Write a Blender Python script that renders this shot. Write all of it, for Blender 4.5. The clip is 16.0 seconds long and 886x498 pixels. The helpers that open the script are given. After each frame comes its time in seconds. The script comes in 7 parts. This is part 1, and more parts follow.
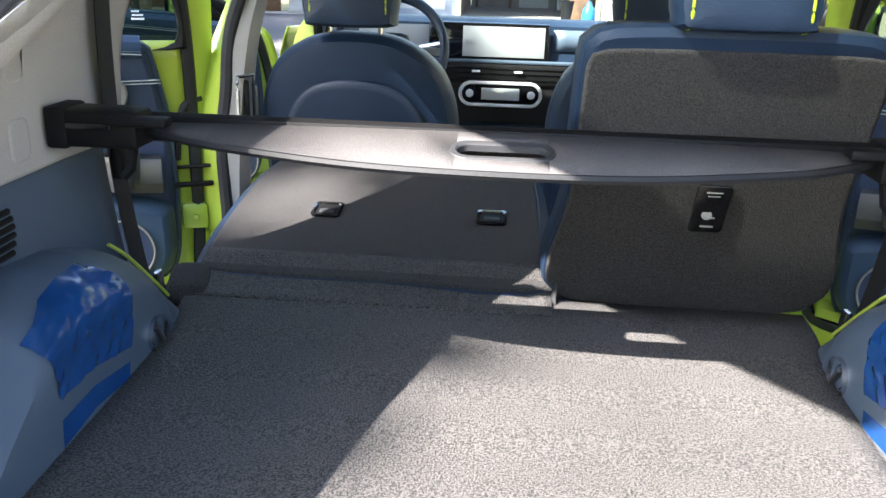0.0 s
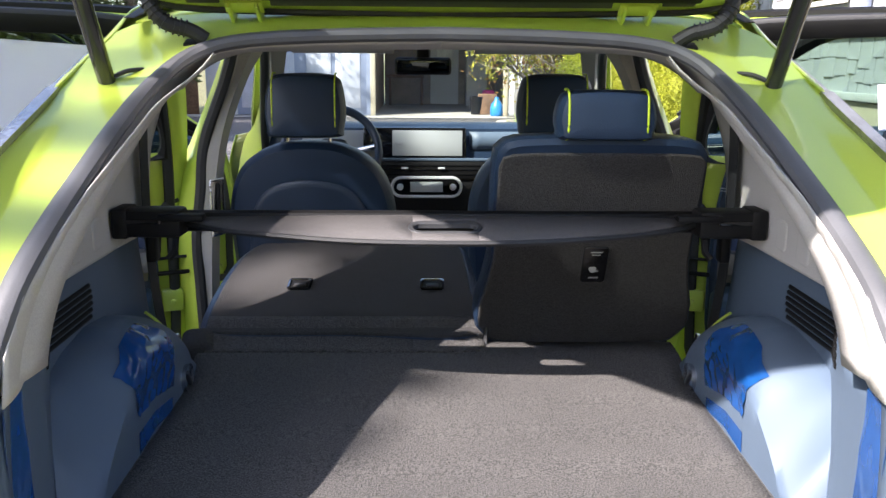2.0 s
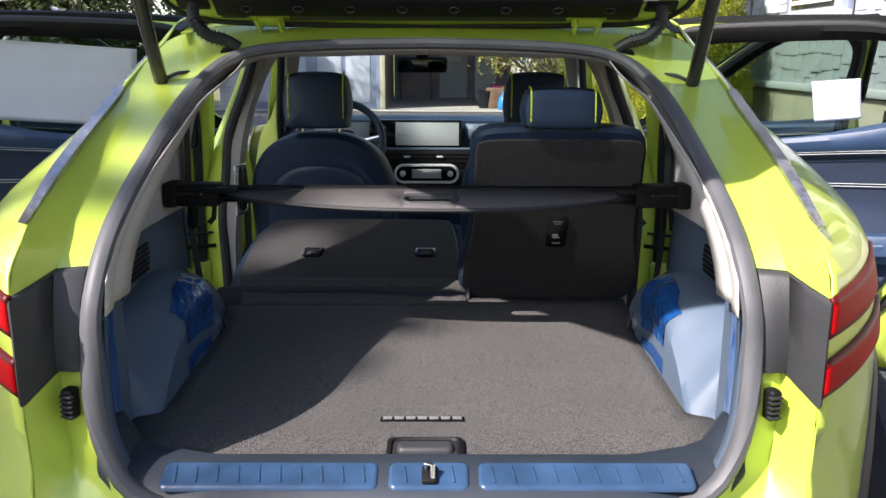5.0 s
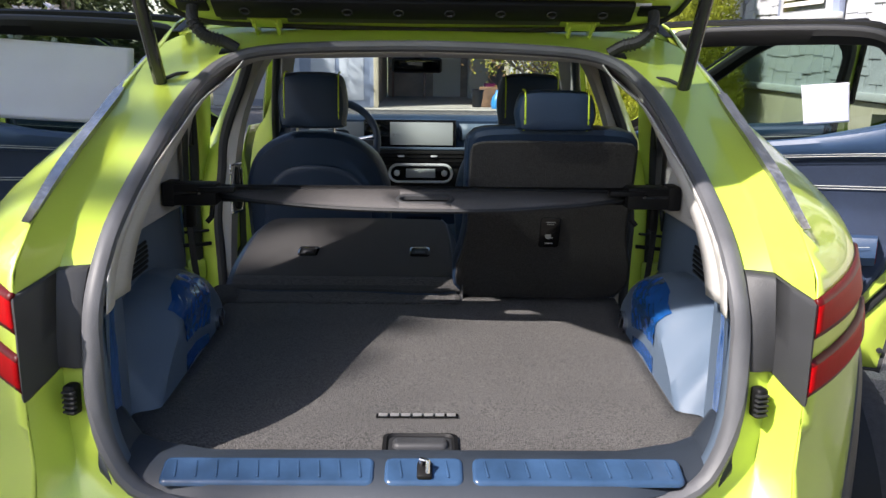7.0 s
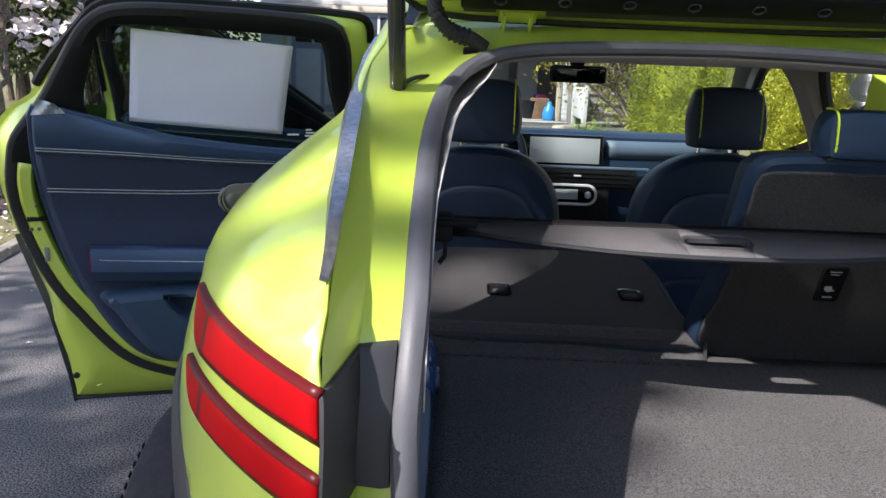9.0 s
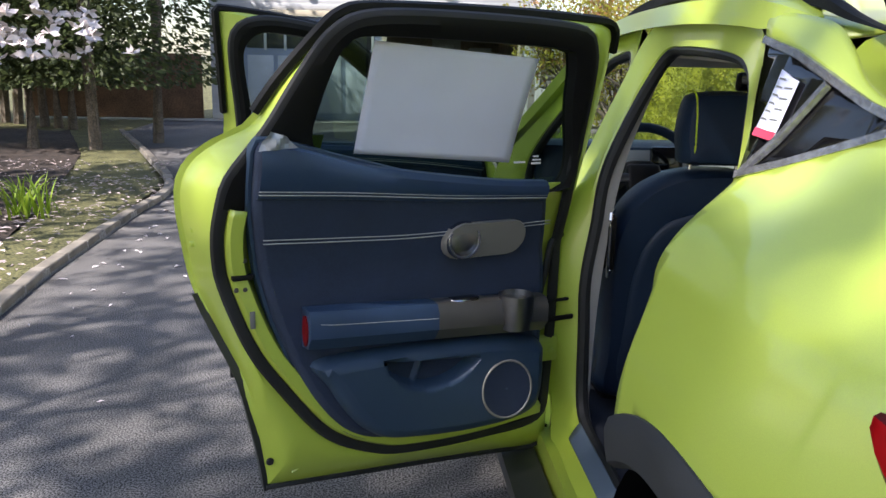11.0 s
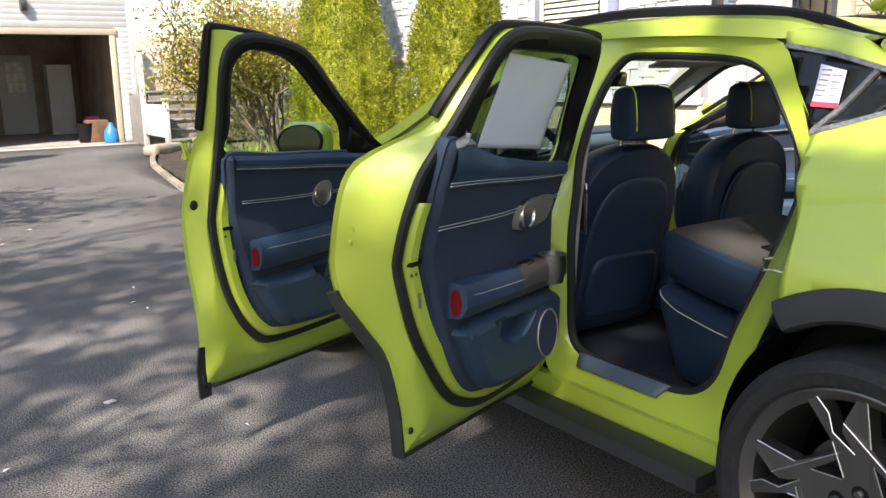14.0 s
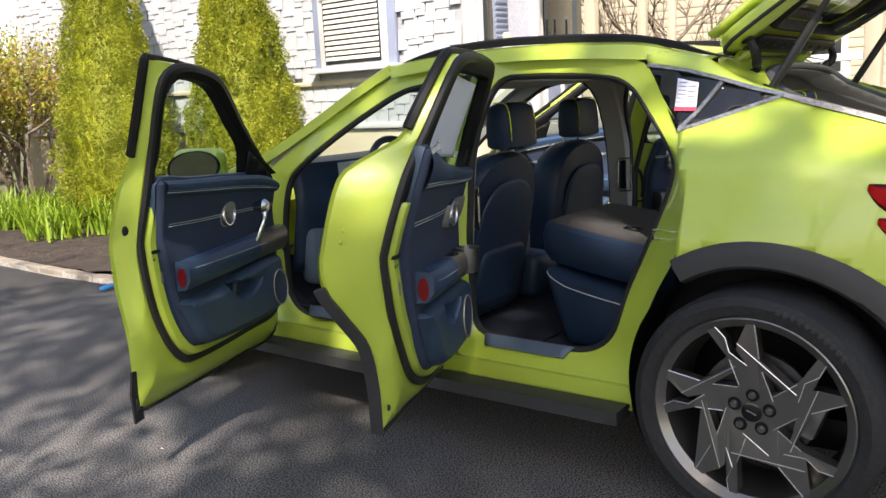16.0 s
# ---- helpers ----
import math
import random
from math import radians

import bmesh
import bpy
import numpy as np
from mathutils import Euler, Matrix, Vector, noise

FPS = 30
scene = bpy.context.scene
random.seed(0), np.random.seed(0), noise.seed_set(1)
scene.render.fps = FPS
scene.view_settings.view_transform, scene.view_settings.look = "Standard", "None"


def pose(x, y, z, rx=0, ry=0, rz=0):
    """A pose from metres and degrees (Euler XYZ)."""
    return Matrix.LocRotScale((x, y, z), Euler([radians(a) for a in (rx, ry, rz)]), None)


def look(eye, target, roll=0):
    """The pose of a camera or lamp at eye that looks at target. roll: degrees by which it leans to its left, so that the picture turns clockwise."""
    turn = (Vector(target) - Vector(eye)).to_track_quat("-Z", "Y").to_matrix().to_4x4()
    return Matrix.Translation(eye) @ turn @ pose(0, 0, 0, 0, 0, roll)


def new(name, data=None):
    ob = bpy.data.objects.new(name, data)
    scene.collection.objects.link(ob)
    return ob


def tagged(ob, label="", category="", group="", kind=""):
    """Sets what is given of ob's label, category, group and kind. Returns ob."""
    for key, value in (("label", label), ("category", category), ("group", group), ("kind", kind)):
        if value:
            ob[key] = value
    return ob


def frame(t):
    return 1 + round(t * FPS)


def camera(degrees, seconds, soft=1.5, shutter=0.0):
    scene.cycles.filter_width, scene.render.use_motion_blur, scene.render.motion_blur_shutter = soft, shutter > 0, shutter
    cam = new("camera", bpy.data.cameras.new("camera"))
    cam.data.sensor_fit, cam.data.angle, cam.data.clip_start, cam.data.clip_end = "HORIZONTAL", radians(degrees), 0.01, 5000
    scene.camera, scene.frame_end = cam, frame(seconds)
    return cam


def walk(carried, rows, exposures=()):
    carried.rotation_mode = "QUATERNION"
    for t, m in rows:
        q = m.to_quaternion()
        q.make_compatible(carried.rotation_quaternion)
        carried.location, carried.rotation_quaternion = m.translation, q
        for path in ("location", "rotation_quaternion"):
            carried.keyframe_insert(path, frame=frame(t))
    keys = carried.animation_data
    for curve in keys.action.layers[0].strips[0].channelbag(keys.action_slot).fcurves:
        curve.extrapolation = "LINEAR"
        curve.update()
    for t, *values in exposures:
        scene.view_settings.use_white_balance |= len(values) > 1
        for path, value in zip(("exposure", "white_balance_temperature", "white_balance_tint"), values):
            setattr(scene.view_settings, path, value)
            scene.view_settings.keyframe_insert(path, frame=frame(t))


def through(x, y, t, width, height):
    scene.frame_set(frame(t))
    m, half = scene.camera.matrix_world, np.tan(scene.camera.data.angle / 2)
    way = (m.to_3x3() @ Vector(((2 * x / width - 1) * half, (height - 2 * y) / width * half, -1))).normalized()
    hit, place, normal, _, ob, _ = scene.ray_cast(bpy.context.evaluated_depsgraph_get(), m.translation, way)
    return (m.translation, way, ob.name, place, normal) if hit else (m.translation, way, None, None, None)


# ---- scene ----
cam = camera(56.1, 16.0)
EXPOSURES = [(0, 2.85, 6700, 13), (0.5, 2.6, 6700, 13), (1, 2.35, 6700, 15), (1.5, 2.07, 6700, 17), (2.5, 1.65, 6700, 18), (4, 1.35, 6700, 18), (7.5, 1.1, 6650, 15), (8.5, 1.1, 6500, 16), (9.5, 1.2, 6400, 18),
             (10.2, .95, 6350, 17), (12.5, 1.12, 7300, 14), (14.5, 1.15, 7300, 14), (16, 1.0, 7250, 15)]
PATH = [
    (0, (0.013, -0.135, 1.28), (-0.13, 1.749, 0.623), 1.7),
    (0.5, (0.016, -0.231, 1.298), (-0.028, 1.681, 0.713), 1.0),
    (1, (0.015, -0.322, 1.318), (0.018, 1.608, 0.796), 0.6),
    (1.5, (-0.015, -0.448, 1.334), (0.013, 1.495, 0.861), 0.4),
    (2, (-0.028, -0.567, 1.348), (0.013, 1.383, 0.904), 0.4),
    (2.5, (-0.013, -0.641, 1.353), (0.029, 1.311, 0.918), 0.4),
    (3, (0.022, -0.731, 1.363), (0.06, 1.22, 0.923), 0.4),
    (3.5, (0.045, -0.816, 1.367), (0.072, 1.134, 0.922), 0.4),
    (4, (0.037, -0.869, 1.365), (0.05, 1.08, 0.915), 0.3),
    (6.5, (0.013, -0.97, 1.38), (0.041, 0.975, 0.917), 0.5),
    (7, (0.015, -0.962, 1.38), (0.049, 0.984, 0.918), 0.7),
    (7.5, (0.0, -0.943, 1.384), (0.035, 1.004, 0.927), 1.0),
    (8, (-0.086, -0.899, 1.385), (-0.065, 1.049, 0.931), 1.4),
    (8.5, (-0.233, -0.765, 1.361), (-0.232, 1.184, 0.912), 2.0),
    (9, (-0.457, -0.576, 1.357), (-0.486, 1.374, 0.914), 2.2),
    (9.5, (-0.718, -0.419, 1.355), (-0.776, 1.531, 0.913), 2.1),
    (10, (-0.921, -0.309, 1.366), (-0.957, 1.643, 0.93), 2.1),
    (12.3, (-1.82, -0.131, 1.342), (-1.255, 1.741, 0.923), -0.3),
    (12.5, (-1.924, -0.129, 1.34), (-1.282, 1.72, 0.927), -0.4),
    (13, (-2.192, -0.08, 1.349), (-1.385, 1.703, 0.938), -0.7),
    (13.5, (-2.409, -0.095, 1.346), (-1.457, 1.616, 0.939), -0.9),
    (14, (-2.631, -0.108, 1.35), (-1.548, 1.524, 0.944), -1.1),
    (14.5, (-2.866, -0.069, 1.359), (-1.663, 1.477, 0.954), -1.4),
    (15, (-3.055, -0.034, 1.376), (-1.732, 1.413, 0.979), -1.7),
    (15.5, (-3.192, 0.004, 1.37), (-1.755, 1.343, 0.991), -2.2),
    (16, (-3.329, 0.045, 1.335), (-1.785, 1.266, 0.98), -2.9),
]
walk(cam, [(t, look(eye, target, roll)) for t, eye, target, roll in PATH], EXPOSURES)

# ---- world, sun, exposure ----
SUN_TO = Vector((-0.25, -0.18, 0.31)).normalized()
world = bpy.data.worlds.new("sky")
scene.world = world
world.use_nodes = True
wn = world.node_tree.nodes
sky = wn.new("ShaderNodeTexSky")
sky.sky_type = "NISHITA"
sky.sun_disc = False
sky.sun_elevation = math.asin(SUN_TO.z)
sky.sun_rotation = math.atan2(SUN_TO.x, SUN_TO.y)
wn["Background"].inputs["Strength"].default_value = 0.14
world.node_tree.links.new(sky.outputs[0], wn["Background"].inputs["Color"])
sun_data = bpy.data.lights.new("sun", "SUN")
sun_data.energy, sun_data.angle, sun_data.color = 4.8, radians(0.53), (1.0, 0.965, 0.92)
sun = new("sun", sun_data)
sun.matrix_world = look(SUN_TO * 30, (0, 0, 0))


# ---- materials ----
def material(name, color, rough=0.5, metal=0.0, vary=0.15, scale=8.0, grain=0.0, grain_scale=300.0,
             bump=0.0, bump_scale=200.0, coat=0.0, color2=None, second=None, per_object=0.0, sheen=0.0, spec=0.5):
    """Principled surface with two scales of variation: broad (vary, scale) and fine (grain, grain_scale), and a fine relief."""
    m = bpy.data.materials.new(name)
    m.use_nodes = True
    nt = m.node_tree
    n, l = nt.nodes, nt.links
    b = n["Principled BSDF"]
    co = n.new("ShaderNodeTexCoord")
    broad = n.new("ShaderNodeTexNoise")
    broad.inputs["Scale"].default_value, broad.inputs["Detail"].default_value = scale, 4
    l.new(co.outputs["Object"], broad.inputs["Vector"])
    ramp = n.new("ShaderNodeMix")
    ramp.data_type = "RGBA"
    dark = tuple(c * (1 - vary) for c in color)
    light = color2 if color2 else tuple(min(1.0, c * (1 + vary)) for c in color)
    ramp.inputs[6].default_value, ramp.inputs[7].default_value = (*dark, 1), (*light, 1)
    sharp = n.new("ShaderNodeMapRange")
    sharp.inputs[1].default_value, sharp.inputs[2].default_value = 0.3, 0.7
    l.new(broad.outputs[0], sharp.inputs[0])
    l.new(sharp.outputs[0], ramp.inputs[0])
    out = ramp.outputs[2]
    if grain:
        fine = n.new("ShaderNodeTexNoise")
        fine.inputs["Scale"].default_value, fine.inputs["Detail"].default_value = grain_scale, 2
        l.new(co.outputs["Object"], fine.inputs["Vector"])
        rng = n.new("ShaderNodeMapRange")
        rng.inputs[1].default_value, rng.inputs[2].default_value = 0.40, 0.60
        rng.inputs[3].default_value, rng.inputs[4].default_value = 1 - grain, 1 + grain
        l.new(fine.outputs[0], rng.inputs[0])
        mul = n.new("ShaderNodeVectorMath")
        mul.operation = "SCALE"
        l.new(out, mul.inputs[0])
        l.new(rng.outputs[0], mul.inputs["Scale"])
        out = mul.outputs[0]
    if per_object:
        info = n.new("ShaderNodeObjectInfo")
        rng = n.new("ShaderNodeMapRange")
        rng.inputs[3].default_value, rng.inputs[4].default_value = 1 - per_object, 1 + per_object
        l.new(info.outputs["Random"], rng.inputs[0])
        mul = n.new("ShaderNodeVectorMath")
        mul.operation = "SCALE"
        l.new(out, mul.inputs[0])
        l.new(rng.outputs[0], mul.inputs["Scale"])
        out = mul.outputs[0]
    l.new(out, b.inputs["Base Color"])
    rr = n.new("ShaderNodeMapRange")
    rr.inputs[3].default_value, rr.inputs[4].default_value = max(0.02, rough * 0.85), min(1, rough * 1.15)
    l.new(broad.outputs[0], rr.inputs[0])
    l.new(rr.outputs[0], b.inputs["Roughness"])
    b.inputs["Metallic"].default_value = metal
    b.inputs["Coat Weight"].default_value = coat
    b.inputs["Coat Roughness"].default_value = 0.05
    b.inputs["Specular IOR Level"].default_value = spec
    if sheen:
        b.inputs["Sheen Weight"].default_value = sheen
    if bump:
        fine = n.new("ShaderNodeTexNoise")
        fine.inputs["Scale"].default_value, fine.inputs["Detail"].default_value = bump_scale, 3
        l.new(co.outputs["Object"], fine.inputs["Vector"])
        bp = n.new("ShaderNodeBump")
        bp.inputs["Strength"].default_value, bp.inputs["Distance"].default_value = bump, 0.004
        l.new(fine.outputs[0], bp.inputs["Height"])
        l.new(bp.outputs[0], b.inputs["Normal"])
    return m


def leaf_material(name, a, b, rough=0.5, through=0.45):
    """Leaf: diffuse and gloss in front, light coming through from behind, varied leaf by leaf."""
    m = material(name, a, rough, 0, 0.2, 3, color2=b)
    n, l = m.node_tree.nodes, m.node_tree.links
    p, out = n["Principled BSDF"], n["Material Output"]
    geo, rnd = n.new("ShaderNodeNewGeometry"), n.new("ShaderNodeMapRange")
    rnd.inputs[3].default_value, rnd.inputs[4].default_value = 0.6, 1.4
    l.new(geo.outputs["Random Per Island"], rnd.inputs[0])
    src = p.inputs["Base Color"].links[0].from_socket
    mul = n.new("ShaderNodeVectorMath")
    mul.operation = "SCALE"
    l.new(src, mul.inputs[0])
    l.new(rnd.outputs[0], mul.inputs["Scale"])
    l.new(mul.outputs[0], p.inputs["Base Color"])
    tr, mx = n.new("ShaderNodeBsdfTranslucent"), n.new("ShaderNodeMixShader")
    l.new(mul.outputs[0], tr.inputs["Color"])
    mx.inputs[0].default_value = through
    l.new(p.outputs[0], mx.inputs[1])
    l.new(tr.outputs[0], mx.inputs[2])
    l.new(mx.outputs[0], out.inputs[0])
    return m


def glass_material(name, tint, gloss_rough=0.0):
    """Thin pane: tinted see-through with a mirror gloss that grows at grazing angles."""
    m = bpy.data.materials.new(name)
    m.use_nodes = True
    n, l = m.node_tree.nodes, m.node_tree.links
    n.remove(n["Principled BSDF"])
    tr, gl, mx, fr = n.new("ShaderNodeBsdfTransparent"), n.new("ShaderNodeBsdfGlossy"), n.new("ShaderNodeMixShader"), n.new("ShaderNodeMath")
    lw, grow = n.new("ShaderNodeLayerWeight"), n.new("ShaderNodeMath")
    grow.operation, fr.operation = "POWER", "MULTIPLY_ADD"
    grow.inputs[1].default_value = 4.5
    fr.inputs[1].default_value, fr.inputs[2].default_value = 0.9, 0.045
    l.new(lw.outputs["Facing"], grow.inputs[0])
    l.new(grow.outputs[0], fr.inputs[0])
    tr.inputs[0].default_value = (*tint, 1)
    gl.inputs["Roughness"].default_value = gloss_rough
    l.new(fr.outputs[0], mx.inputs[0])
    l.new(tr.outputs[0], mx.inputs[1])
    l.new(gl.outputs[0], mx.inputs[2])
    l.new(mx.outputs[0], n["Material Output"].inputs[0])
    return m


M = {}
M["paint"] = material("lime_paint", (0.47, 0.60, 0.07), 0.40, 0.0, 0.03, 3, coat=0.75, grain=0.03, grain_scale=900, spec=0.9)
M["carpet"] = material("cargo_carpet", (0.055, 0.051, 0.048), 0.95, 0, 0.15, 6, grain=0.8, grain_scale=370, bump=1.3, bump_scale=370, sheen=0.1)
M["seatcarpet"] = material("seat_back_carpet", (0.031, 0.029, 0.029), 0.95, 0, 0.12, 6, grain=0.55, grain_scale=430, bump=1.0, bump_scale=430, sheen=0.05)
# seat and cabin leather, its colour darkened for the shade indoors
M["navy"] = material("shaded_navy_leather", (0.0125, 0.027, 0.056), 0.42, 0, 0.12, 5, bump=0.22, bump_scale=330, spec=0.35)
# the same leather lightened in colour for daylight on the open doors
M["doornavy"] = material("lit_navy_leather", (0.026, 0.055, 0.114), 0.45, 0, 0.12, 5, bump=0.18, bump_scale=380)
# seat shell, darkened in colour for the same cabin shade
M["seatshell"] = material("navy_seat_shell", (0.013, 0.028, 0.058), 0.5, 0, 0.08, 4, bump=0.12, bump_scale=600)
M["navycloth"] = material("navy_cloth", (0.026, 0.041, 0.080), 0.85, 0, 0.12, 8, grain=0.2, grain_scale=700, bump=0.3, bump_scale=700)
M["cabincarpet"] = material("dark_cabin_carpet", (0.010, 0.015, 0.028), 0.95, 0, 0.15, 8, grain=0.3, grain_scale=500, bump=0.4, bump_scale=500)
M["bluetrim"] = material("blue_grey_plastic", (0.084, 0.120, 0.170), 0.5, 0, 0.08, 4, bump=0.12, bump_scale=600)
M["doorplastic"] = material("dark_blue_door_plastic", (0.032, 0.062, 0.110), 0.48, 0, 0.08, 4, bump=0.12, bump_scale=600)
M["headliner"] = material("pale_grey_fabric", (0.45, 0.435, 0.41), 0.8, 0, 0.05, 5, grain=0.06, grain_scale=500, bump=0.1, bump_scale=500)
M["satin"] = material("satin_silver", (0.62, 0.63, 0.65), 0.35, 0.2, 0.05, 8, grain=0.04, grain_scale=400)
M["strut"] = material("satin_black_metal", (0.030, 0.030, 0.031), 0.22, 0.3, 0.1, 10, coat=0.3)
M["black"] = material("black_plastic", (0.006, 0.006, 0.0065), 0.55, 0, 0.15, 10, bump=0.1, bump_scale=500, spec=0.25)
M["gloss"] = material("gloss_black", (0.006, 0.006, 0.007), 0.1, 0, 0.1, 5, coat=0.5)
M["rubber"] = material("rubber", (0.016, 0.017, 0.019), 0.6, 0, 0.2, 12, bump=0.15, bump_scale=300)
M["seal"] = material("rubber_seal", (0.085, 0.087, 0.095), 0.55, 0, 0.15, 12, bump=0.1, bump_scale=300)
M["clad"] = material("grey_cladding", (0.034, 0.035, 0.038), 0.55, 0, 0.15, 10, bump=0.15, bump_scale=500)
M["tyre"] = material("tyre_rubber", (0.017, 0.017, 0.019), 0.75, 0, 0.3, 10, grain=0.2, grain_scale=60, bump=0.2, bump_scale=250)
M["rim"] = material("dark_grey_alloy", (0.22, 0.213, 0.205), 0.3, 0.85, 0.08, 6, coat=0.3)
M["bright"] = material("machined_alloy", (0.95, 0.95, 0.95), 0.42, 1.0, 0.05, 30)
M["garnish"] = material("stained_dark_chrome", (0.33, 0.33, 0.34), 0.25, 0.75, 0.30, 14, grain=0.25, grain_scale=120)
M["steel"] = material("brushed_steel", (0.30, 0.30, 0.31), 0.35, 1.0, 0.15, 20)
M["discsteel"] = material("dull_disc_steel", (0.10, 0.10, 0.105), 0.45, 0.9, 0.2, 20)
M["chrome"] = material("satin_chrome", (0.62, 0.62, 0.64), 0.22, 1.0, 0.05, 10)
M["bronze"] = material("bronze_grey_trim", (0.13, 0.124, 0.115), 0.35, 0.5, 0.08, 10)
M["film"] = material("blue_film", (0.006, 0.058, 0.21), 0.2, 0, 0.25, 9, bump=0.15, bump_scale=18, coat=0.3, spec=0.5)
M["filmpale"] = material("pale_blue_film", (0.028, 0.062, 0.125), 0.25, 0, 0.3, 12, bump=0.3, bump_scale=26, coat=0.15)
M["sillplastic"] = material("dark_sill_plastic", (0.020, 0.027, 0.038), 0.5, 0, 0.1, 6, bump=0.12, bump_scale=600)
M["red"] = material("red_lens", (0.36, 0.002, 0.004), 0.5, 0, 0.15, 6, bump=0.06, bump_scale=90, spec=0.1)
M["darkred"] = material("dark_red_lens", (0.09, 0.003, 0.004), 0.4, 0, 0.15, 6, spec=0.2)
M["paper"] = material("white_paper", (0.80, 0.82, 0.97), 0.8, 0, 0.03, 4, bump=0.35, bump_scale=9)
M["pink"] = material("pink_label", (0.62, 0.05, 0.10), 0.6, 0, 0.05, 5)
M["ink"] = material("ink", (0.03, 0.03, 0.03), 0.7, 0, 0.1, 5)
M["thread"] = material("pale_thread", (0.42, 0.44, 0.44), 0.7, 0, 0.1, 40)
M["letter"] = material("dull_silver", (0.24, 0.24, 0.24), 0.4, 0.3, 0.05, 40)
M["limethread"] = material("lime_piping", (0.48, 0.62, 0.02), 0.6, 0, 0.1, 40)
M["glass"] = glass_material("clear_glass", (0.80, 0.90, 0.84))
M["privacy"] = glass_material("tinted_glass", (0.30, 0.38, 0.34))
M["darkprivacy"] = glass_material("dark_rear_glass", (0.26, 0.29, 0.27))
M["plate"] = material("warm_grey_plate", (0.28, 0.27, 0.25), 0.4, 0.2, 0.06, 8)
M["reflector"] = material("deep_red_reflector", (0.17, 0.004, 0.007), 0.45, 0, 0.1, 30, spec=0.2)
# the displays' own glow is put into a pale base colour
M["screen"] = material("lit_screen_pale", (0.36, 0.38, 0.39), 0.12, 0, 0.06, 3, coat=0.6)
M["filmclear"] = material("clear_film", (0.35, 0.38, 0.42), 0.15, 0, 0.2, 40, coat=0.5)
M["white"] = material("white_print", (0.8, 0.8, 0.8), 0.6, 0, 0.03, 5)
# mirror base darkened to imitate a reflection of dark trees
M["mirror"] = material("darkened_mirror", (0.10, 0.11, 0.10), 0.03, 1.0, 0.02, 5)
M["coverboard"] = material("cover_leatherette", (0.085, 0.080, 0.080), 0.75, 0, 0.1, 6, grain=0.15, grain_scale=500, bump=0.35, bump_scale=450)
M["winglass"] = material("window_glass", (0.03, 0.035, 0.04), 0.06, 0, 0.2, 2, coat=0.5)
M["blind"] = material("cream_blind", (0.55, 0.53, 0.47), 0.6, 0, 0.06, 4)
# daylight behind the garage's back window, put into a pale pane colour
M["daylight"] = material("daylit_pane", (0.75, 0.78, 0.75), 0.3, 0, 0.2, 6)
M["asphalt"] = material("asphalt", (0.118, 0.113, 0.111), 0.85, 0, 0.25, 0.8, grain=0.95, grain_scale=150, bump=1.2, bump_scale=150)
M["concrete"] = material("concrete", (0.36, 0.34, 0.31), 0.85, 0, 0.2, 2, grain=0.2, grain_scale=40, bump=0.4, bump_scale=80)
M["soil"] = material("dark_mulch", (0.042, 0.030, 0.023), 0.95, 0, 0.45, 7, grain=0.6, grain_scale=45, bump=1.0, bump_scale=60)
M["lawn"] = material("lawn", (0.12, 0.115, 0.045), 0.9, 0, 0.35, 2, grain=0.5, grain_scale=50, bump=0.8, bump_scale=80)
M["shingle"] = material("white_shingle", (0.43, 0.445, 0.47), 0.7, 0, 0.06, 5, grain=0.06, grain_scale=60, per_object=0.02, bump=0.2, bump_scale=40)
M["backing"] = material("shingle_backing", (0.36, 0.37, 0.39), 0.8, 0, 0.1, 3)
# boards lightened in place of missing daylight inside the garage
M["inside"] = material("lightened_boards", (0.33, 0.27, 0.22), 0.85, 0, 0.25, 2, grain=0.2, grain_scale=30)
M["whitepaint"] = material("white_paint", (0.56, 0.565, 0.57), 0.55, 0, 0.06, 3, bump=0.1, bump_scale=60)
M["bluepaint"] = material("pale_blue_paint", (0.25, 0.29, 0.40), 0.55, 0, 0.1, 3, bump=0.1, bump_scale=60)
M["palepanel"] = material("pale_blue_panel", (0.46, 0.48, 0.56), 0.6, 0, 0.08, 3, grain=0.06, grain_scale=30, bump=0.1, bump_scale=60)
M["cream"] = material("cream_paint", (0.50, 0.44, 0.33), 0.6, 0, 0.1, 3, bump=0.1, bump_scale=60)
M["greywood"] = material("grey_wood", (0.22, 0.21, 0.20), 0.75, 0, 0.2, 4, grain=0.2, grain_scale=60, bump=0.3, bump_scale=60)
M["brownwood"] = material("brown_wood", (0.16, 0.09, 0.05), 0.75, 0, 0.3, 3, grain=0.25, grain_scale=40, bump=0.3, bump_scale=60)
M["roofing"] = material("roof_shingle", (0.10, 0.09, 0.085), 0.85, 0, 0.3, 5, grain=0.3, grain_scale=60, bump=0.5, bump_scale=60)
M["stone"] = material("field_stone", (0.25, 0.22, 0.18), 0.85, 0, 0.3, 6, per_object=0.2, bump=0.5, bump_scale=30)
M["bark"] = material("bark", (0.16, 0.13, 0.10), 0.9, 0, 0.35, 9, grain=0.3, grain_scale=50, bump=0.8, bump_scale=50)
M["conifer"] = leaf_material("conifer_green", (0.21, 0.26, 0.022), (0.40, 0.42, 0.04))
M["leaf"] = leaf_material("spring_leaf", (0.27, 0.32, 0.035), (0.48, 0.42, 0.06))
M["redleaf"] = leaf_material("young_red_leaf", (0.30, 0.15, 0.05), (0.42, 0.24, 0.09))
M["grassblade"] = leaf_material("daylily_leaf", (0.20, 0.34, 0.02), (0.36, 0.50, 0.05))
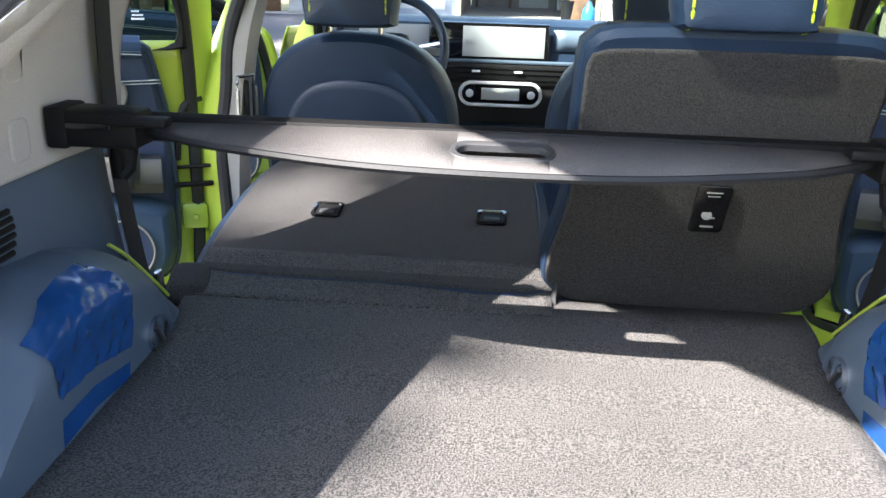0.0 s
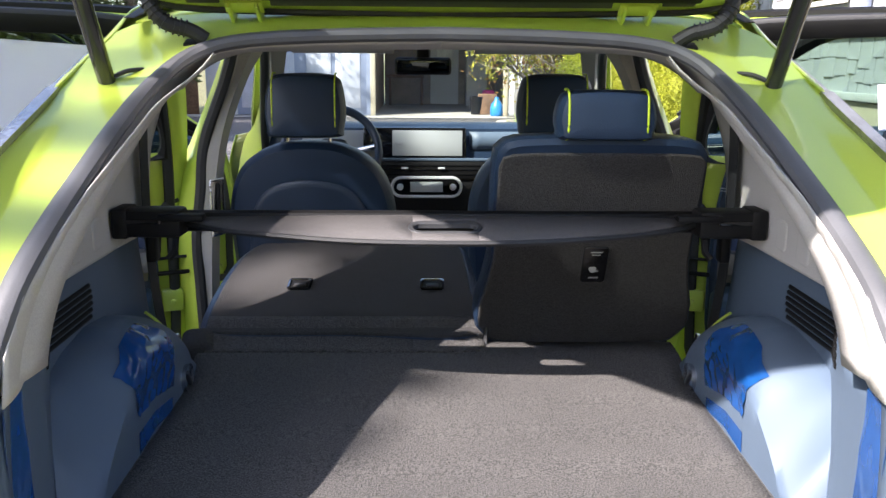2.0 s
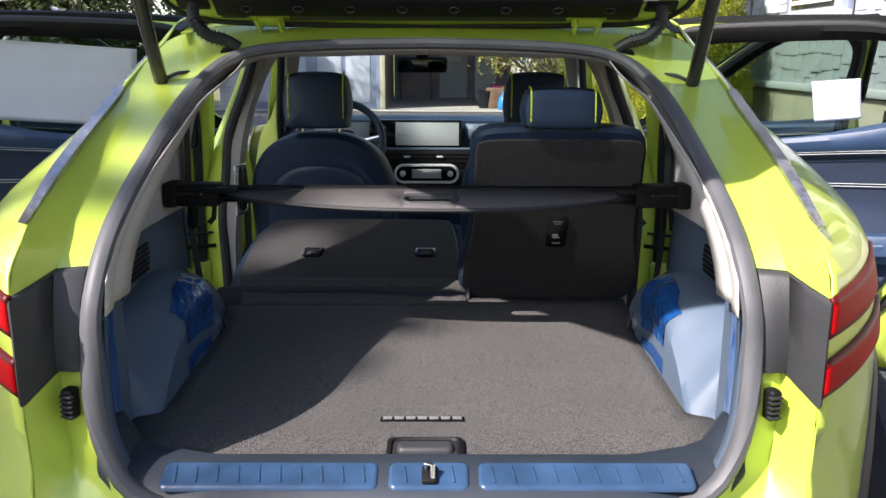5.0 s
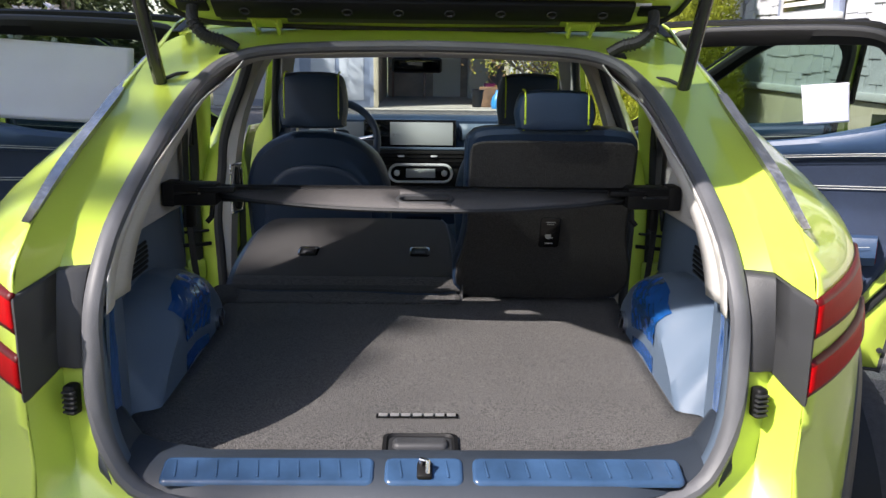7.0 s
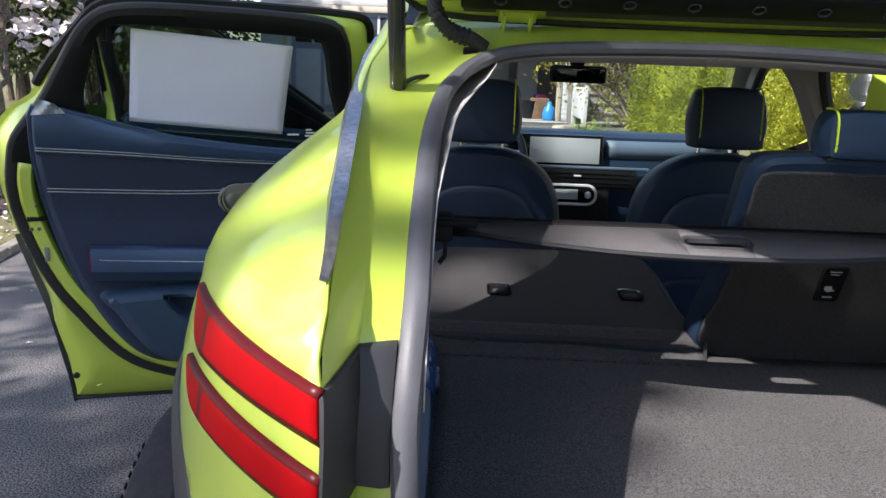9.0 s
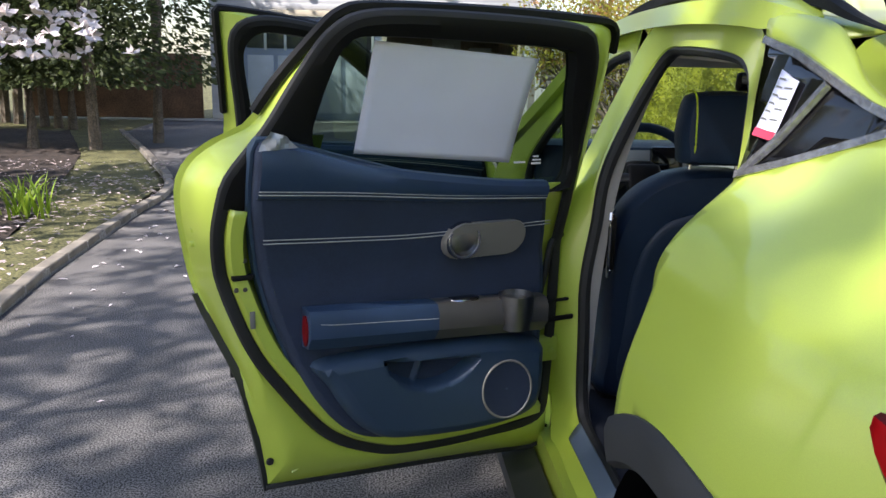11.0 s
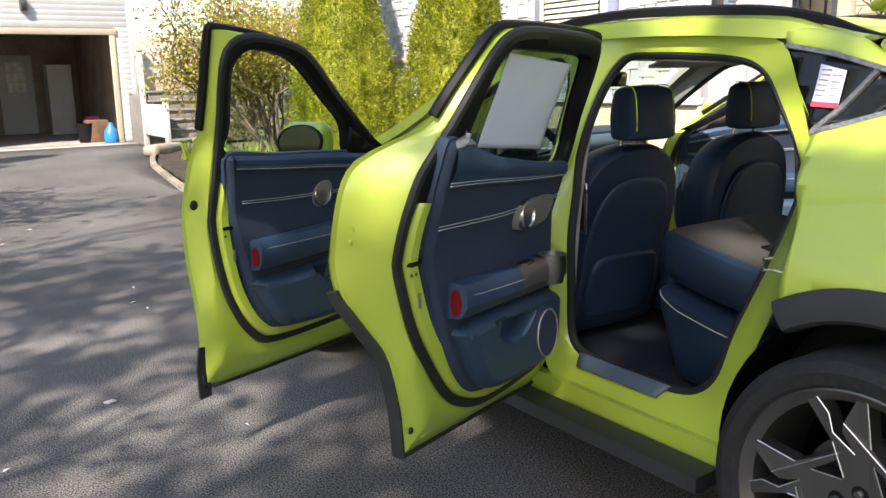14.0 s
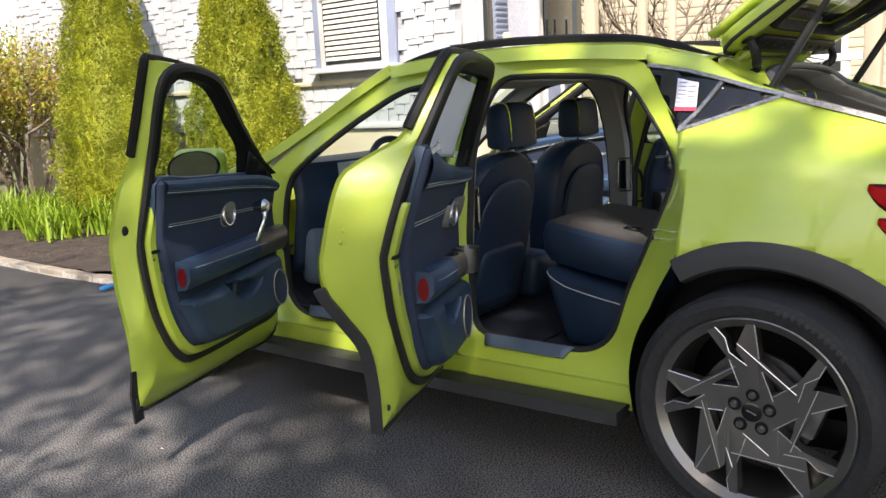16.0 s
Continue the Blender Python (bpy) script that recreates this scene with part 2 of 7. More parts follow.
M["darkleaf"] = leaf_material("dark_leaf", (0.05, 0.072, 0.024), (0.11, 0.14, 0.05))
M["petal"] = material("magnolia_petal", (0.80, 0.72, 0.72), 0.6, 0, 0.1, 6)
M["oldpetal"] = material("fallen_petal", (0.56, 0.46, 0.45), 0.7, 0, 0.25, 6)
M["tarp"] = material("blue_plastic", (0.02, 0.20, 0.50), 0.4, 0, 0.2, 6)
M["magenta"] = material("magenta_plastic", (0.30, 0.01, 0.12), 0.5, 0, 0.2, 6)


# ---- building helpers ----
XF = [Matrix.Identity(4)]


def link(name, bm, mat, parent=None, label="", smooth=True, thick=0.0, offset=0.0, sharp=35):
    """One mesh object from a bmesh, moved by the standing transform."""
    bmesh.ops.remove_doubles(bm, verts=bm.verts, dist=1e-5)
    m = XF[-1]
    bm.transform(m)
    if m.determinant() < 0:
        bmesh.ops.reverse_faces(bm, faces=bm.faces)
    me = bpy.data.meshes.new(name)
    bm.to_mesh(me)
    bm.free()
    mats = mat if isinstance(mat, (list, tuple)) else [mat]
    for one in mats:
        me.materials.append(M[one])
    if smooth:
        me.shade_smooth()
        me.set_sharp_from_angle(angle=radians(sharp))
    ob = new(name, me)
    if parent:
        ob.parent = parent
    if label:
        ob["label"] = label
    if thick:
        mod = ob.modifiers.new("thickness", "SOLIDIFY")
        mod.thickness, mod.offset = thick, offset
    return ob


def part(name, bm, mat, parent, label="", **kw):
    return link(name, bm, mat, parent, label, **kw)


def thing(name, label, category, at=(0, 0, 0), group="", kind=""):
    ob = new(name)
    ob.location = at
    ob.empty_display_size = 0.1
    bpy.context.view_layer.update()
    return tagged(ob, label, category, group, kind)


def smoothstep(a, b, x):
    t = min(1.0, max(0.0, (x - a) / (b - a)))
    return t * t * (3 - 2 * t)


def spline(pts, per=6, closed=False):
    """Catmull-Rom through the given points, of any dimension."""
    pts = [np.array(p, float) for p in pts]
    n, out = len(pts), []
    for i in range(n if closed else n - 1):
        if closed:
            a, b, c, d = (pts[(i + k) % n] for k in (-1, 0, 1, 2))
        else:
            a, b, c, d = pts[max(i - 1, 0)], pts[i], pts[i + 1], pts[min(i + 2, n - 1)]
        for k in range(per):
            t = k / per
            out.append(0.5 * (2 * b + (c - a) * t + (2 * a - 5 * b + 4 * c - d) * t * t + (3 * b - a - 3 * c + d) * t ** 3))
    if not closed:
        out.append(pts[-1])
    return out


def resample(pts, n, closed=False):
    """n points at even steps along a polyline."""
    p = [np.array(q, float) for q in pts]
    if closed:
        p = p + [p[0]]
    seg = [0.0]
    for a, b in zip(p, p[1:]):
        seg.append(seg[-1] + float(np.linalg.norm(b - a)))
    total, out = seg[-1], []
    for k in range(n):
        s = total * k / (n if closed else n - 1)
        i = min(max(int(np.searchsorted(seg, s, side="right")) - 1, 0), len(p) - 2)
        f = (s - seg[i]) / max(seg[i + 1] - seg[i], 1e-9)
        out.append(p[i] * (1 - f) + p[i + 1] * f)
    return out


def clip_cell(poly, x0, y0, x1, y1):
    for axis, bound, keep in ((0, x0, 1), (0, x1, -1), (1, y0, 1), (1, y1, -1)):
        out = []
        for i, p in enumerate(poly):
            q = poly[i - 1]
            dp, dq = keep * (p[axis] - bound), keep * (q[axis] - bound)
            if (dp >= 0) != (dq >= 0):
                t = dq / (dq - dp)
                out.append((q[0] + (p[0] - q[0]) * t, q[1] + (p[1] - q[1]) * t))
            if dp >= 0:
                out.append((p[0], p[1]))
        poly = out
        if len(poly) < 3:
            return []
    return poly


def sheet(poly, fn, cell=0.05, bm=None):
    """A curved panel: the flat outline poly, cut into cells and laid by fn(u, v) into space."""
    bm = bm or bmesh.new()
    poly = [(float(p[0]), float(p[1])) for p in poly]
    xs, ys = [p[0] for p in poly], [p[1] for p in poly]
    nx, ny = max(1, math.ceil((max(xs) - min(xs)) / cell)), max(1, math.ceil((max(ys) - min(ys)) / cell))
    dx, dy = (max(xs) - min(xs)) / nx, (max(ys) - min(ys)) / ny
    made = {}
    for i in range(nx):
        strip = clip_cell(poly, min(xs) + i * dx, -1e6, min(xs) + (i + 1) * dx, 1e6)
        if not strip:
            continue
        for j in range(ny):
            c = clip_cell(strip, min(xs) + i * dx, min(ys) + j * dy, min(xs) + (i + 1) * dx, min(ys) + (j + 1) * dy)
            vs = []
            for p in c:
                k = (round(p[0], 4), round(p[1], 4))
                if k not in made:
                    made[k] = bm.verts.new(fn(*k))
                if made[k] not in vs:
                    vs.append(made[k])
            if len(vs) >= 3:
                try:
                    bm.faces.new(vs)
                except ValueError:
                    pass
    return bm


def loft(rings, closed=True, caps=False, bm=None, mat_of=None):
    """Faces between rings of equal count."""
    bm = bm or bmesh.new()
    vs = [[bm.verts.new(tuple(map(float, p))) for p in r] for r in rings]
    n = len(vs[0])
    for k, (a, b) in enumerate(zip(vs, vs[1:])):
        for i in range(n if closed else n - 1):
            j = (i + 1) % n
            f = bm.faces.new((a[i], a[j], b[j], b[i]))
            if mat_of:
                f.material_index = mat_of(k, i)
    if caps:
        bm.faces.new(list(reversed(vs[0])))
        bm.faces.new(vs[-1])
    return bm


def blend_loops(a, b, steps=4, bulge=None, closed=True, bm=None):
    """Surface between two loops; bulge(t) adds an offset vector."""
    rings = []
    for k in range(steps + 1):
        t = k / steps
        ring = [p * (1 - t) + q * t for p, q in zip(a, b)]
        if bulge:
            ring = [p + bulge(t, p) for p in ring]
        rings.append(ring)
    return loft(rings, closed, bm=bm)


def sweep(path, profile, closed=False, up=(0, 0, 1), caps=True, bm=None):
    """Sweeps a 2D profile (side, up) along a path."""
    path = [Vector(map(float, p)) for p in path]
    n, rings = len(path), []
    for i, p in enumerate(path):
        a = path[(i - 1) % n] if closed else path[max(i - 1, 0)]
        b = path[(i + 1) % n] if closed else path[min(i + 1, n - 1)]
        t = (b - a).normalized()
        s = t.cross(Vector(up))
        s = s.normalized() if s.length > 1e-4 else Vector((1, 0, 0))
        u = s.cross(t).normalized()
        rings.append([p + s * q[0] + u * q[1] for q in profile])
    if closed:
        rings.append(rings[0])
    bm = loft(rings, True, caps=caps and not closed, bm=bm)
    bmesh.ops.recalc_face_normals(bm, faces=bm.faces)
    return bm


def circle(r, n=10, ry=None):
    return [(r * math.cos(2 * math.pi * k / n), (ry or r) * math.sin(2 * math.pi * k / n)) for k in range(n)]


def tube(path, r, n=8, closed=False, ry=None, up=(0, 0, 1), bm=None):
    return sweep(path, circle(r, n, ry), closed, up, True, bm)


def rbox(size, at=(0, 0, 0), bevel=0.01, rot=(0, 0, 0), seg=2, taper=1.0, bm=None):
    """A rounded block; taper scales its top."""
    one = bmesh.new()
    bmesh.ops.create_cube(one, size=1)
    for v in one.verts:
        k = taper if v.co.z > 0 else 1.0
        v.co = Vector((v.co.x * size[0] * k, v.co.y * size[1] * k, v.co.z * size[2]))
    if bevel:
        bmesh.ops.bevel(one, geom=list(one.edges), offset=min(bevel, min(size) * 0.45), segments=seg, affect="EDGES", profile=0.5)
    one.transform(pose(*at, *rot))
    if bm is None:
        return one
    me = bpy.data.meshes.new("temporary")
    one.to_mesh(me)
    bm.from_mesh(me)
    one.free()
    bpy.data.meshes.remove(me)
    return bm


def lathe(profile, n=32, axis="z", at=(0, 0, 0), bm=None):
    """Turns (radius, along) about an axis."""
    bm = bm or bmesh.new()
    turn = {"z": Matrix.Identity(4), "x": pose(0, 0, 0, 0, 90, 0), "y": pose(0, 0, 0, -90, 0, 0)}[axis]
    m = Matrix.Translation(at) @ turn
    rings = [[m @ Vector((r * math.cos(2 * math.pi * k / n), r * math.sin(2 * math.pi * k / n), h)) for k in range(n)] for r, h in profile]
    return loft(rings, True, bm=bm)


def rounded(w, h, r, n=5):
    """A rounded rectangle outline about the origin."""
    out = []
    for cx, cy, a in ((w / 2 - r, h / 2 - r, 0), (-w / 2 + r, h / 2 - r, 90), (-w / 2 + r, -h / 2 + r, 180), (w / 2 - r, -h / 2 + r, 270)):
        for k in range(n):
            t = radians(a + 90 * k / (n - 1))
            out.append((cx + r * math.cos(t), cy + r * math.sin(t)))
    return out


def inset(poly, d):
    """The closed outline moved inwards by d."""
    p = np.array([q[:2] for q in poly], float)
    t = np.roll(p, -1, 0) - np.roll(p, 1, 0)
    t /= np.linalg.norm(t, axis=1)[:, None] + 1e-12
    nrm = np.stack([-t[:, 1], t[:, 0]], 1)
    area = np.sum(p[:, 0] * np.roll(p[:, 1], -1) - np.roll(p[:, 0], -1) * p[:, 1])
    return p + nrm * d * (1 if area > 0 else -1)


def pillow(poly, fn, height, rim, cell):
    """A panel with a rounded rim: fn(u, v, depth) lays it; the rim rises to height over the width rim."""
    bm = bmesh.new()
    rings = []
    for k in range(5):
        a = math.pi / 2 * k / 4
        rings.append([fn(float(q[0]), float(q[1]), height * math.sin(a)) for q in inset(poly, rim * (1 - math.cos(a)))])
    loft(rings, True, bm=bm)
    sheet([tuple(q) for q in inset(poly, rim)], lambda u, v: fn(u, v, height), cell, bm)
    return bm


def lettering(text, size, at):
    """Upright letters facing the tailgate, as a mesh."""
    cu = bpy.data.curves.new("lettering", "FONT")
    cu.body, cu.size, cu.extrude = text, size, .0004
    ob = new("lettering", cu)
    me = bpy.data.meshes.new_from_object(ob.evaluated_get(bpy.context.evaluated_depsgraph_get()))
    bm = bmesh.new()
    bm.from_mesh(me)
    bm.transform(pose(*at, 90, 0, 0))
    bpy.data.objects.remove(ob)
    bpy.data.curves.remove(cu)
    bpy.data.meshes.remove(me)
    return bm


def interp(x, xs, ys):
    return float(np.interp(x, xs, ys))


# ---- the car ----
ZS = (0.2, 0.3, 0.45, 0.6, 0.75, 0.9, 1.0, 1.05, 1.1, 1.15, 1.2, 1.3, 1.42, 1.5)
WS = (0.83, 0.86, 0.895, 0.909, 0.909, 0.897, 0.870, 0.848, 0.805, 0.752, 0.708, 0.660, 0.616, 0.575)
ZW = spline(list(zip(ZS, WS)), 6)
ZW_Z, ZW_W = [p[0] for p in ZW], [p[1] for p in ZW]


def plan_width(y, z):
    """Half the body's width below the haunch."""
    w = interp(z, ZW_Z, ZW_W)
    if y < 0.85:
        tail = interp(z, (0.45, 0.6, 0.76, 0.95, 1.03, 1.12), (0.635, 0.61, 0.584, 0.584, 0.584, 0.580))
        w -= (w - tail) * ((0.85 - y) / 0.65) ** 2.2
    if y > 3.2:
        w -= 0.28 * ((y - 3.2) / 1.25) ** 2.2
    return w


def side(y, z):
    """Half the body's width; over the rear wheel the haunch rolls in to the pillar strip."""
    if y < 1.119 and z > 1.03:
        zg = interp(y, (0.2, 0.285, 0.46, 0.63, 0.808, 1.119), (1.09, 1.115, 1.185, 1.238, 1.294, 1.197))
        xg = interp(y, (0.2, 0.285, 0.808, 1.119), (0.56, 0.591, 0.628, 0.706))
        if z < zg:
            k = (z - 1.03) / max(zg - 1.03, 1e-3)
            return xg + (plan_width(y, 1.03) - xg) * math.cos(math.pi / 2 * k) ** 1.2
        return xg - interp(y, (.85, 1.119), (.28, .40)) * (z - zg)
    return plan_width(y, z)


def roof_z(x, y):
    return interp(y, (1.0, 1.2, 1.5, 1.9, 2.2, 2.5), (1.437, 1.475, 1.515, 1.54, 1.535, 1.50)) - 0.04 * (abs(x) / 0.58) ** 2.5


MIRROR = Matrix.Diagonal((-1, 1, 1, 1))
car = thing("car", "lime yellow electric hatchback with doors and tailgate open", "car")

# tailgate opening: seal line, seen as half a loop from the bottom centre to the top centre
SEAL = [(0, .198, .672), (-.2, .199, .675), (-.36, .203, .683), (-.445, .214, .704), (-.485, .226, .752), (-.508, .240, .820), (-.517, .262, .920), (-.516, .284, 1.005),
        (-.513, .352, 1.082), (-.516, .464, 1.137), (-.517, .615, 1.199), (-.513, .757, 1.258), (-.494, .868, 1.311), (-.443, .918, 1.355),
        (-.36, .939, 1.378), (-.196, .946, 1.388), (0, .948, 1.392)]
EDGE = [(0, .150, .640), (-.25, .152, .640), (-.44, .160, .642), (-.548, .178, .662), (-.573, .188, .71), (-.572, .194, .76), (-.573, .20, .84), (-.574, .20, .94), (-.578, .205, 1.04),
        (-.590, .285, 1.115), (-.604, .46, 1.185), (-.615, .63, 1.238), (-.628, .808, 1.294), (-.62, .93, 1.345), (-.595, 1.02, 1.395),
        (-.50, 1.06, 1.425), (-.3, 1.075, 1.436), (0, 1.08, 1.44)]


def full(loop):
    return loop + [np.array((-p[0], p[1], p[2])) for p in reversed(loop[1:-1])]


def on_side(p):
    """Edge points beside the quarter panel lie on the body's side."""
    if 0.69 < p[2] < 1.2941 and p[1] < 0.81 and p[0] < -0.5:
        return np.array((-side(p[1], p[2]) + 0.002, p[1], p[2]))
    return p


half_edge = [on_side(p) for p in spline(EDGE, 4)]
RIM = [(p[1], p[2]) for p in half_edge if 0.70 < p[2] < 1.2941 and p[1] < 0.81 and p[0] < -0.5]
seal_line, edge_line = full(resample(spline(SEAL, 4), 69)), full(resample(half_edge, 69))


def jamb_step(t, z):
    """The frame turns in behind the quarter panel's edge, then runs flat to the seal."""
    w = smoothstep(.67, .75, z) * (1 - smoothstep(1.12, 1.30, z))
    t = min(1, max(0, t))
    return .012 * math.sin(math.pi * t) * (1 - w) + .046 * w * (t / .40 if t < .40 else (1 - t) / .60)


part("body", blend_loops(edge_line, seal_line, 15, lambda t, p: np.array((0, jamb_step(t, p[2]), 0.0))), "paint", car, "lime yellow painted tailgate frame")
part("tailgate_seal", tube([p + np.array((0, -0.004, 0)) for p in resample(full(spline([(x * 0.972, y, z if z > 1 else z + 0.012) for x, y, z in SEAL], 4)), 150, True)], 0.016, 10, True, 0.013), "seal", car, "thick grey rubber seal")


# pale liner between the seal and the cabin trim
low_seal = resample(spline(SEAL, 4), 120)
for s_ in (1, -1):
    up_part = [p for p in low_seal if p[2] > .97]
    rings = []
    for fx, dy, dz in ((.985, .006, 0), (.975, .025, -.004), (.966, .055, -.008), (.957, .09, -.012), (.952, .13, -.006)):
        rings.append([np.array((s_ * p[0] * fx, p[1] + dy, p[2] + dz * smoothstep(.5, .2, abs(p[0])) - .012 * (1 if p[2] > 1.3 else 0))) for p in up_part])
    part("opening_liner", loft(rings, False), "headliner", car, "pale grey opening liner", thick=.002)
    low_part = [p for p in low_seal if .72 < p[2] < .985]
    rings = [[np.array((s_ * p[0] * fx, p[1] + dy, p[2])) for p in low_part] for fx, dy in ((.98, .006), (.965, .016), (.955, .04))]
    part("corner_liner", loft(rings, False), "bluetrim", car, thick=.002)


def quarter(parent):
    arc = [(0.80 + 0.487 * math.cos(radians(a)), 0.385 + 0.487 * math.sin(radians(a))) for a in range(60, 168, 6)]
    poly = spline([(1.119, 1.197), (1.080, 1.12), (1.045, 1.04), (1.034, .98), (1.038, .92), (1.047, .86), (1.045, .807)], 5) + arc + [(.30, .44), (.22, .40), (.14, .42), (.165, .60), (.180, .66)] + RIM + [(.808, 1.294)]
    part("quarter_panel", sheet(poly, lambda y, z: (-side(y, z), y, z), 0.03), "paint", parent, thick=0.004)
    # arch lip in grey plastic
    def ring(r, x):
        return [np.array((-(side(0.80 + r * math.cos(radians(a)), 0.385 + r * math.sin(radians(a))) + x), 0.80 + r * math.cos(radians(a)), 0.385 + r * math.sin(radians(a)))) for a in range(58, 176, 4)]
    part("wheel_arch_cladding", loft([ring(.498, -.006), ring(.496, .006), ring(.478, .014), ring(.45, .014), ring(.425, .012), ring(.415, 0), ring(.41, -.05)], False), "clad", parent, "dark grey plastic arch lip")
    # wheel housing
    well = []
    for x in (-.86, -.62, -.60):
        r = 0.43 if x < -.61 else 0.05
        well.append([np.array((x, 0.80 + r * math.cos(radians(a)), 0.385 + r * math.sin(radians(a)))) for a in range(-30, 212, 8)])
    part("wheel_housing", loft(well, False), "black", parent)
    # quarter glass and its bright frame
    P = lambda y, z, o=0.004: (-side(y, z) - o, y, z)
    P_ = lambda y, z: np.array((-side(y, z), y, z))
    part("quarter_glass", sheet([(1.275, 1.425), (1.125, 1.196), (.812, 1.293), (1.02, 1.356)], lambda y, z: (-side(y, z) + 0.004, y, z), 0.04), "gloss", parent, "black privacy quarter glass", thick=0.004)
    flat = [(-.008, -.004), (.008, -.004), (.006, .004), (-.006, .004)]
    A = [P_(y, z) for y, z in ((.81, 1.296), (.9, 1.322), (1.0, 1.354), (1.12, 1.389), (1.262, 1.416))]
    B = [np.array(p) for p in ((-.622, .806, 1.300), (-.619, .93, 1.345), (-.596, 1.02, 1.395), (-.592, 1.10, 1.437), (-.606, 1.27, 1.462))]
    part("d_pillar", blend_loops(spline(A, 4), spline(B, 4), 5, lambda t, p: np.array((-.006 * math.sin(math.pi * t), 0, 0)), False), "paint", parent, thick=.004)
    part("quarter_glass_frame", sweep([P(1.119, 1.197), P(1.02, 1.226), P(.91, 1.262), P(.815, 1.294)], flat, up=(-1, 0, .3)), "garnish", parent, "dark chrome strip")
    part("quarter_glass_frame", sweep([P(1.262, 1.414), P(1.12, 1.388), P(1.0, 1.353), P(.9, 1.32), P(.81, 1.296)], flat, up=(-1, 0, .3)), "garnish", parent)
    part("quarter_glass_frame", sweep([P(1.115, 1.202), P(1.06, 1.26), P(1.0, 1.345)], flat, up=(-1, 0, .3)), "garnish", parent)
    path = [(x - 0.004, y - 0.002, z + 0.002) for x, y, z in [(-.628, .815, 1.296), (-.615, .63, 1.240), (-.604, .46, 1.187), (-.593, .33, 1.137), (-.591, .288, 1.117)]]
    path = spline(path, 5)
    wide = [0.014, 0.018, 0.02, 0.02, 0.019] + [0.018] * 6 + [0.015, 0.014, 0.012, 0.010, 0.009, 0.008, 0.006, 0.005, 0.004, 0.002]
    rings = []
    for p, w in zip(path, wide):
        w *= .85
        rings.append([p + np.array((-w * .9, 0.3 * w, -w * .5)), p + np.array((-.006, -.008, .004)), p + np.array((w * .9, -.2 * w, w * .35)), p + np.array((w * .6, .02, -.005))])
    part("pillar_garnish", loft(rings, True, caps=True), "garnish", parent, "dark chrome pillar strip with water stains")
    # tail lamp: two red blades on the corner
    for zlo0, zhi0, zlo1, zhi1, yy in ((.972, 1.034, .962, 1.043, .535), (.880, .938, .885, .950, .505)):
        rows = []
        for k in range(25):
            t = k / 24
            y = 0.197 + (yy - 0.197) * t
            lo, hi = zlo0 + (zlo1 - zlo0) * t ** 1.5, zhi0 + (zhi1 - zhi0) * t
            if t > 0.8:
                c = (t - 0.8) / 0.2
                lo += c * c * (hi - lo) * 0.8
            row = []
            for j in range(7):
                z = lo + (hi - lo) * j / 6
                row.append(np.array((-side(y, z) - 0.006 * (1 if 0 < j < 6 else 0) , y - 0.003, z)))
            rows.append(row)
        part("tail_lamp", loft(rows, False, mat_of=lambda k, j: 1 if (j in (0, 5) or k == 17) else 0), ["red", "darkred"], parent, "red tail lamp lens", thick=0.006)
    # black end piece between lamp and opening
    blk = []
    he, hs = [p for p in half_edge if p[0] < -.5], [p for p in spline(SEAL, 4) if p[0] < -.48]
    at_z = lambda pts, z: np.array([interp(z, [p[2] for p in pts], [p[k] for p in pts]) for k in range(3)])
    for t, o in ((-.05, .010), (-.03, -.002), (0.0, -.007), (.2, -.008), (.38, -.008), (.40, -.011), (.43, -.013), (.6, -.011), (.8, -.010), (.93, -.006), (.96, .012)):
        row = []
        turn = min(1, max(0, t / .40))
        lo, hi = .868 + .032 * turn, 1.024 + .018 * turn
        for k, e in ((-.004, .010), (0, .001), (.03, 0), (.35, 0), (.7, 0), (.97, 0), (1.0, .001), (1.03, .010)):
            z = lo + (hi - lo) * k
            E, S = at_z(he, z), at_z(hs, z)
            row.append(E + (S - E) * t + np.array((0, jamb_step(t, z) + o + e, 0)))
        blk.append(row)
    part("lamp_end_trim", loft(blk, False), "clad", parent, "dark grey block beside the tail lamp", thick=0.006)
    part("bump_stop", rbox((.020, .024, .050), (-.534, .244, .851), .006, (0, 0, -14), 3), "black", parent, "ribbed black rubber stop")
    for k in range(5):
        part("stop_rib", rbox((.021, .010, .004), (-.534, .232, .834 + .008 * k), .0015, (0, 0, -14)), "rubber", parent)
    part("body_plug", lathe([(0, -.003), (.016, -.003), (.02, 0), (.02, .004)], 20, "y", (-.50, .196, .672)), "paint", parent)


def door_frame(parent, inner, outer, name):
    """Painted jamb between an opening's seal line and the cut line of the skin."""
    n = 120
    a, b = resample(spline(inner, 6, True), n, True), resample(spline(outer, 6, True), n, True)
    rings = []
    for t, o in ((0, 0), (.12, -.012), (.5, -.004), (.85, 0), (1, .0)):
        rings.append([p * (1 - t) + q * t + np.array((o, 0, 0)) for p, q in zip(a, b)])
    part(name, loft(rings, True), "paint", parent)
    part("door_seal", tube([p + np.array((.004, 0, 0)) for p in a], 0.014, 8, True, 0.017, up=(1, 0, 0)), "rubber", parent, "black rubber door seal")


def hx(z):
    return -interp(z, (.3, .8, 1.1, 1.45), (.73, .74, .70, .56))


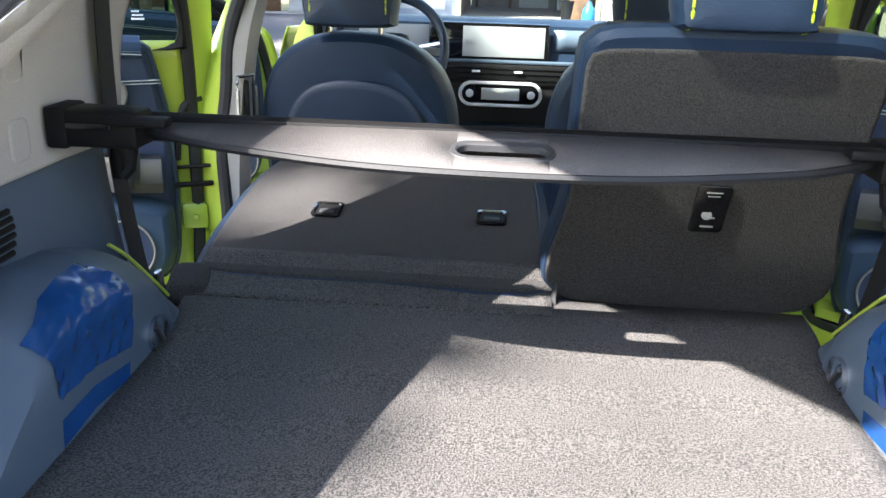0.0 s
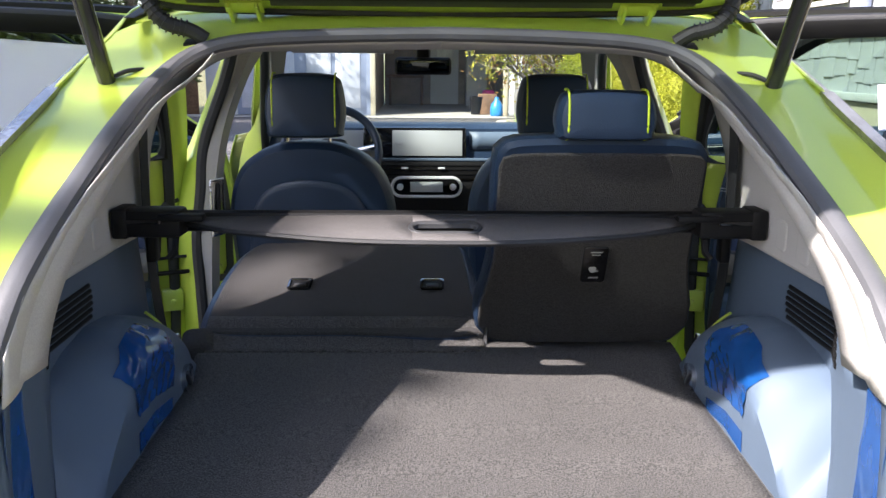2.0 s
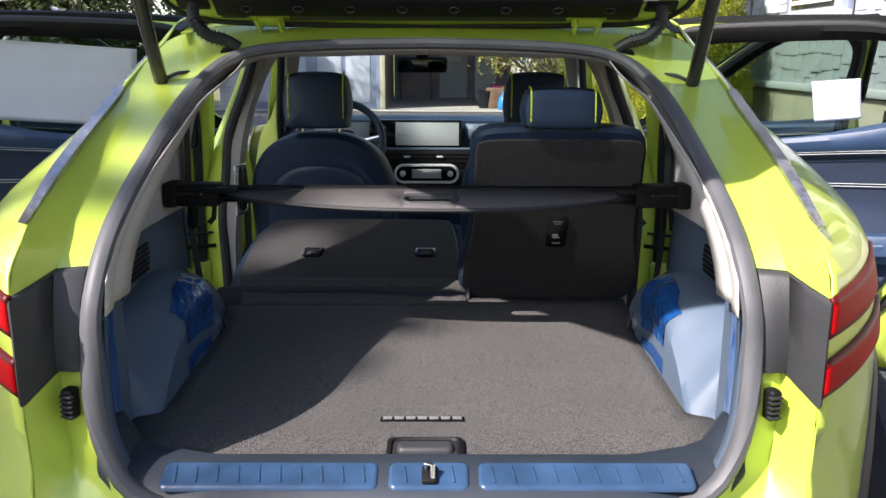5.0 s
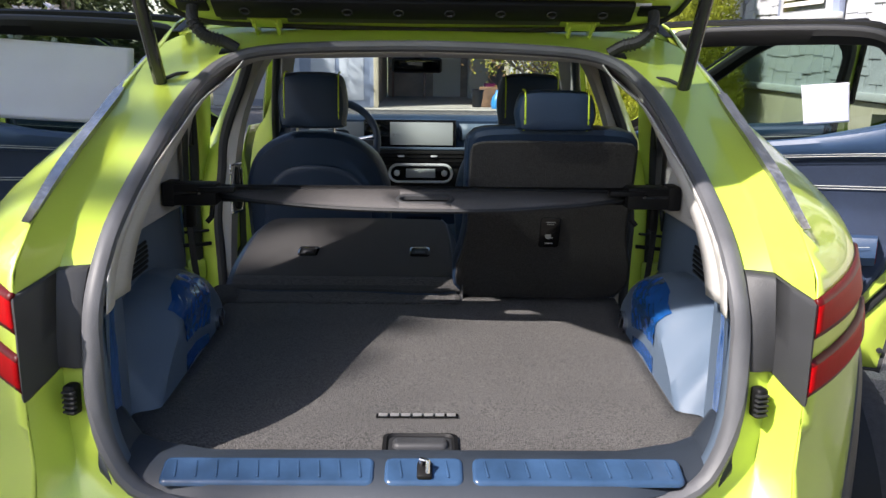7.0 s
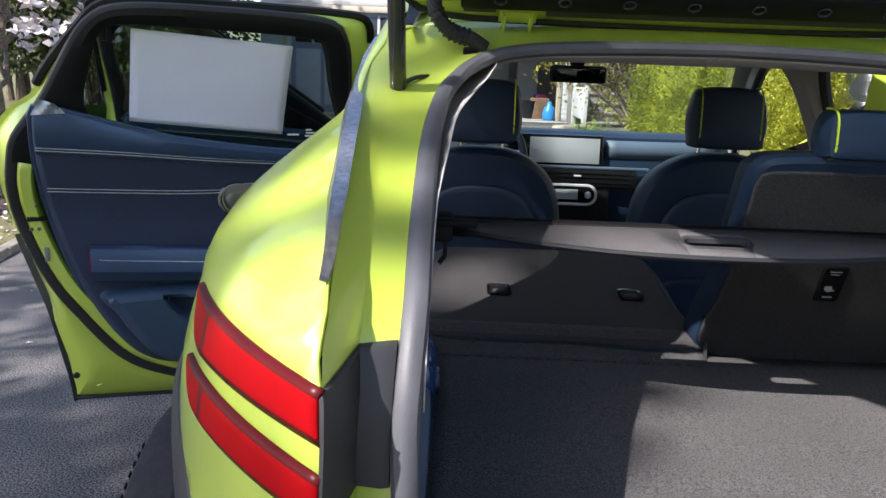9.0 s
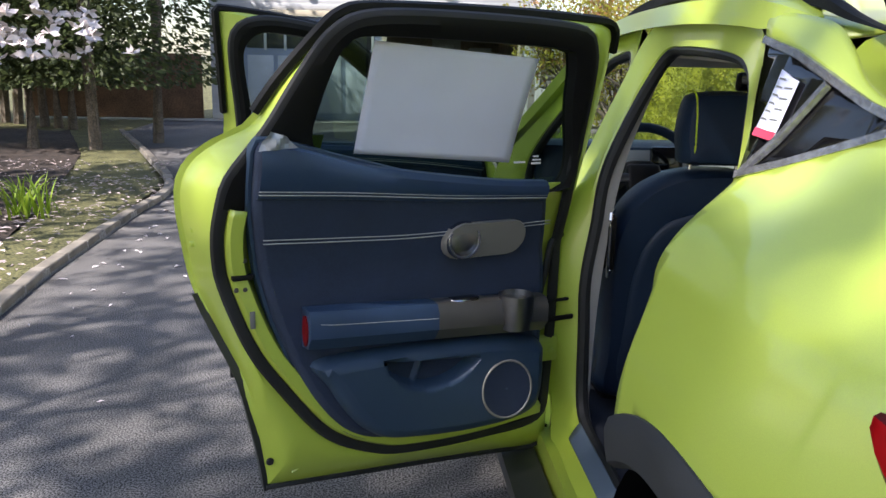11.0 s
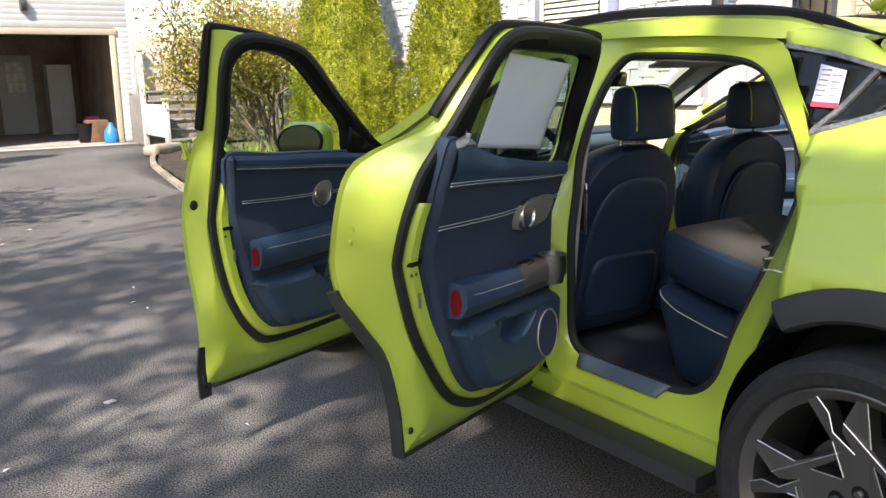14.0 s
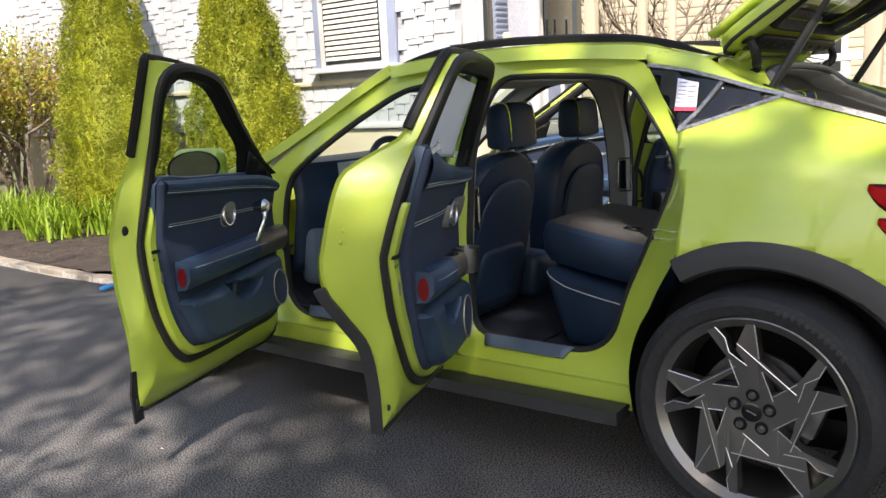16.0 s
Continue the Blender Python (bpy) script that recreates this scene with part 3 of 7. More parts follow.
O_REAR = [(hx(z), y, z) for y, z in ((1.955, .47), (1.96, .63), (1.96, .80), (1.96, .95), (1.958, 1.10), (1.945, 1.28), (1.88, 1.395), (1.75, 1.405), (1.62, 1.400), (1.49, 1.390), (1.395, 1.374), (1.322, 1.337),
          (1.252, 1.258), (1.170, 1.16), (1.130, 1.08), (1.149, .98), (1.200, .84), (1.285, .65), (1.352, .48), (1.45, .41), (1.60, .402), (1.75, .402), (1.90, .412))]
C_REAR = [(-.80, 2.03, .42), (-.845, 2.03, .63), (-.85, 2.035, .80), (-.83, 2.035, .95), (-.755, 2.03, 1.10), (-.665, 2.02, 1.30), (-.600, 1.97, 1.46), (-.595, 1.77, 1.47), (-.597, 1.62, 1.467), (-.600, 1.48, 1.46), (-.605, 1.36, 1.445), (-.619, 1.268, 1.415),
          (-.660, 1.195, 1.31), (-.702, 1.122, 1.205), (-.778, 1.080, 1.11), (-.855, 1.040, 1.02), (-.890, 1.040, .92), (-.896, 1.052, .82), (-.82, 1.155, .66), (-.79, 1.235, .48), (-.80, 1.25, .335), (-.81, 1.50, .325), (-.81, 1.75, .325), (-.805, 1.97, .33)]
O_FRONT = [(hx(z), y, z) for y, z in ((3.04, .45), (3.045, .60), (3.04, .75), (3.015, .95), (2.94, 1.05), (2.70, 1.21), (2.43, 1.355), (2.30, 1.39), (2.17, 1.395), (2.10, 1.31),
           (2.085, 1.15), (2.08, .95), (2.08, .70), (2.085, .50), (2.13, .41), (2.3, .385), (2.6, .37), (2.92, .365))]
C_FRONT = [(-.82, 3.12, .42), (-.86, 3.12, .60), (-.87, 3.12, .77), (-.83, 3.10, .98), (-.755, 3.02, 1.09), (-.665, 2.76, 1.265), (-.60, 2.47, 1.42), (-.58, 2.29, 1.465), (-.58, 2.12, 1.47), (-.63, 2.04, 1.35),
           (-.72, 2.03, 1.15), (-.83, 2.035, .95), (-.85, 2.035, .72), (-.81, 2.035, .50), (-.80, 2.035, .335), (-.81, 2.3, .325), (-.81, 2.6, .32), (-.81, 3.0, .32)]


def opening_trim(parent, inner, name):
    """Pale cabin-side cover round a door opening."""
    a = resample(spline(inner, 6, True), 90, True)
    c = sum(a) / len(a)
    rings = []
    for dx, grow in ((.006, -.004), (.020, .0), (.028, .02), (.03, .055), (.02, .075)):
        ring = []
        for p in a:
            d = np.array((0, p[1] - c[1], p[2] - c[2]))
            d = d / np.linalg.norm(d)
            ring.append(p + d * grow + np.array((dx, 0, 0)))
        rings.append(ring)
    part(name, loft(rings, True), "headliner", parent, "pale grey opening trim")


def side_structure(parent):
    opening_trim(parent, O_REAR, "rear_opening_trim")
    opening_trim(parent, O_FRONT, "front_opening_trim")
    part("a_pillar_trim", sweep(spline([(-.545, 2.44, 1.435), (-.59, 2.62, 1.345), (-.65, 2.85, 1.21), (-.715, 3.10, 1.075)], 5), [(-.03, .015), (.03, .015), (.035, -.015), (-.03, -.015)]), "headliner", parent, "pale grey pillar trim")
    door_frame(parent, O_REAR, C_REAR, "rear_door_frame")
    door_frame(parent, O_FRONT, C_FRONT, "front_door_frame")
    # rocker with a black sill strip below
    part("rocker", sweep([(-.80, 1.235, .30), (-.80, 2.2, .30), (-.80, 3.12, .30)], [(-.03, .035), (.02, .03), (.03, -.03), (-.03, -.05)]), "paint", parent)
    part("sill_cladding", sweep([(-.835, 1.24, .262), (-.84, 2.2, .255), (-.84, 3.1, .255)], [(-.10, .016), (-.012, .02), (.0, .016), (.003, .002), (-.014, -.001), (-.014, -.006), (.006, -.009), (.004, -.026), (-.10, -.03)], up=(0, 0, 1)), "clad", parent, "dark grey plastic sill")
    part("sill_strip", sweep([(-.845, 1.24, .252), (-.85, 2.2, .245), (-.85, 3.1, .245)], [(-.006, .004), (.004, .004), (.006, -.005), (-.006, -.006)]), "rubber", parent)
    # tread plates
    for y0, y1 in ((1.50, 1.90), (2.18, 2.9)):
        part("tread_plate", sheet([(y0, .0), (y0 + .03, 1), (y1 - .02, 1), (y1, .0)], lambda y, t: (-.742 - .034 * t, y, .415 - .026 * t - .012 * t * t), 0.05), "bluetrim", parent, "dark blue door sill plate", thick=0.006)
    # A pillar, roof side, drip rail
    part("a_pillar", sweep(spline([(-.585, 2.44, 1.465), (-.63, 2.62, 1.37), (-.69, 2.85, 1.235), (-.755, 3.10, 1.10), (-.80, 3.30, 1.03)], 5), [(-.032, .02), (.0, .03), (.035, .014), (.035, -.02), (-.03, -.02)]), "paint", parent)
    roof_path = spline([(-.580, 1.16, 1.447), (-.575, 1.35, 1.475), (-.572, 1.7, 1.495), (-.57, 2.1, 1.493), (-.578, 2.42, 1.468)], 5)
    rings = []
    for i, p in enumerate(roof_path):
        w = .10 + .90 * smoothstep(0, 4, i)
        rings.append([p + np.array((a * w, 0, b * w)) for a, b in ((-.046, -.036), (-.038, .012), (.0, .022), (.05, .022), (.05, -.01))])
    part("roof_side", loft(rings, True, caps=True), "paint", parent)
    rail = spline([(-.560, .985, 1.418), (-.557, 1.09, 1.444), (-.556, 1.22, 1.484), (-.555, 1.45, 1.520), (-.552, 1.9, 1.540), (-.555, 2.25, 1.52), (-.565, 2.46, 1.475)], 5)
    rings = []
    for i, p in enumerate(rail):
        e = .08 + .92 * min(smoothstep(0, 13, i), smoothstep(0, 8, len(rail) - 1 - i))
        rings.append([p + np.array((a * (.5 + .5 * e), 0, b * e)) for a, b in ((-.017, -.016), (-.015, .008), (.0, .015), (.016, .007), (.018, -.016))])
    part("roof_rail", loft(rings, True, caps=True), "black", parent, "black roof rail")
    # B pillar inner trim, belt slot, buckle cover
    part("pillar_trim", sweep(spline([(-.725, 2.02, .43), (-.715, 2.02, .75), (-.675, 2.02, 1.08), (-.60, 2.03, 1.30), (-.53, 2.05, 1.42)], 5), [(-.065, -.012), (.065, -.012), (.05, .02), (-.05, .02)], up=(1, 0, 0)), "headliner", parent, "pale grey pillar trim")
    part("air_vent", rbox((.012, .045, .15), (-.672, 1.985, .90), .005, (0, 0, 25)), "black", parent, "black vertical pillar vent")
    part("vent_surround", tube(resample([(-.67 + .012 * y, 1.975 + y * .028, .90 + z * .085) for y, z in ((-1, -1), (1, -1), (1, 1), (-1, 1))], 24, True), .005, 6, True), "chrome", parent)
    # hinges, wiring boot and check rod between pillar and rear door
    for z in (.60, .98):
        part("door_hinge", rbox((.07, .045, .075), (-.835, 1.995, z), .012, (0, 0, 20)), "paint", parent, "lime painted door hinge")
        part("hinge_bolt", lathe([(0, -.006), (.007, -.005), (.009, 0)], 10, "y", (-.82, 1.968, z)), "paint", parent)
    part("wiring_boot", tube(spline([(-.80, 2.0, .92), (-.835, 1.965, .90), (-.85, 1.955, .82), (-.86, 1.965, .76)], 6), .009, 10), "rubber", parent, "black ribbed wiring boot")
    part("check_rod", tube([(-.76, 1.985, .745), (-.90, 1.955, .735)], .005, 8), "black", parent)
    # front wing with its arch, simple
    arc = [(3.70 - .44 * math.cos(radians(a)), .385 + .44 * math.sin(radians(a))) for a in range(0, 181, 10)]
    poly = [(3.12, 1.02), (3.12, .30), (3.25, .30)] + [(y, max(z, .36)) for y, z in arc] + [(4.2, .36), (4.36, .40), (4.40, .62), (4.34, .82), (4.1, .93), (3.6, 1.0)]
    part("front_wing", sheet(poly, lambda y, z: (-side(y, z), y, z), 0.05), "paint", parent, thick=0.004)
    part("wheel_housing", loft([[np.array((x, 3.70 + r * math.cos(radians(a)), .385 + r * math.sin(radians(a)))) for a in range(-10, 191, 10)] for x, r in ((-.86, .43), (-.60, .43), (-.58, .05))], False), "black", parent)
    part("headlamp", sheet([(4.12, .72), (4.35, .72), (4.32, .80), (4.10, .80)], lambda y, z: (-side(y, z) - .004, y, z), .04), "gloss", parent, "slim twin-line headlamp")


for m in (Matrix.Identity(4), MIRROR):
    XF.append(m)
    quarter(car)
    side_structure(car)
    XF.pop()

# roof skin, headliner, windscreen, bonnet, nose
part("roof", sheet([(-.58, 1.08), (.58, 1.08), (.58, 2.46), (-.58, 2.46)], lambda x, y: (x, y, roof_z(x, y)), 0.08), "paint", car, thick=0.006)
part("headliner", sheet([(-.56, .955), (.56, .955), (.56, 2.52), (-.56, 2.52)], lambda x, y: (x, y, interp(y, (.9, 1.2, 1.9, 2.5), (1.375, 1.415, 1.445, 1.425)) - .05 * (abs(x) / .56) ** 3), 0.08), "headliner", car, "pale grey headliner", thick=0.01)
part("windscreen", sheet([(-1, 0), (1, 0), (1, 1), (-1, 1)], lambda s, t: (s * (.70 - .13 * t), 3.40 - .94 * t - .10 * s * s * (1 - t), 1.03 + .46 * t + .02 * math.sin(math.pi * t)), 0.2), "glass", car, "clear windscreen")
part("bonnet", sheet([(-1, 0), (1, 0), (1, 1), (-1, 1)], lambda s, t: (s * (.80 - .16 * t * t), 3.28 + 1.08 * t - .12 * s * s * t, 1.035 - .05 * t - .16 * t ** 3 - .06 * s * s), 0.1), "paint", car, thick=0.006)
part("front_bumper", loft([[np.array((s * w, y - .26 * s * s, z)) for s in np.linspace(-1, 1, 17)] for w, y, z in ((.66, 4.42, .84), (.68, 4.50, .74), (.70, 4.52, .58), (.70, 4.50, .42), (.68, 4.42, .26))], False), "paint", car, thick=0.006)
part("grille", sheet([(-.42, .34), (.42, .34), (.50, .56), (-.50, .56)], lambda x, z: (x, 4.535 - .26 * (x / .7) ** 2, z), 0.08), "gloss", car, thick=0.01)
part("underbody", rbox((1.36, 3.9, .12), (0, 2.3, .24), .03), "black", car)
# rear bumper below the opening
part("rear_bumper", loft([[np.array((s * w, y + c * abs(s) ** 5, z)) for s in np.linspace(-1, 1, 41)] for w, y, z, c in ((.562, .150, .640, .036), (.572, .11, .632, .072), (.598, .055, .60, .115), (.622, .03, .52, .125), (.632, .035, .42, .11))], False), "paint", car, thick=0.005)
part("bumper_skirt", loft([[np.array((s * w, y + .11 * abs(s) ** 5, z)) for s in np.linspace(-1, 1, 41)] for w, y, z in ((.633, .035, .425), (.63, .05, .34), (.60, .14, .24), (.6, .4, .22))], False), "clad", car, thick=0.005)


# ---- wheels ----
def wheel(parent, y, x=-.845):
    tyre = part("wheel_tyre", lathe([(.288, -.10), (.306, -.122), (.335, -.128), (.360, -.115), (.3685, -.09), (.3685, .09), (.360, .115), (.335, .128), (.30, .122), (.280, .108), (.272, .10)], 64, "x", (x, y, .3685)), "tyre", parent, "low-profile black tyre")
    part("rim_barrel", lathe([(.298, -.110), (.292, -.113), (.282, -.104), (.266, -.092), (.258, .0), (.25, .09), (.272, .10)], 64, "x", (x, y, .3685)), "rim", tyre, "dark grey alloy barrel")
    part("brake_disc", lathe([(.06, -.03), (.17, -.03), (.17, -.012), (.06, -.012)], 48, "x", (x, y, .3685)), "discsteel", tyre)
    part("brake_caliper", rbox((.06, .07, .15), (x - .03, y - .16, .38), .015, (20, 0, 0)), "steel", tyre)
    # five swept arms, each split by a slot into two tines, with a thin brace to the next arm
    front = x - .098
    arm = [(.066, .030), (.062, .044), (.030, .132), (.122, .069), (.128, .079), (.022, .172), (.006, .284), (-.012, .284), (-.042, .211), (-.045, .189), (-.014, .145),
           (-.066, .180), (-.078, .224), (-.118, .262), (-.140, .248), (-.066, .157), (-.038, .079), (-.058, .040), (-.04, .0), (.03, .0)]

    def turned(p, k, dx=0.0):
        a = radians(72 * k)
        u, v = p[0] * math.cos(a) + p[1] * math.sin(a), p[1] * math.cos(a) - p[0] * math.sin(a)
        r = math.hypot(u, v)
        return np.array((front + dx + .020 * max(0, 1 - r / .22), y - u, .3685 + v))
    for k in range(5):
        bm = bmesh.new()
        lift = .0006 * k
        top = [bm.verts.new(tuple(turned(p, k, lift))) for p in arm]
        low = [bm.verts.new(tuple(turned(p, k, .046))) for p in arm]
        face = bm.faces.new(top)
        for i in range(len(arm)):
            bm.faces.new((top[i - 1], top[i], low[i], low[i - 1]))
        bmesh.ops.triangulate(bm, faces=[face])
        bmesh.ops.recalc_face_normals(bm, faces=bm.faces)
        part("spoke", bm, "rim", tyre, smooth=False)
        for run in ((13, 12, 11, 10), (8, 4), (6, 5), (1, 2), (15, 16)):
            part("spoke_edge", tube([turned(arm[i], k, lift) for i in run], .0019, 5), "bright", tyre, "bright machined edge")
        p = turned((.002, .0545), k)
        part("nut_pocket", lathe([(.0, -.0035), (.019, -.0035), (.021, -.001), (.021, .004)], 20, "x", tuple(p)), "black", tyre)
        part("wheel_nut", lathe([(0, -.014), (.008, -.014), (.0105, -.011), (.0115, -.003), (.0115, 0)], 12, "x", tuple(p)), "rim", tyre, "dark steel wheel nut")
    part("hub_plate", lathe([(.0, -.0775), (.055, -.0785), (.070, -.0775), (.074, -.070), (.075, -.035)], 40, "x", (x, y, .3685)), "rim", tyre)
    part("hub_cap", lathe([(0, -.088), (.024, -.088), (.030, -.086), (.032, -.076)], 28, "x", (x, y, .3685)), "gloss", tyre, "black hub cap")
    part("cap_bar", rbox((.002, .030, .004), (x - .089, y, .3685), .0005, (20, 0, 0)), "letter", tyre)
    for k in range(11):
        a = radians(40 + 3.6 * k)
        part("tyre_mark", rbox((.0015, .011, .016), (x - .1285, y - .336 * math.cos(a), .3685 + .336 * math.sin(a)), .0005, (90 - math.degrees(a), 0, 0)), "clad", tyre)


for m in (Matrix.Identity(4), MIRROR):
    XF.append(m)
    for y in (0.80, 3.70):
        wheel(car, y)
    XF.pop()


# ---- doors: built flat as (along from the hinge, towards the cabin, up) ----
def wz(z):
    return interp(z, (.3, .9, 1.2, 1.5), (-.04, -.02, .08, .2))


def door_matrix(hinge_x, hinge_y, angle):
    c, s = math.cos(radians(angle)), math.sin(radians(angle))
    return Matrix(((-c, s, 0, hinge_x), (-s, -c, 0, hinge_y), (0, 0, 1, 0), (0, 0, 0, 1)))


REAR = dict(
    name="rear_door",
    outer=[(-.06, .285), (.15, .30), (.5, .326), (.74, .343), (.757, .348), (.768, .40), (.785, .50), (.815, .63), (.86, .745), (.893, .84), (.913, .93), (.932, 1.03), (.934, 1.10), (.912, 1.15),
           (.87, 1.20), (.825, 1.23), (.805, 1.26), (.765, 1.325), (.69, 1.42), (.65, 1.458), (.58, 1.474), (.3, 1.478), (.05, 1.472), (-.05, 1.460), (-.072, 1.40), (-.09, 1.2), (-.09, 1.0), (-.085, .6), (-.075, .35)],
    flare=lambda u, z: -.125 * smoothstep(.5, .93, u) * smoothstep(.55, .85, z) * (1 - smoothstep(1.14, 1.26, z)),
    seal=[(.0, .40), (.18, .385), (.36, .388), (.485, .408), (.622, .480), (.744, .632), (.80, .72), (.842, .82), (.870, .91), (.880, .995), (.874, 1.06), (.862, 1.115), (.825, 1.17),
          (.785, 1.225), (.725, 1.34), (.675, 1.415), (.60, 1.450), (.4, 1.456), (.1, 1.445), (.03, 1.41), (.0, 1.3), (-.025, 1.04), (-.03, .75), (-.025, .50)],
    win=[(.655, 1.165), (.693, 1.20), (.69, 1.26), (.665, 1.36), (.645, 1.395), (.60, 1.413), (.4, 1.412), (.12, 1.402), (.072, 1.38), (.045, 1.28), (.0, 1.07), (.25, 1.05), (.45, 1.09)],
    trim=[(.815, 1.205), (.825, 1.15), (.824, 1.07), (.818, 1.02), (.795, .90), (.760, .78), (.708, .655), (.645, .55), (.57, .475), (.47, .442), (.25, .425), (.09, .425), (.040, .47), (.025, .60), (.03, .85), (.065, 1.04), (.09, 1.066),
          (.25, 1.083), (.44, 1.115), (.56, 1.145), (.65, 1.168), (.74, 1.195)],
)
FRONT = dict(
    name="front_door",
    outer=[(-.02, .30), (.3, .285), (.7, .285), (.985, .290), (1.0, .296), (1.002, .35), (1.006, .46), (1.012, .62), (1.02, .76), (1.027, .90), (1.032, 1.0), (1.03, 1.08), (1.025, 1.115), (1.032, 1.2), (1.048, 1.34), (1.067, 1.50), (1.05, 1.512),
           (.95, 1.503), (.80, 1.483), (.68, 1.455), (.60, 1.41), (.4, 1.27), (.2, 1.135), (.08, 1.04), (.03, .985), (-.01, .80), (-.02, .5)],
    flare=lambda u, z: -.03 * smoothstep(.6, 1.0, u) * smoothstep(.5, .8, z) * (1 - smoothstep(1.1, 1.2, z)),
    seal=[(.06, .42), (.3, .405), (.55, .40), (.70, .405), (.775, .425), (.85, .50), (.905, .60), (.935, .69), (.958, .80), (.968, .90), (.975, 1.05), (.99, 1.2), (1.02, 1.38), (1.01, 1.45), (.95, 1.478), (.85, 1.475), (.72, 1.45), (.63, 1.405),
          (.45, 1.275), (.25, 1.14), (.13, 1.05), (.08, .98), (.04, .8), (.03, .55)],
    win=[(.945, 1.115), (.955, 1.2), (.985, 1.34), (.985, 1.40), (.945, 1.440), (.86, 1.442), (.75, 1.422), (.66, 1.375), (.52, 1.275), (.40, 1.19), (.355, 1.10), (.36, 1.045), (.65, 1.06)],
    trim=[(.955, 1.115), (.955, 1.03), (.925, .90), (.89, .77), (.85, .64), (.80, .53), (.74, .465), (.66, .44), (.45, .43), (.20, .43), (.12, .47), (.085, .60), (.08, .80), (.10, .98), (.13, 1.03), (.25, 1.065), (.5, 1.085), (.75, 1.098)],
)


def door(parent, spec, m, left, with_mirror):
    XF.append(m)
    wy = lambda u, z, off: (u, wz(z) + off, z)
    outer, seal = resample(spline(spec["outer"], 5, True), 140, True), resample(spline(spec["seal"], 5, True), 140, True)
    rear = spec["name"] == "rear_door"
    fl = spec["flare"]
    L0 = [np.array((u, wz(z) + fl(u, z), z)) for u, z in outer]
    L0b = [np.array((u - .012 * (1 if u > .4 else -1), wz(z) + fl(u, z) + .006, z + (.008 if z < .5 else -.006))) for u, z in outer]
    L1 = [np.array((u, wz(z) + .045, z)) for u, z in seal]
    # painted shell: rim between skin edge and seal line, plus the skin outside
    rings = [L0, L0b]
    for t in (.35, .7, 1):
        rings.append([a * (1 - t) + b * t + np.array((0, .02 * math.sin(math.pi * t), 0)) for a, b in zip(L0b, L1)])
    shell = part(spec["name"], loft(rings, True), "paint", parent, "lime yellow open rear door" if rear else "lime yellow open front door")
    whole = [tuple(p[:2]) for p in resample(spline(spec["outer"], 5, True), 140, True)]
    skin = bmesh.new()
    for cell in (((-1, 0, .64, 1.045), (.64, 0, 2, 1.205)) if rear else ((-1, 0, 2, 1.03),)):
        sheet(clip_cell(whole, *cell), lambda u, z: (u, wz(z) + fl(u, z) - .03 * math.sin(math.pi * min(1, max(0, (z - .3) / .8))) * smoothstep(0, .1, u + .06) * (1 - smoothstep(.7, 1.0, u)), z), .05, skin)
    part("outer_skin", skin, "paint", shell)
    part("inner_panel", sheet([tuple(p) for p in seal if p[1] < 1.085], lambda u, z: wy(u, z, .047), .06), "paint", shell, thick=.004)
    part("door_seal", tube([p + np.array((0, .008, 0)) for p in L1], .016, 8, True, .012, up=(0, 1, 0)), "rubber", shell, "black rubber seal")
    # raised flange just inside the seal, from the hinge foot round to the belt
    run = resample(spline([p for p in spec["seal"][:11]], 6), 70)
    flange = []
    for d, off in ((.010, .046), (.016, .070), (.022, .078), (.046, .082), (.060, .060)):
        row = []
        for i, p in enumerate(run):
            t = run[min(i + 1, 69)] - run[max(i - 1, 0)]
            nrm = np.array((-t[1], t[0])) / (np.linalg.norm(t) + 1e-9)
            q = p + nrm * d
            row.append(np.array((q[0], wz(q[1]) + off, q[1])))
        flange.append(row)
    part("inner_flange", loft(flange, False), "paint", shell, thick=.002)
    # window frame: ring between seal and pane, above the belt
    win = resample(spline(spec["win"], 5, True), 140, True)
    cu, cz = (.40, 1.27) if rear else (.72, 1.26)
    lift = [p if p[1] > 1.05 else np.array((p[0], 1.05)) for p in seal]
    w_in, w_out = [], []
    dirs = [2 * math.pi * k / 120 for k in range(120)]

    def reach(loop, a):
        best = 0
        d = np.array((math.cos(a), math.sin(a)))
        for p, q in zip(loop, loop[1:] + loop[:1]):
            e, o = q - p, p - np.array((cu, cz))
            den = d[0] * e[1] - d[1] * e[0]
            if abs(den) > 1e-9:
                s, r = (o[0] * e[1] - o[1] * e[0]) / den, (o[0] * d[1] - o[1] * d[0]) / den
                if s > 0 and -1e-6 <= r <= 1 + 1e-6:
                    best = max(best, s)
        return np.array((cu, cz)) + d * best
    for a in dirs:
        w_in.append(reach(win, a))
        w_out.append(reach(lift, a))
    mk = lambda loop, off: [np.array((p[0], wz(p[1]) + off, p[1])) for p in loop]
    part("window_frame", loft([mk(w_out, .045), mk(w_out, .066), mk([o * .6 + i * .4 for o, i in zip(w_out, w_in)], .072), mk(w_in, .062), mk(w_in, .02)], True), "black", shell, "black window surround")
    part("frame_moulding", tube([np.array((u, wz(z) + fl(u, z) + .004, z)) for u, z in resample(spline([p for p in spec["outer"] if p[1] > 1.24] if rear else [p for p in spec["outer"] if p[1] > 1.12], 5), 60)], .012, 6, False, .016, up=(0, 1, 0)), "black", shell)
    part("window_pane", sheet([tuple(p) for p in w_in], lambda u, z: wy(u, z, .03), .06), "privacy" if rear else "glass", shell, "tinted window pane" if rear else "clear window pane")
    # cabin side trim
    base = .10
    trim = resample(spline(spec["trim"], 5, True), 120, True)

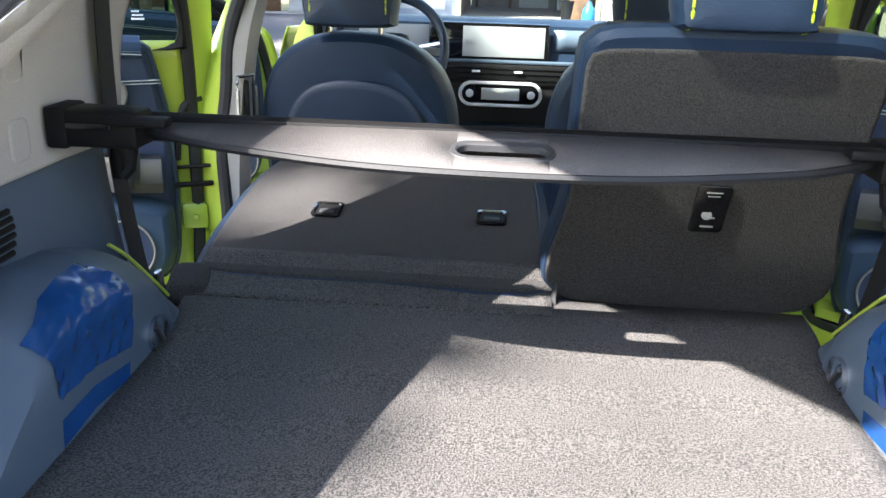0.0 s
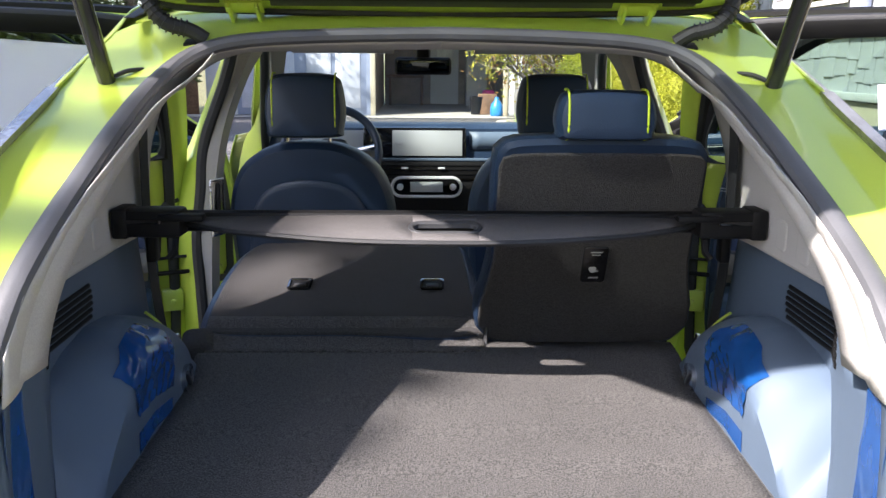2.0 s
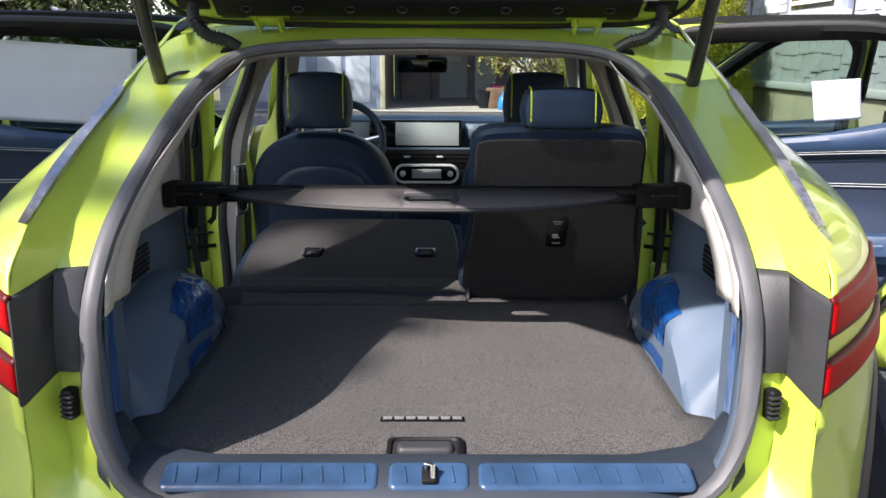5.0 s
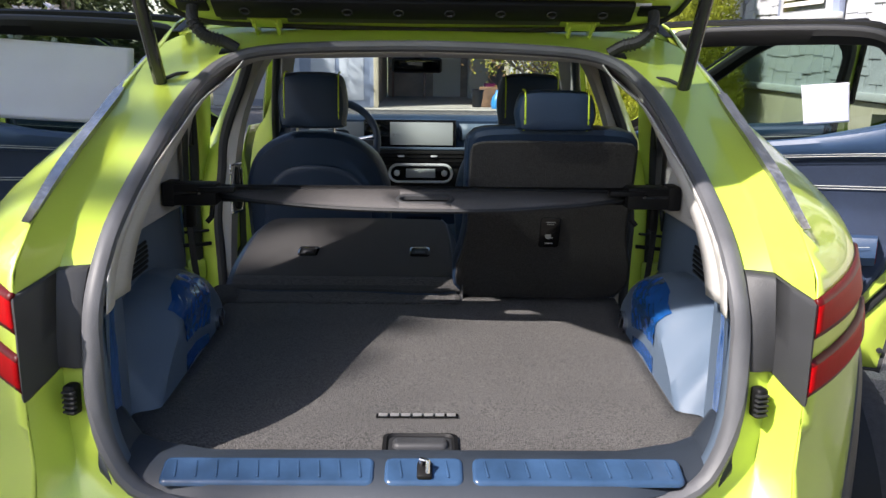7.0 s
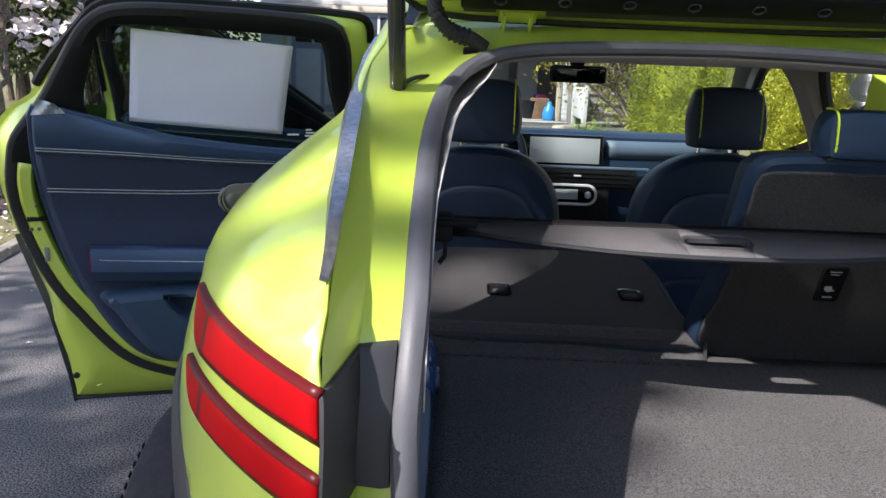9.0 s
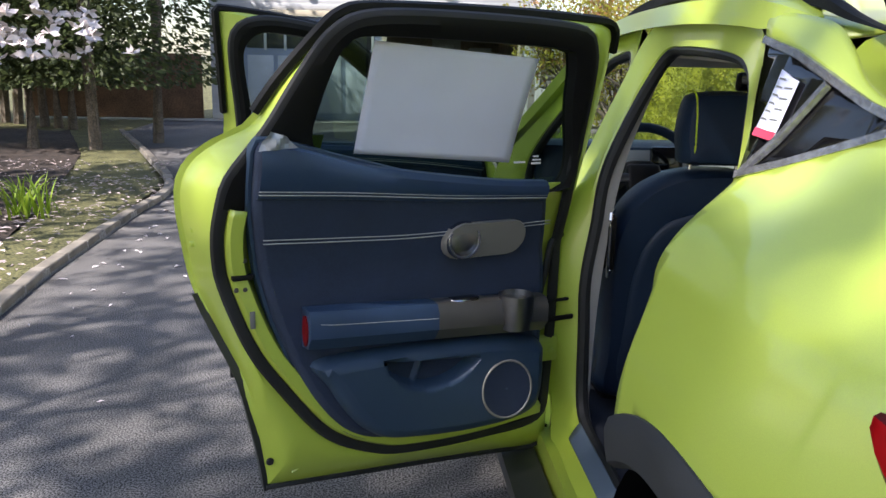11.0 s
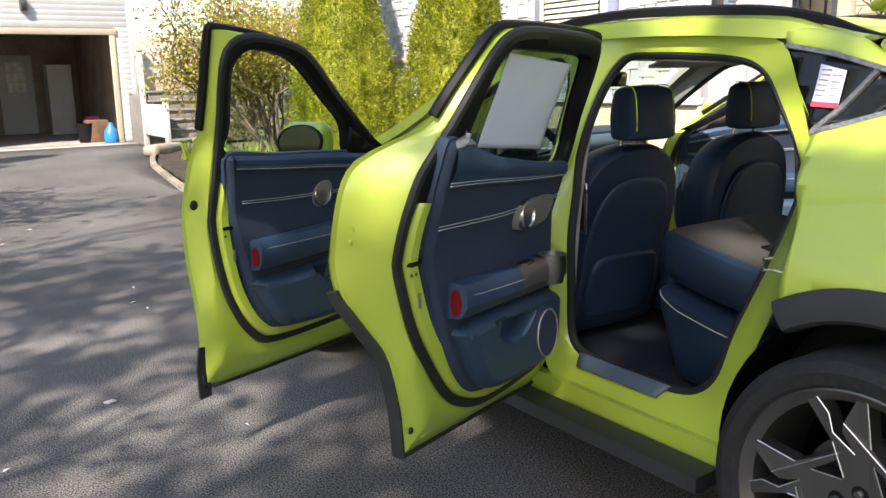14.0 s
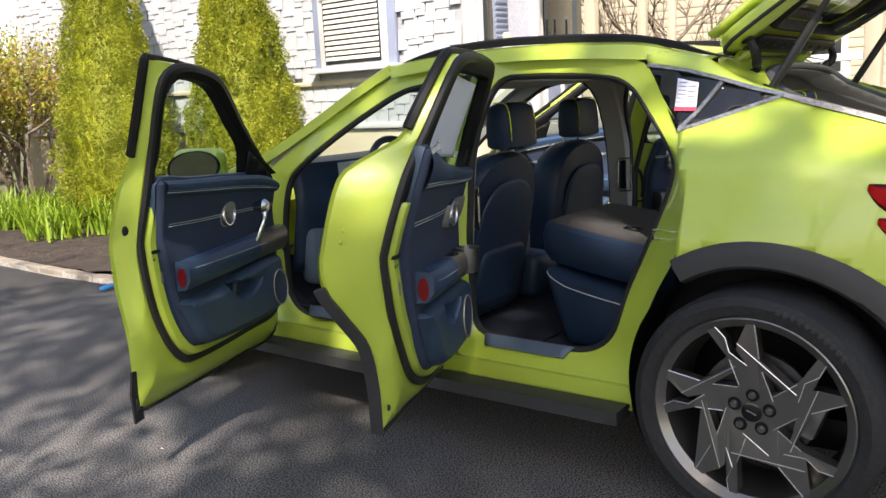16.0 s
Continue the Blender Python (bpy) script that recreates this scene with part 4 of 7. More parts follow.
    part("door_trim", pillow(trim, lambda u, z, d: wy(u, z, .05 + d), .05, .022, .03), "navycloth", shell, "dark navy door card")
    part("trim_edge", tube([np.array((u, wz(z) + .062, z)) for u, z in trim], .007, 6, True, .02, up=(0, 1, 0)), "doorplastic", shell)
    if rear:
        up_line = [(.815, 1.082), (.6, 1.068), (.35, 1.047), (.085, 1.032)]
        mid_line = [(.795, .985), (.6, .975), (.40, .968), (.045, .975)]
        arm = dict(u0=.06, u1=.70, z0=.715, z1=.815)
        spk, bass = (.305, .950), (.168, .548)
        grip_u = .30
    else:
        up_line = [(.945, 1.055), (.7, 1.035), (.4, 1.012), (.11, .975)]
        mid_line = [(.885, .945), (.7, .935), (.5, .93), (.12, .92)]
        arm = dict(u0=.10, u1=.845, z0=.69, z1=.80)
        spk, bass = (.49, .928), (.17, .56)
        grip_u = .33
    # padded top roll
    lo = spline(up_line, 6)
    hi = spline([(.812, 1.195), (.74, 1.19), (.56, 1.145), (.25, 1.100), (.085, 1.088)] if rear else [(.95, 1.11), (.75, 1.095), (.5, 1.082), (.25, 1.06), (.12, 1.022)], 6)
    lo, hi = resample(lo, 30), resample(hi, 30)
    rings = []
    for t, o in ((0, .095), (.03, .106), (.25, .115), (.5, .117), (.75, .113), (.95, .100), (1, .08)):
        rings.append([np.array((a[0] * (1 - t) + b[0] * t, wz(a[1] * (1 - t) + b[1] * t) + o, a[1] * (1 - t) + b[1] * t)) for a, b in zip(lo, hi)])
    part("top_roll", loft(rings, False), "doornavy", shell, "stitched navy leather top")
    for line, dz, o in ((up_line, .012, .119), (up_line, .019, .121), (mid_line, .004, .1025), (mid_line, -.004, .1025)):
        pts = [np.array((p[0], wz(p[1]) + o, p[1] + dz)) for p in resample(spline(line, 6), 40)]
        part("stitching", tube(pts, .0014, 4), "thread", shell)
    # armrest
    n = 16
    rings = []
    for k in range(n + 1):
        t = k / n
        u = arm["u0"] + (arm["u1"] - arm["u0"]) * t
        zc = arm["z0"] + .05 + (-.04 if rear else .02) * (1 - t)
        full_d = .062 * smoothstep(-.35, .12, 1 - t) ** .5 + .012
        h = (arm["z1"] - arm["z0"]) / 2
        prof = [(0, -h), (full_d * .7, -h * .9), (full_d, -h * .3), (full_d, h * .55), (full_d * .85, h * .92), (full_d * .5, h), (0, h * .9)]
        rings.append([np.array((u, wz(zc) + base + p[0] - .01, zc + p[1] + .012)) for p in prof])
    cut = 8 if rear else 5
    part("armrest", loft(rings[cut:], False, caps=True), "doornavy", shell, "padded navy armrest")
    part("switch_panel", loft(rings[:cut + 1], False, caps=True), "bronze", shell, "bronze-grey switch panel")
    zt, stitch_u = arm["z1"] + .004, .33 if rear else .22
    sw_u, sw_z = (.295, .798) if rear else (arm["u0"] + .15, arm["z1"] - .005)
    part("arm_stitch", tube([np.array((arm["u0"] + stitch_u + (arm["u1"] - arm["u0"] - stitch_u - .02) * t, wz(.78) + base + .088 * smoothstep(-.35, .12, 1 - t) ** .5 - .012, zt - .022 - (.022 * (1 - t) if rear else 0))) for t in np.linspace(0, 1, 14)], .0009, 4), "thread", shell)
    # switch panel and pull cup
    part("window_switch", rbox((.075, .03, .014), (sw_u, wz(.8) + base + .026, sw_z), .005, seg=3), "gloss", shell, "window switch with chrome rim")
    part("switch_rim", tube([(sw_u + a * .042, wz(.8) + base + .026 + b * .02, sw_z + .002) for a, b in rounded(2, 2, .9)], .003, 5, True), "chrome", shell)
    if rear:
        part("pull_cup", lathe([(.02, -.04), (.036, -.035), (.043, .0), (.046, .055), (.041, .055), (.036, .0), (.0, -.02)], 28, "z", (.155, wz(.8) + base + .052, .748)), "steel", shell, "metal pull cup")
    else:
        part("pull_handle", sweep(spline([(grip_u, wz(.94) + base + .07, .935), (grip_u + .012, wz(.88) + base + .085, .88), (grip_u + .03, wz(.80) + base + .06, .80)], 5), circle(.015, 10, .012)), "chrome", shell, "chrome pull handle")
        part("pull_knob", lathe([(0, .03), (.02, .028), (.03, .015), (.028, 0), (.02, -.03)], 24, "y", (grip_u - .002, wz(.94) + base + .06, .938)), "chrome", shell)
    # courtesy reflector on the armrest end
    e = arm["u1"]
    ring = [(e - .009, wz(.77) + base + .026 + .017 * y, arm["z0"] + .058 + .036 * z) for y, z in [(math.cos(a), math.sin(a)) for a in np.linspace(0, 2 * math.pi, 18)[:-1]]]
    bm = bmesh.new()
    bm.faces.new([bm.verts.new((p[0] + .012, p[1], p[2])) for p in ring])
    loft([[np.array((p[0] + .012, p[1], p[2])) for p in ring], [np.array((p[0] - .02, p[1], p[2])) for p in ring]], bm=bm)
    part("reflector", bm, "reflector", shell, "red courtesy reflector")
    # tweeter and handle plate
    rise = .016 if rear else .002
    oval = [(spk[0] - (.065 if rear else 0) + a, spk[1] + b - (.004 if rear else 0)) for a, b in rounded(.232 if rear else .10, .092 if rear else .10, .045)]
    part("speaker_plate", loft([[np.array((u, wz(z) + base - .01, z)) for u, z in oval], [np.array((u, wz(z) + base + rise, z)) for u, z in oval], [np.array((u * .97 + .03 * (spk[0] - (.065 if rear else 0)), wz(z) + base + rise + .004, z * .97 + .03 * spk[1])) for u, z in oval]], True, caps=True), "plate", shell, "bronze-grey handle plate")
    part("tweeter_ring", lathe([(.036, .005), (.0385, .011), (.044, .011), (.047, .006), (.047, -.01)], 36, "y", (spk[0], wz(spk[1]) + base + rise, spk[1])), "chrome", shell, "chrome ring round the tweeter")
    part("tweeter_disc", lathe([(0, .010), (.014, .010), (.027, .008), (.034, .004), (.037, .002)], 32, "y", (spk[0], wz(spk[1]) + base + rise, spk[1])), "steel", shell, "brushed metal disc")
    # lower pocket swell and bass grille
    if rear:
        low = [(.675, .69), (.45, .70), (.2, .69), (.055, .66), (.035, .60), (.042, .49), (.10, .445), (.25, .435), (.45, .452), (.53, .48), (.59, .54), (.64, .62)]
        pocket = (.375, .632)
    else:
        low = [(.83, .66), (.6, .665), (.35, .70), (.16, .71), (.11, .66), (.11, .50), (.18, .45), (.45, .442), (.66, .452), (.73, .48), (.78, .54), (.82, .61)]
        pocket = (.43, .625)
    lowr = resample(spline(low, 6, True), 90, True)
    pu, pz = pocket

    def dent(u, z):
        """The pocket's mouth: a straight upper lip and a bowed lower one, with a rib inside."""
        s = (u - pu) / .135
        if abs(s) >= 1:
            return 0
        lip = pz + .030 + .012 * s
        bottom = pz + .030 - .080 * (1 - abs(s) ** 2.2) ** .8
        d = min(lip - z, z - bottom, (1 - abs(s)) * .10)
        rib = .022 * math.exp(-((u - pu - .03 + .35 * (z - pz)) / .012) ** 2)
        return max(0, .060 * smoothstep(0, .016, d) - rib * smoothstep(.004, .02, d))
    part("lower_pocket", pillow(lowr, lambda u, z, d: wy(u, z, .088 + d - dent(u, z)), .062, .035, .0065), "doorplastic", shell, "dark blue plastic door pocket", sharp=60)
    bb = np.array(bass)
    rg = [np.array((bb[0] + (.074 if rear else .060) * math.cos(a) + .006 * math.sin(a), wz(.53) + .156, bb[1] + .078 * math.sin(a))) for a in np.linspace(0, 2 * math.pi, 37)[:-1]]
    part("speaker_grille", loft([rg, [bb3 * .96 + np.array((bb[0], wz(.53) + .15, bb[1])) * .04 for bb3 in rg], [bb3 * .05 + np.array((bb[0], wz(.53) + .152, bb[1])) * .95 for bb3 in rg]], True), "navycloth", shell, "round woven speaker grille")
    part("grille_ring", tube(rg, .003, 6, True, up=(0, 1, 0)), "plate", shell)
    # latch, buffers, weather strip at the sill
    lu, lz = (.832, .90) if rear else (.925, .86)
    part("door_latch", rbox((.046, .02, .012), (lu - .004, wz(lz) + .078, lz), .003), "black", shell, "black door latch slot")
    for du, dz in ((-.006, .040), (-.010, -.028), (.010, -.028)):
        part("latch_screw", lathe([(0, .003), (.005, .002), (.006, 0)], 10, "y", (lu + du, wz(lz + dz) + .080, lz + dz)), "bronze", shell)
    part("door_label", rbox((.012, .003, .040), (lu - .024, wz(lz - .1) + .0825, lz - .10), .001), "letter", shell, "small printed label")
    ridge = [(.50, .372), (.60, .425), (.70, .375)] if rear else [(.70, .365), (.80, .43), (.90, .36)]
    part("pressed_ridge", tube([np.array((u, wz(z) + (.034 if z > .4 else .02), z)) for u, z in ridge], .005, 6, False, .004), "paint", shell)
    for bu, bz in (((.755, .415), (.09, .362)) if rear else ((.925, .36), (.10, .36))):
        part("rubber_plug", lathe([(0, .006), (.008, .005), (.010, 0)], 14, "y", (bu, wz(bz) + .02, bz)), "rubber", shell)
    if not rear:
        part("rubber_plug", lathe([(0, .006), (.014, .004), (.017, 0)], 18, "y", (1.03, wz(.95) + .03, .95)), "rubber", shell)
        part("door_flap", sweep([(.985, -.03, .44), (.995, -.035, .36), (.99, -.035, .255)], [(-.02, -.004), (.03, -.004), (.03, .004), (-.02, .004)], up=(0, 1, 0)), "rubber", shell)
    bot = [p for p in L0 if p[2] < .36]
    bot.sort(key=lambda p: p[0])
    part("sill_strip", tube([p + np.array((0, .006, -.004)) for p in resample(bot, 24)], .006, 6), "rubber", shell)
    if rear:
        arch = [np.array((u, wz(z) + fl(u, z) - .004, z)) for u, z in [(.756, .33), (.765, .40), (.785, .50), (.812, .62), (.845, .71), (.872, .78), (.885, .82)]]
        part("arch_cladding", sweep(spline(arch, 4), [(-.006, -.032), (.004, -.032), (.010, .004), (-.010, .010)], up=(0, 1, 0)), "clad", shell, "dark grey arch cladding")
        for k in range(4):
            part("pressed_bump", rbox((.022, .008, .013), (.897, wz(1.06 - .035 * k) + fl(.897, 1.06 - .035 * k) + .046, 1.06 - .035 * k), .004, (0, 12, 0), 3), "paint", shell)
    else:
        part("door_mirror", rbox((.085, .245, .150), (.345, wz(1.1) - .150, 1.108), .042, (0, 0, -8), 4), "paint", shell, "door mirror with lime cap")
        ring = [np.array((.391, wz(1.1) - .152 + .122 * a, 1.107 + .068 * b + .010 * a)) for a, b in rounded(2, 2, .95, 8)]
        part("mirror_rim", loft([ring, [p + np.array((.012, 0, 0)) for p in ring], [p * .94 + np.array((.403, wz(1.1) - .152, 1.107)) * .06 for p in [q + np.array((.012, 0, 0)) for q in ring]]], True), "black", shell)
        bm = bmesh.new()
        bm.faces.new([bm.verts.new(tuple(p + np.array((.009, 0, 0)))) for p in ring])
        part("mirror_glass", bm, "mirror", shell, "mirror glass")
        part("mirror_foot", rbox((.07, .10, .035), (.33, wz(1.06) - .04, 1.05), .012), "black", shell)
        part("sail_panel", sheet([(.36, 1.045), (.385, 1.17), (.15, 1.05), (.13, 1.03)], lambda u, z: wy(u, z, .08), .05), "black", shell, thick=.01)
    if rear:
        for u, z, w, h in ((.135, 1.128, .034, .005), (.085, 1.124, .030, .005), (.085, 1.133, .026, .004), (.09, 1.142, .018, .004)):
            part("glass_mark", rbox((w, .001, h), (u, wz(z) + .0335, z), .0003), "white", shell)
        part("film_scrap", sheet([(.74, 1.19), (.82, 1.185), (.80, 1.225), (.765, 1.215)], lambda u, z: (u, wz(z) + .105 + .012 * math.sin(u * 130) * math.cos(z * 110), z), .008), "filmclear", shell, "torn clear film scrap")
    part("check_strap", rbox((.10, .010, .014), (-.02, wz(.7) + .10, .70), .004), "black", shell, "black door check strap")
    XF.pop()
    return shell


for side_m, tag in ((Matrix.Identity(4), True), (MIRROR, False)):
    door(car, REAR, side_m @ door_matrix(-.86, 2.0, 25 if tag else 27), tag, False)
    door(car, FRONT, side_m @ door_matrix(-.86, 3.0, 21 if tag else 30), tag, True)


# ---- load bay ----
def floor_z(y):
    return .722 + .022 * (y - .46)


half_floor = [(.0, .296), (.30, .298), (.38, .303), (.45, .335), (.505, .40), (.527, .452), (.524, .475), (.492, .488), (.483, .52), (.483, .65), (.484, .86), (.492, 1.0), (.510, 1.10), (.515, 1.185)]
floor_line = spline(half_floor, 4)
floor_poly = [tuple(p) for p in floor_line] + [(-p[0], p[1]) for p in reversed(floor_line)]
# the lift handle's cut-out is left open in the carpet
cut = [(x + .003, y + .338) for x, y in rounded(.128, .10, .012)]
part("load_floor", sheet([(x, y) for x, y in floor_poly], lambda x, y: (x, y, floor_z(y)), .08), "carpet", car, "dark grey speckled carpet load floor", thick=.02, offset=-1)
part("floor_edge", tube([(x, y, floor_z(y) - .006) for x, y in resample(floor_poly, 160, True)], .006, 6, True), "carpet", car)
handle = part("floor_handle", loft([[np.array((x + .003, y + .338, floor_z(y + .338) + h)) for x, y in rounded(w, d, .014)] for w, d, h in ((.130, .098, .001), (.130, .098, .006), (.116, .086, .008), (.110, .080, .004))], True), "black", car, "black plastic floor lift handle")
part("handle_grip", pillow([(x + .003, y + .350) for x, y in rounded(.096, .040, .012)], lambda x, y, d: (x, y, floor_z(y) + .004 + d - .004 * smoothstep(.34, .372, y)), .009, .008, .02), "clad", handle)
part("handle_tray", pillow([(x + .003, y + .338) for x, y in rounded(.112, .082, .012)], lambda x, y, d: (x, y, floor_z(y) + .001 + d), .003, .003, .03), "rubber", handle)
plate = part("name_plate", rbox((.152, .016, .003), (-.004, .463, floor_z(.463) + .002), .001), "gloss", car, "small black plate with pale bars")
for k in range(7):
    part("plate_bar", rbox((.0165, .0105, .0015), (-.067 + .021 * k, .463, floor_z(.463) + .0045), .0004), "letter", plate)

# loading sill
sill_prof = [(.305, .722), (.298, .735), (.285, .7425), (.25, .742), (.205, .726), (.190, .712), (.186, .690), (.195, .672)]


rows = []
for y, z in sill_prof:
    row = []
    for s in np.linspace(-1, 1, 41):
        lift = .13 * smoothstep(.91, 1.0, abs(s)) ** 2
        row.append(np.array((s * (.46 + .035 * smoothstep(.8, 1, abs(s))), y + (.04 * smoothstep(.7, 1, abs(s))), z + lift * .45)))
    rows.append(row)
part("loading_sill", loft(rows, False), "sillplastic", car, "dark blue-grey plastic loading sill", thick=.006)
for x0, x1 in ((-.400, -.068), (-.052, .072), (.086, .418)):
    w = x1 - x0
    base = part("sill_film", pillow([(x + (x0 + x1) / 2, y + .228) for x, y in rounded(w, .052, .012)], lambda x, y, d: (x, y, interp(y, (.19, .205, .25, .285), (.7195, .7275, .7435, .744)) + d), .006, .006, .03), "filmpale", car, "blue protective film over sill plate")
    n = 10 if w > .2 else 3
    for k in range(n):
        part("film_rib", rbox((.004, .034, .004), (x0 + w * (k + .7) / (n + .4), .228, .7415), .0015, (18, 0, 8)), "filmpale", base)
part("gate_striker", tube([(.006, .235, .742), (.006, .226, .760), (.016, .222, .760), (.016, .212, .738)], .004, 8), "chrome", car, "steel gate striker")
part("striker_recess", rbox((.024, .036, .010), (.011, .224, .742), .004, (15, 0, 0)), "black", car)


def trim_x(y):
    return interp(y, (.25, .33, .47, .55, .63, .95, 1.13), (.490, .505, .532, .565, .598, .603, .60))


def swell(y):
    """Lower and upper line between which the wheel housing turns from its upright face into its shelf."""
    top = interp(y, (.470, .477, .500, .588, .675, .77, .87, .955, 1.02, 1.084, 1.10), (.70, .72, .80, .866, .896, .908, .897, .871, .834, .745, .70))
    low = interp(y, (.485, .492, .57, .65, .75, .85, .93, .985, 1.01), (.69, .715, .78, .832, .846, .840, .812, .76, .69))
    return max(.690, low), max(max(.690, low) + .002, top)


def swell_depth(y, f):
    """Half-width at y; f is 0 where the shelf meets the wall and 1 where it turns down."""
    k = smoothstep(.56, .70, y)
    amount = f * (1 - k) + math.sqrt(max(0, 1 - (1 - f) ** 2)) * k
    return trim_x(y) - (trim_x(y) - .487) * amount


def wall_x(y, z):
    """Half-width of the load bay's side trim, with the wheel housing's swell."""
    low, top = swell(y)
    return swell_depth(y, min(1.0, max(0.0, (top - z) / (top - low))))


def on_housing(y, f, off=0.0):
    """A spot on the housing: f from 0 to 1 over the shelf, beyond 1 down the upright face by tenths of a metre."""
    low, top = swell(y)
    if f <= 1:
        return (-swell_depth(y, f) + off, y, top - (top - low) * f + off * (1 - f))
    return (-.487 + off, y, low - (f - 1) * .1)


def upper_x(y, z):
    d = y - interp(z, (1.0, 1.05, 1.10, 1.15, 1.2, 1.26, 1.31, 1.36), (.27, .31, .38, .49, .62, .76, .87, .92))
    return .487 + .105 * smoothstep(0, .34, d) - .20 * max(0, z - 1.17) - .05 * smoothstep(1.26, 1.36, z)


def bay(parent):
    rim_z = lambda y: interp(y, (.26, .50, .55, .575, .60, .63, 1.06, 1.13), (.977, .970, .973, .985, .998, 1.013, 1.010, .93))
    columns = []
    for y in [.262 + .0145 * k for k in range(16)] + [.483 + .0125 * k for k in range(52)]:
        lo_, hi_ = swell(y)
        far = interp(y, (1.03, 1.06, 1.075, 1.10, 1.125), (rim_z(y), 1.0, .90, .80, .70)) if y > 1.03 else rim_z(y)
        zs = [.685 + (lo_ - .685) * k / 5 for k in range(6)] + [lo_ + (hi_ - lo_) * math.sin(math.pi / 2 * k / 10) for k in range(1, 11)]
        zs += [hi_ + (max(far, hi_ + .003) - hi_) * k / 8 for k in range(1, 9)]
        columns.append([np.array((-wall_x(y, z), y, min(z, max(far, .69)))) for z in zs])
    part("side_trim", loft(columns, False), "bluetrim", parent, "dark blue-grey plastic load bay side", thick=.002, sharp=50)
    part("lime_edge", tube(spline([(-.572, .99, .866), (-.560, 1.02, .838), (-.546, 1.06, .790), (-.535, 1.10, .742)], 5), .003, 6), "paint", parent)
    up = [(.278, .977), (.292, 1.03), (.345, 1.082), (.46, 1.137), (.61, 1.198), (.755, 1.258), (.865, 1.311), (.92, 1.36), (1.0, 1.385), (1.22, 1.40), (1.235, 1.36), (1.16, 1.22), (1.12, 1.12), (1.10, 1.007), (1.05, 1.007), (.93, 1.010), (.75, 1.010), (.63, 1.010), (.60, .995), (.575, .982), (.55, .970), (.50, .967), (.40, .970)]
    part("pillar_trim", sheet(up, lambda y, z: (-upper_x(y, z) + .003, y, z), .025), "headliner", parent, "pale grey pillar trim", thick=.002)
    # clip pocket at the pillar's foot, recessed pads above the cover's end
    part("trim_hook", pillow([(y + .485, z + 1.005) for y, z in rounded(.050, .062, .016)], lambda y, z, d: (-upper_x(y, z) + .002 + d, y, z), .007, .006, .03), "headliner", parent, "pale plastic clip pocket")
    part("hook_slot", rbox((.006, .018, .020), (-upper_x(.488, 1.012) + .011, .488, 1.012), .002), "black", parent)
    for y0, z0, w, h in ((.83, 1.055, .045, .055), (.745, 1.050, .050, .055), (.835, 1.155, .045, .062)):
        part("trim_pad", pillow([(y + y0, z + z0) for y, z in rounded(w, h, .012)], lambda y, z, d: (-upper_x(y, z) + .002 + d, y, z), .004, .006, .03), "headliner", parent)
    for k in range(6):
        z0 = .9165 + .0108 * k
        y0, y1 = .565 + .010 * k, .802 + .008 * math.sin(k * .6)
        part("vent_slot", sweep([(-wall_x(y, z0) + .0015, y, z0 + .006 * (y - .7)) for y in (y0, .63, .70, .76, y1)], circle(.0032, 8, .0042)), "black", parent, "black air outlet slot")
    # protective film on the wheel housing
    crease = lambda y, f: .002 + .003 * abs(noise.noise(Vector((y * 26, f * 3.5, 2)))) + .004 * max(0, noise.noise(Vector((y * 60 + f * 5, f * 6, 7))))
    upper_film = [(.655, .45), (.72, .22), (.84, .14), (.872, .6), (.868, 1.25), (.855, 1.70), (.672, 1.46), (.668, .98)]
    part("housing_film", sheet([(p[0], p[1] * .12) for p in upper_film], lambda y, g: on_housing(y, g / .12, crease(y, g / .12)), .006), "film", parent, "creased blue protective film", sharp=60)
    part("housing_film", sheet([(.672, 1.73 * .12), (.848, 1.90 * .12), (.843, 2.13 * .12), (.668, 2.07 * .12)], lambda y, g: on_housing(y, g / .12, .002), .012), "film", parent, "blue protective film strip")
    film = lambda y, z, o: (-wall_x(y, z) + .004 + o, y, z)
    part("corner_film", sheet([(.285, .745), (.375, .740), (.368, .965), (.290, .965)], lambda y, z: film(y, z, .002 * noise.noise(Vector((y * 40, z * 20, 5))) + .010 * max(0, noise.noise(Vector((y * 50, z * 40, 9)))) * smoothstep(.82, .75, z)), .008), "film", parent, "blue protective film on the corner", sharp=60)
    part("tie_down", lathe([(.016, .0), (.021, -.006), (.027, -.004), (.028, .006)], 26, "x", (-.484, .935, .752)), "chrome", parent, "chrome tie-down eye")
    part("tie_bar", rbox((.008, .008, .040), (-.480, .935, .752), .002, (35, 0, 0)), "steel", parent)
    # seat belt with its guide and buckle
    part("seat_belt", sweep(spline([(-.555, 1.03, 1.30), (-.568, 1.035, 1.18), (-.575, 1.05, .98), (-.572, 1.085, .80), (-.565, 1.10, .74)], 5), [(-.022, -.001), (.022, -.001), (.022, .001), (-.022, .001)], up=(1, 0, 0)), "rubber", parent, "black seat belt")
    part("belt_guide", rbox((.03, .055, .035), (-.555, 1.03, 1.30), .01), "black", parent)
    part("belt_buckle", rbox((.02, .035, .06), (-.567, 1.045, .985), .006), "black", parent)
    part("belt_anchor", rbox((.012, .02, .07), (-.55, 1.105, .75), .004, (10, 0, 0)), "chrome", parent)


for m in (Matrix.Identity(4), MIRROR):
    XF.append(m)
    bay(car)
    XF.pop()

# ---- cargo cover ----
cover = thing("cargo_cover", "dark grey retractable cargo cover drawn across the load bay", "cargo cover", (0, .911, 1.06))
XF.append(Matrix.Translation((0, -.911, -1.06)))


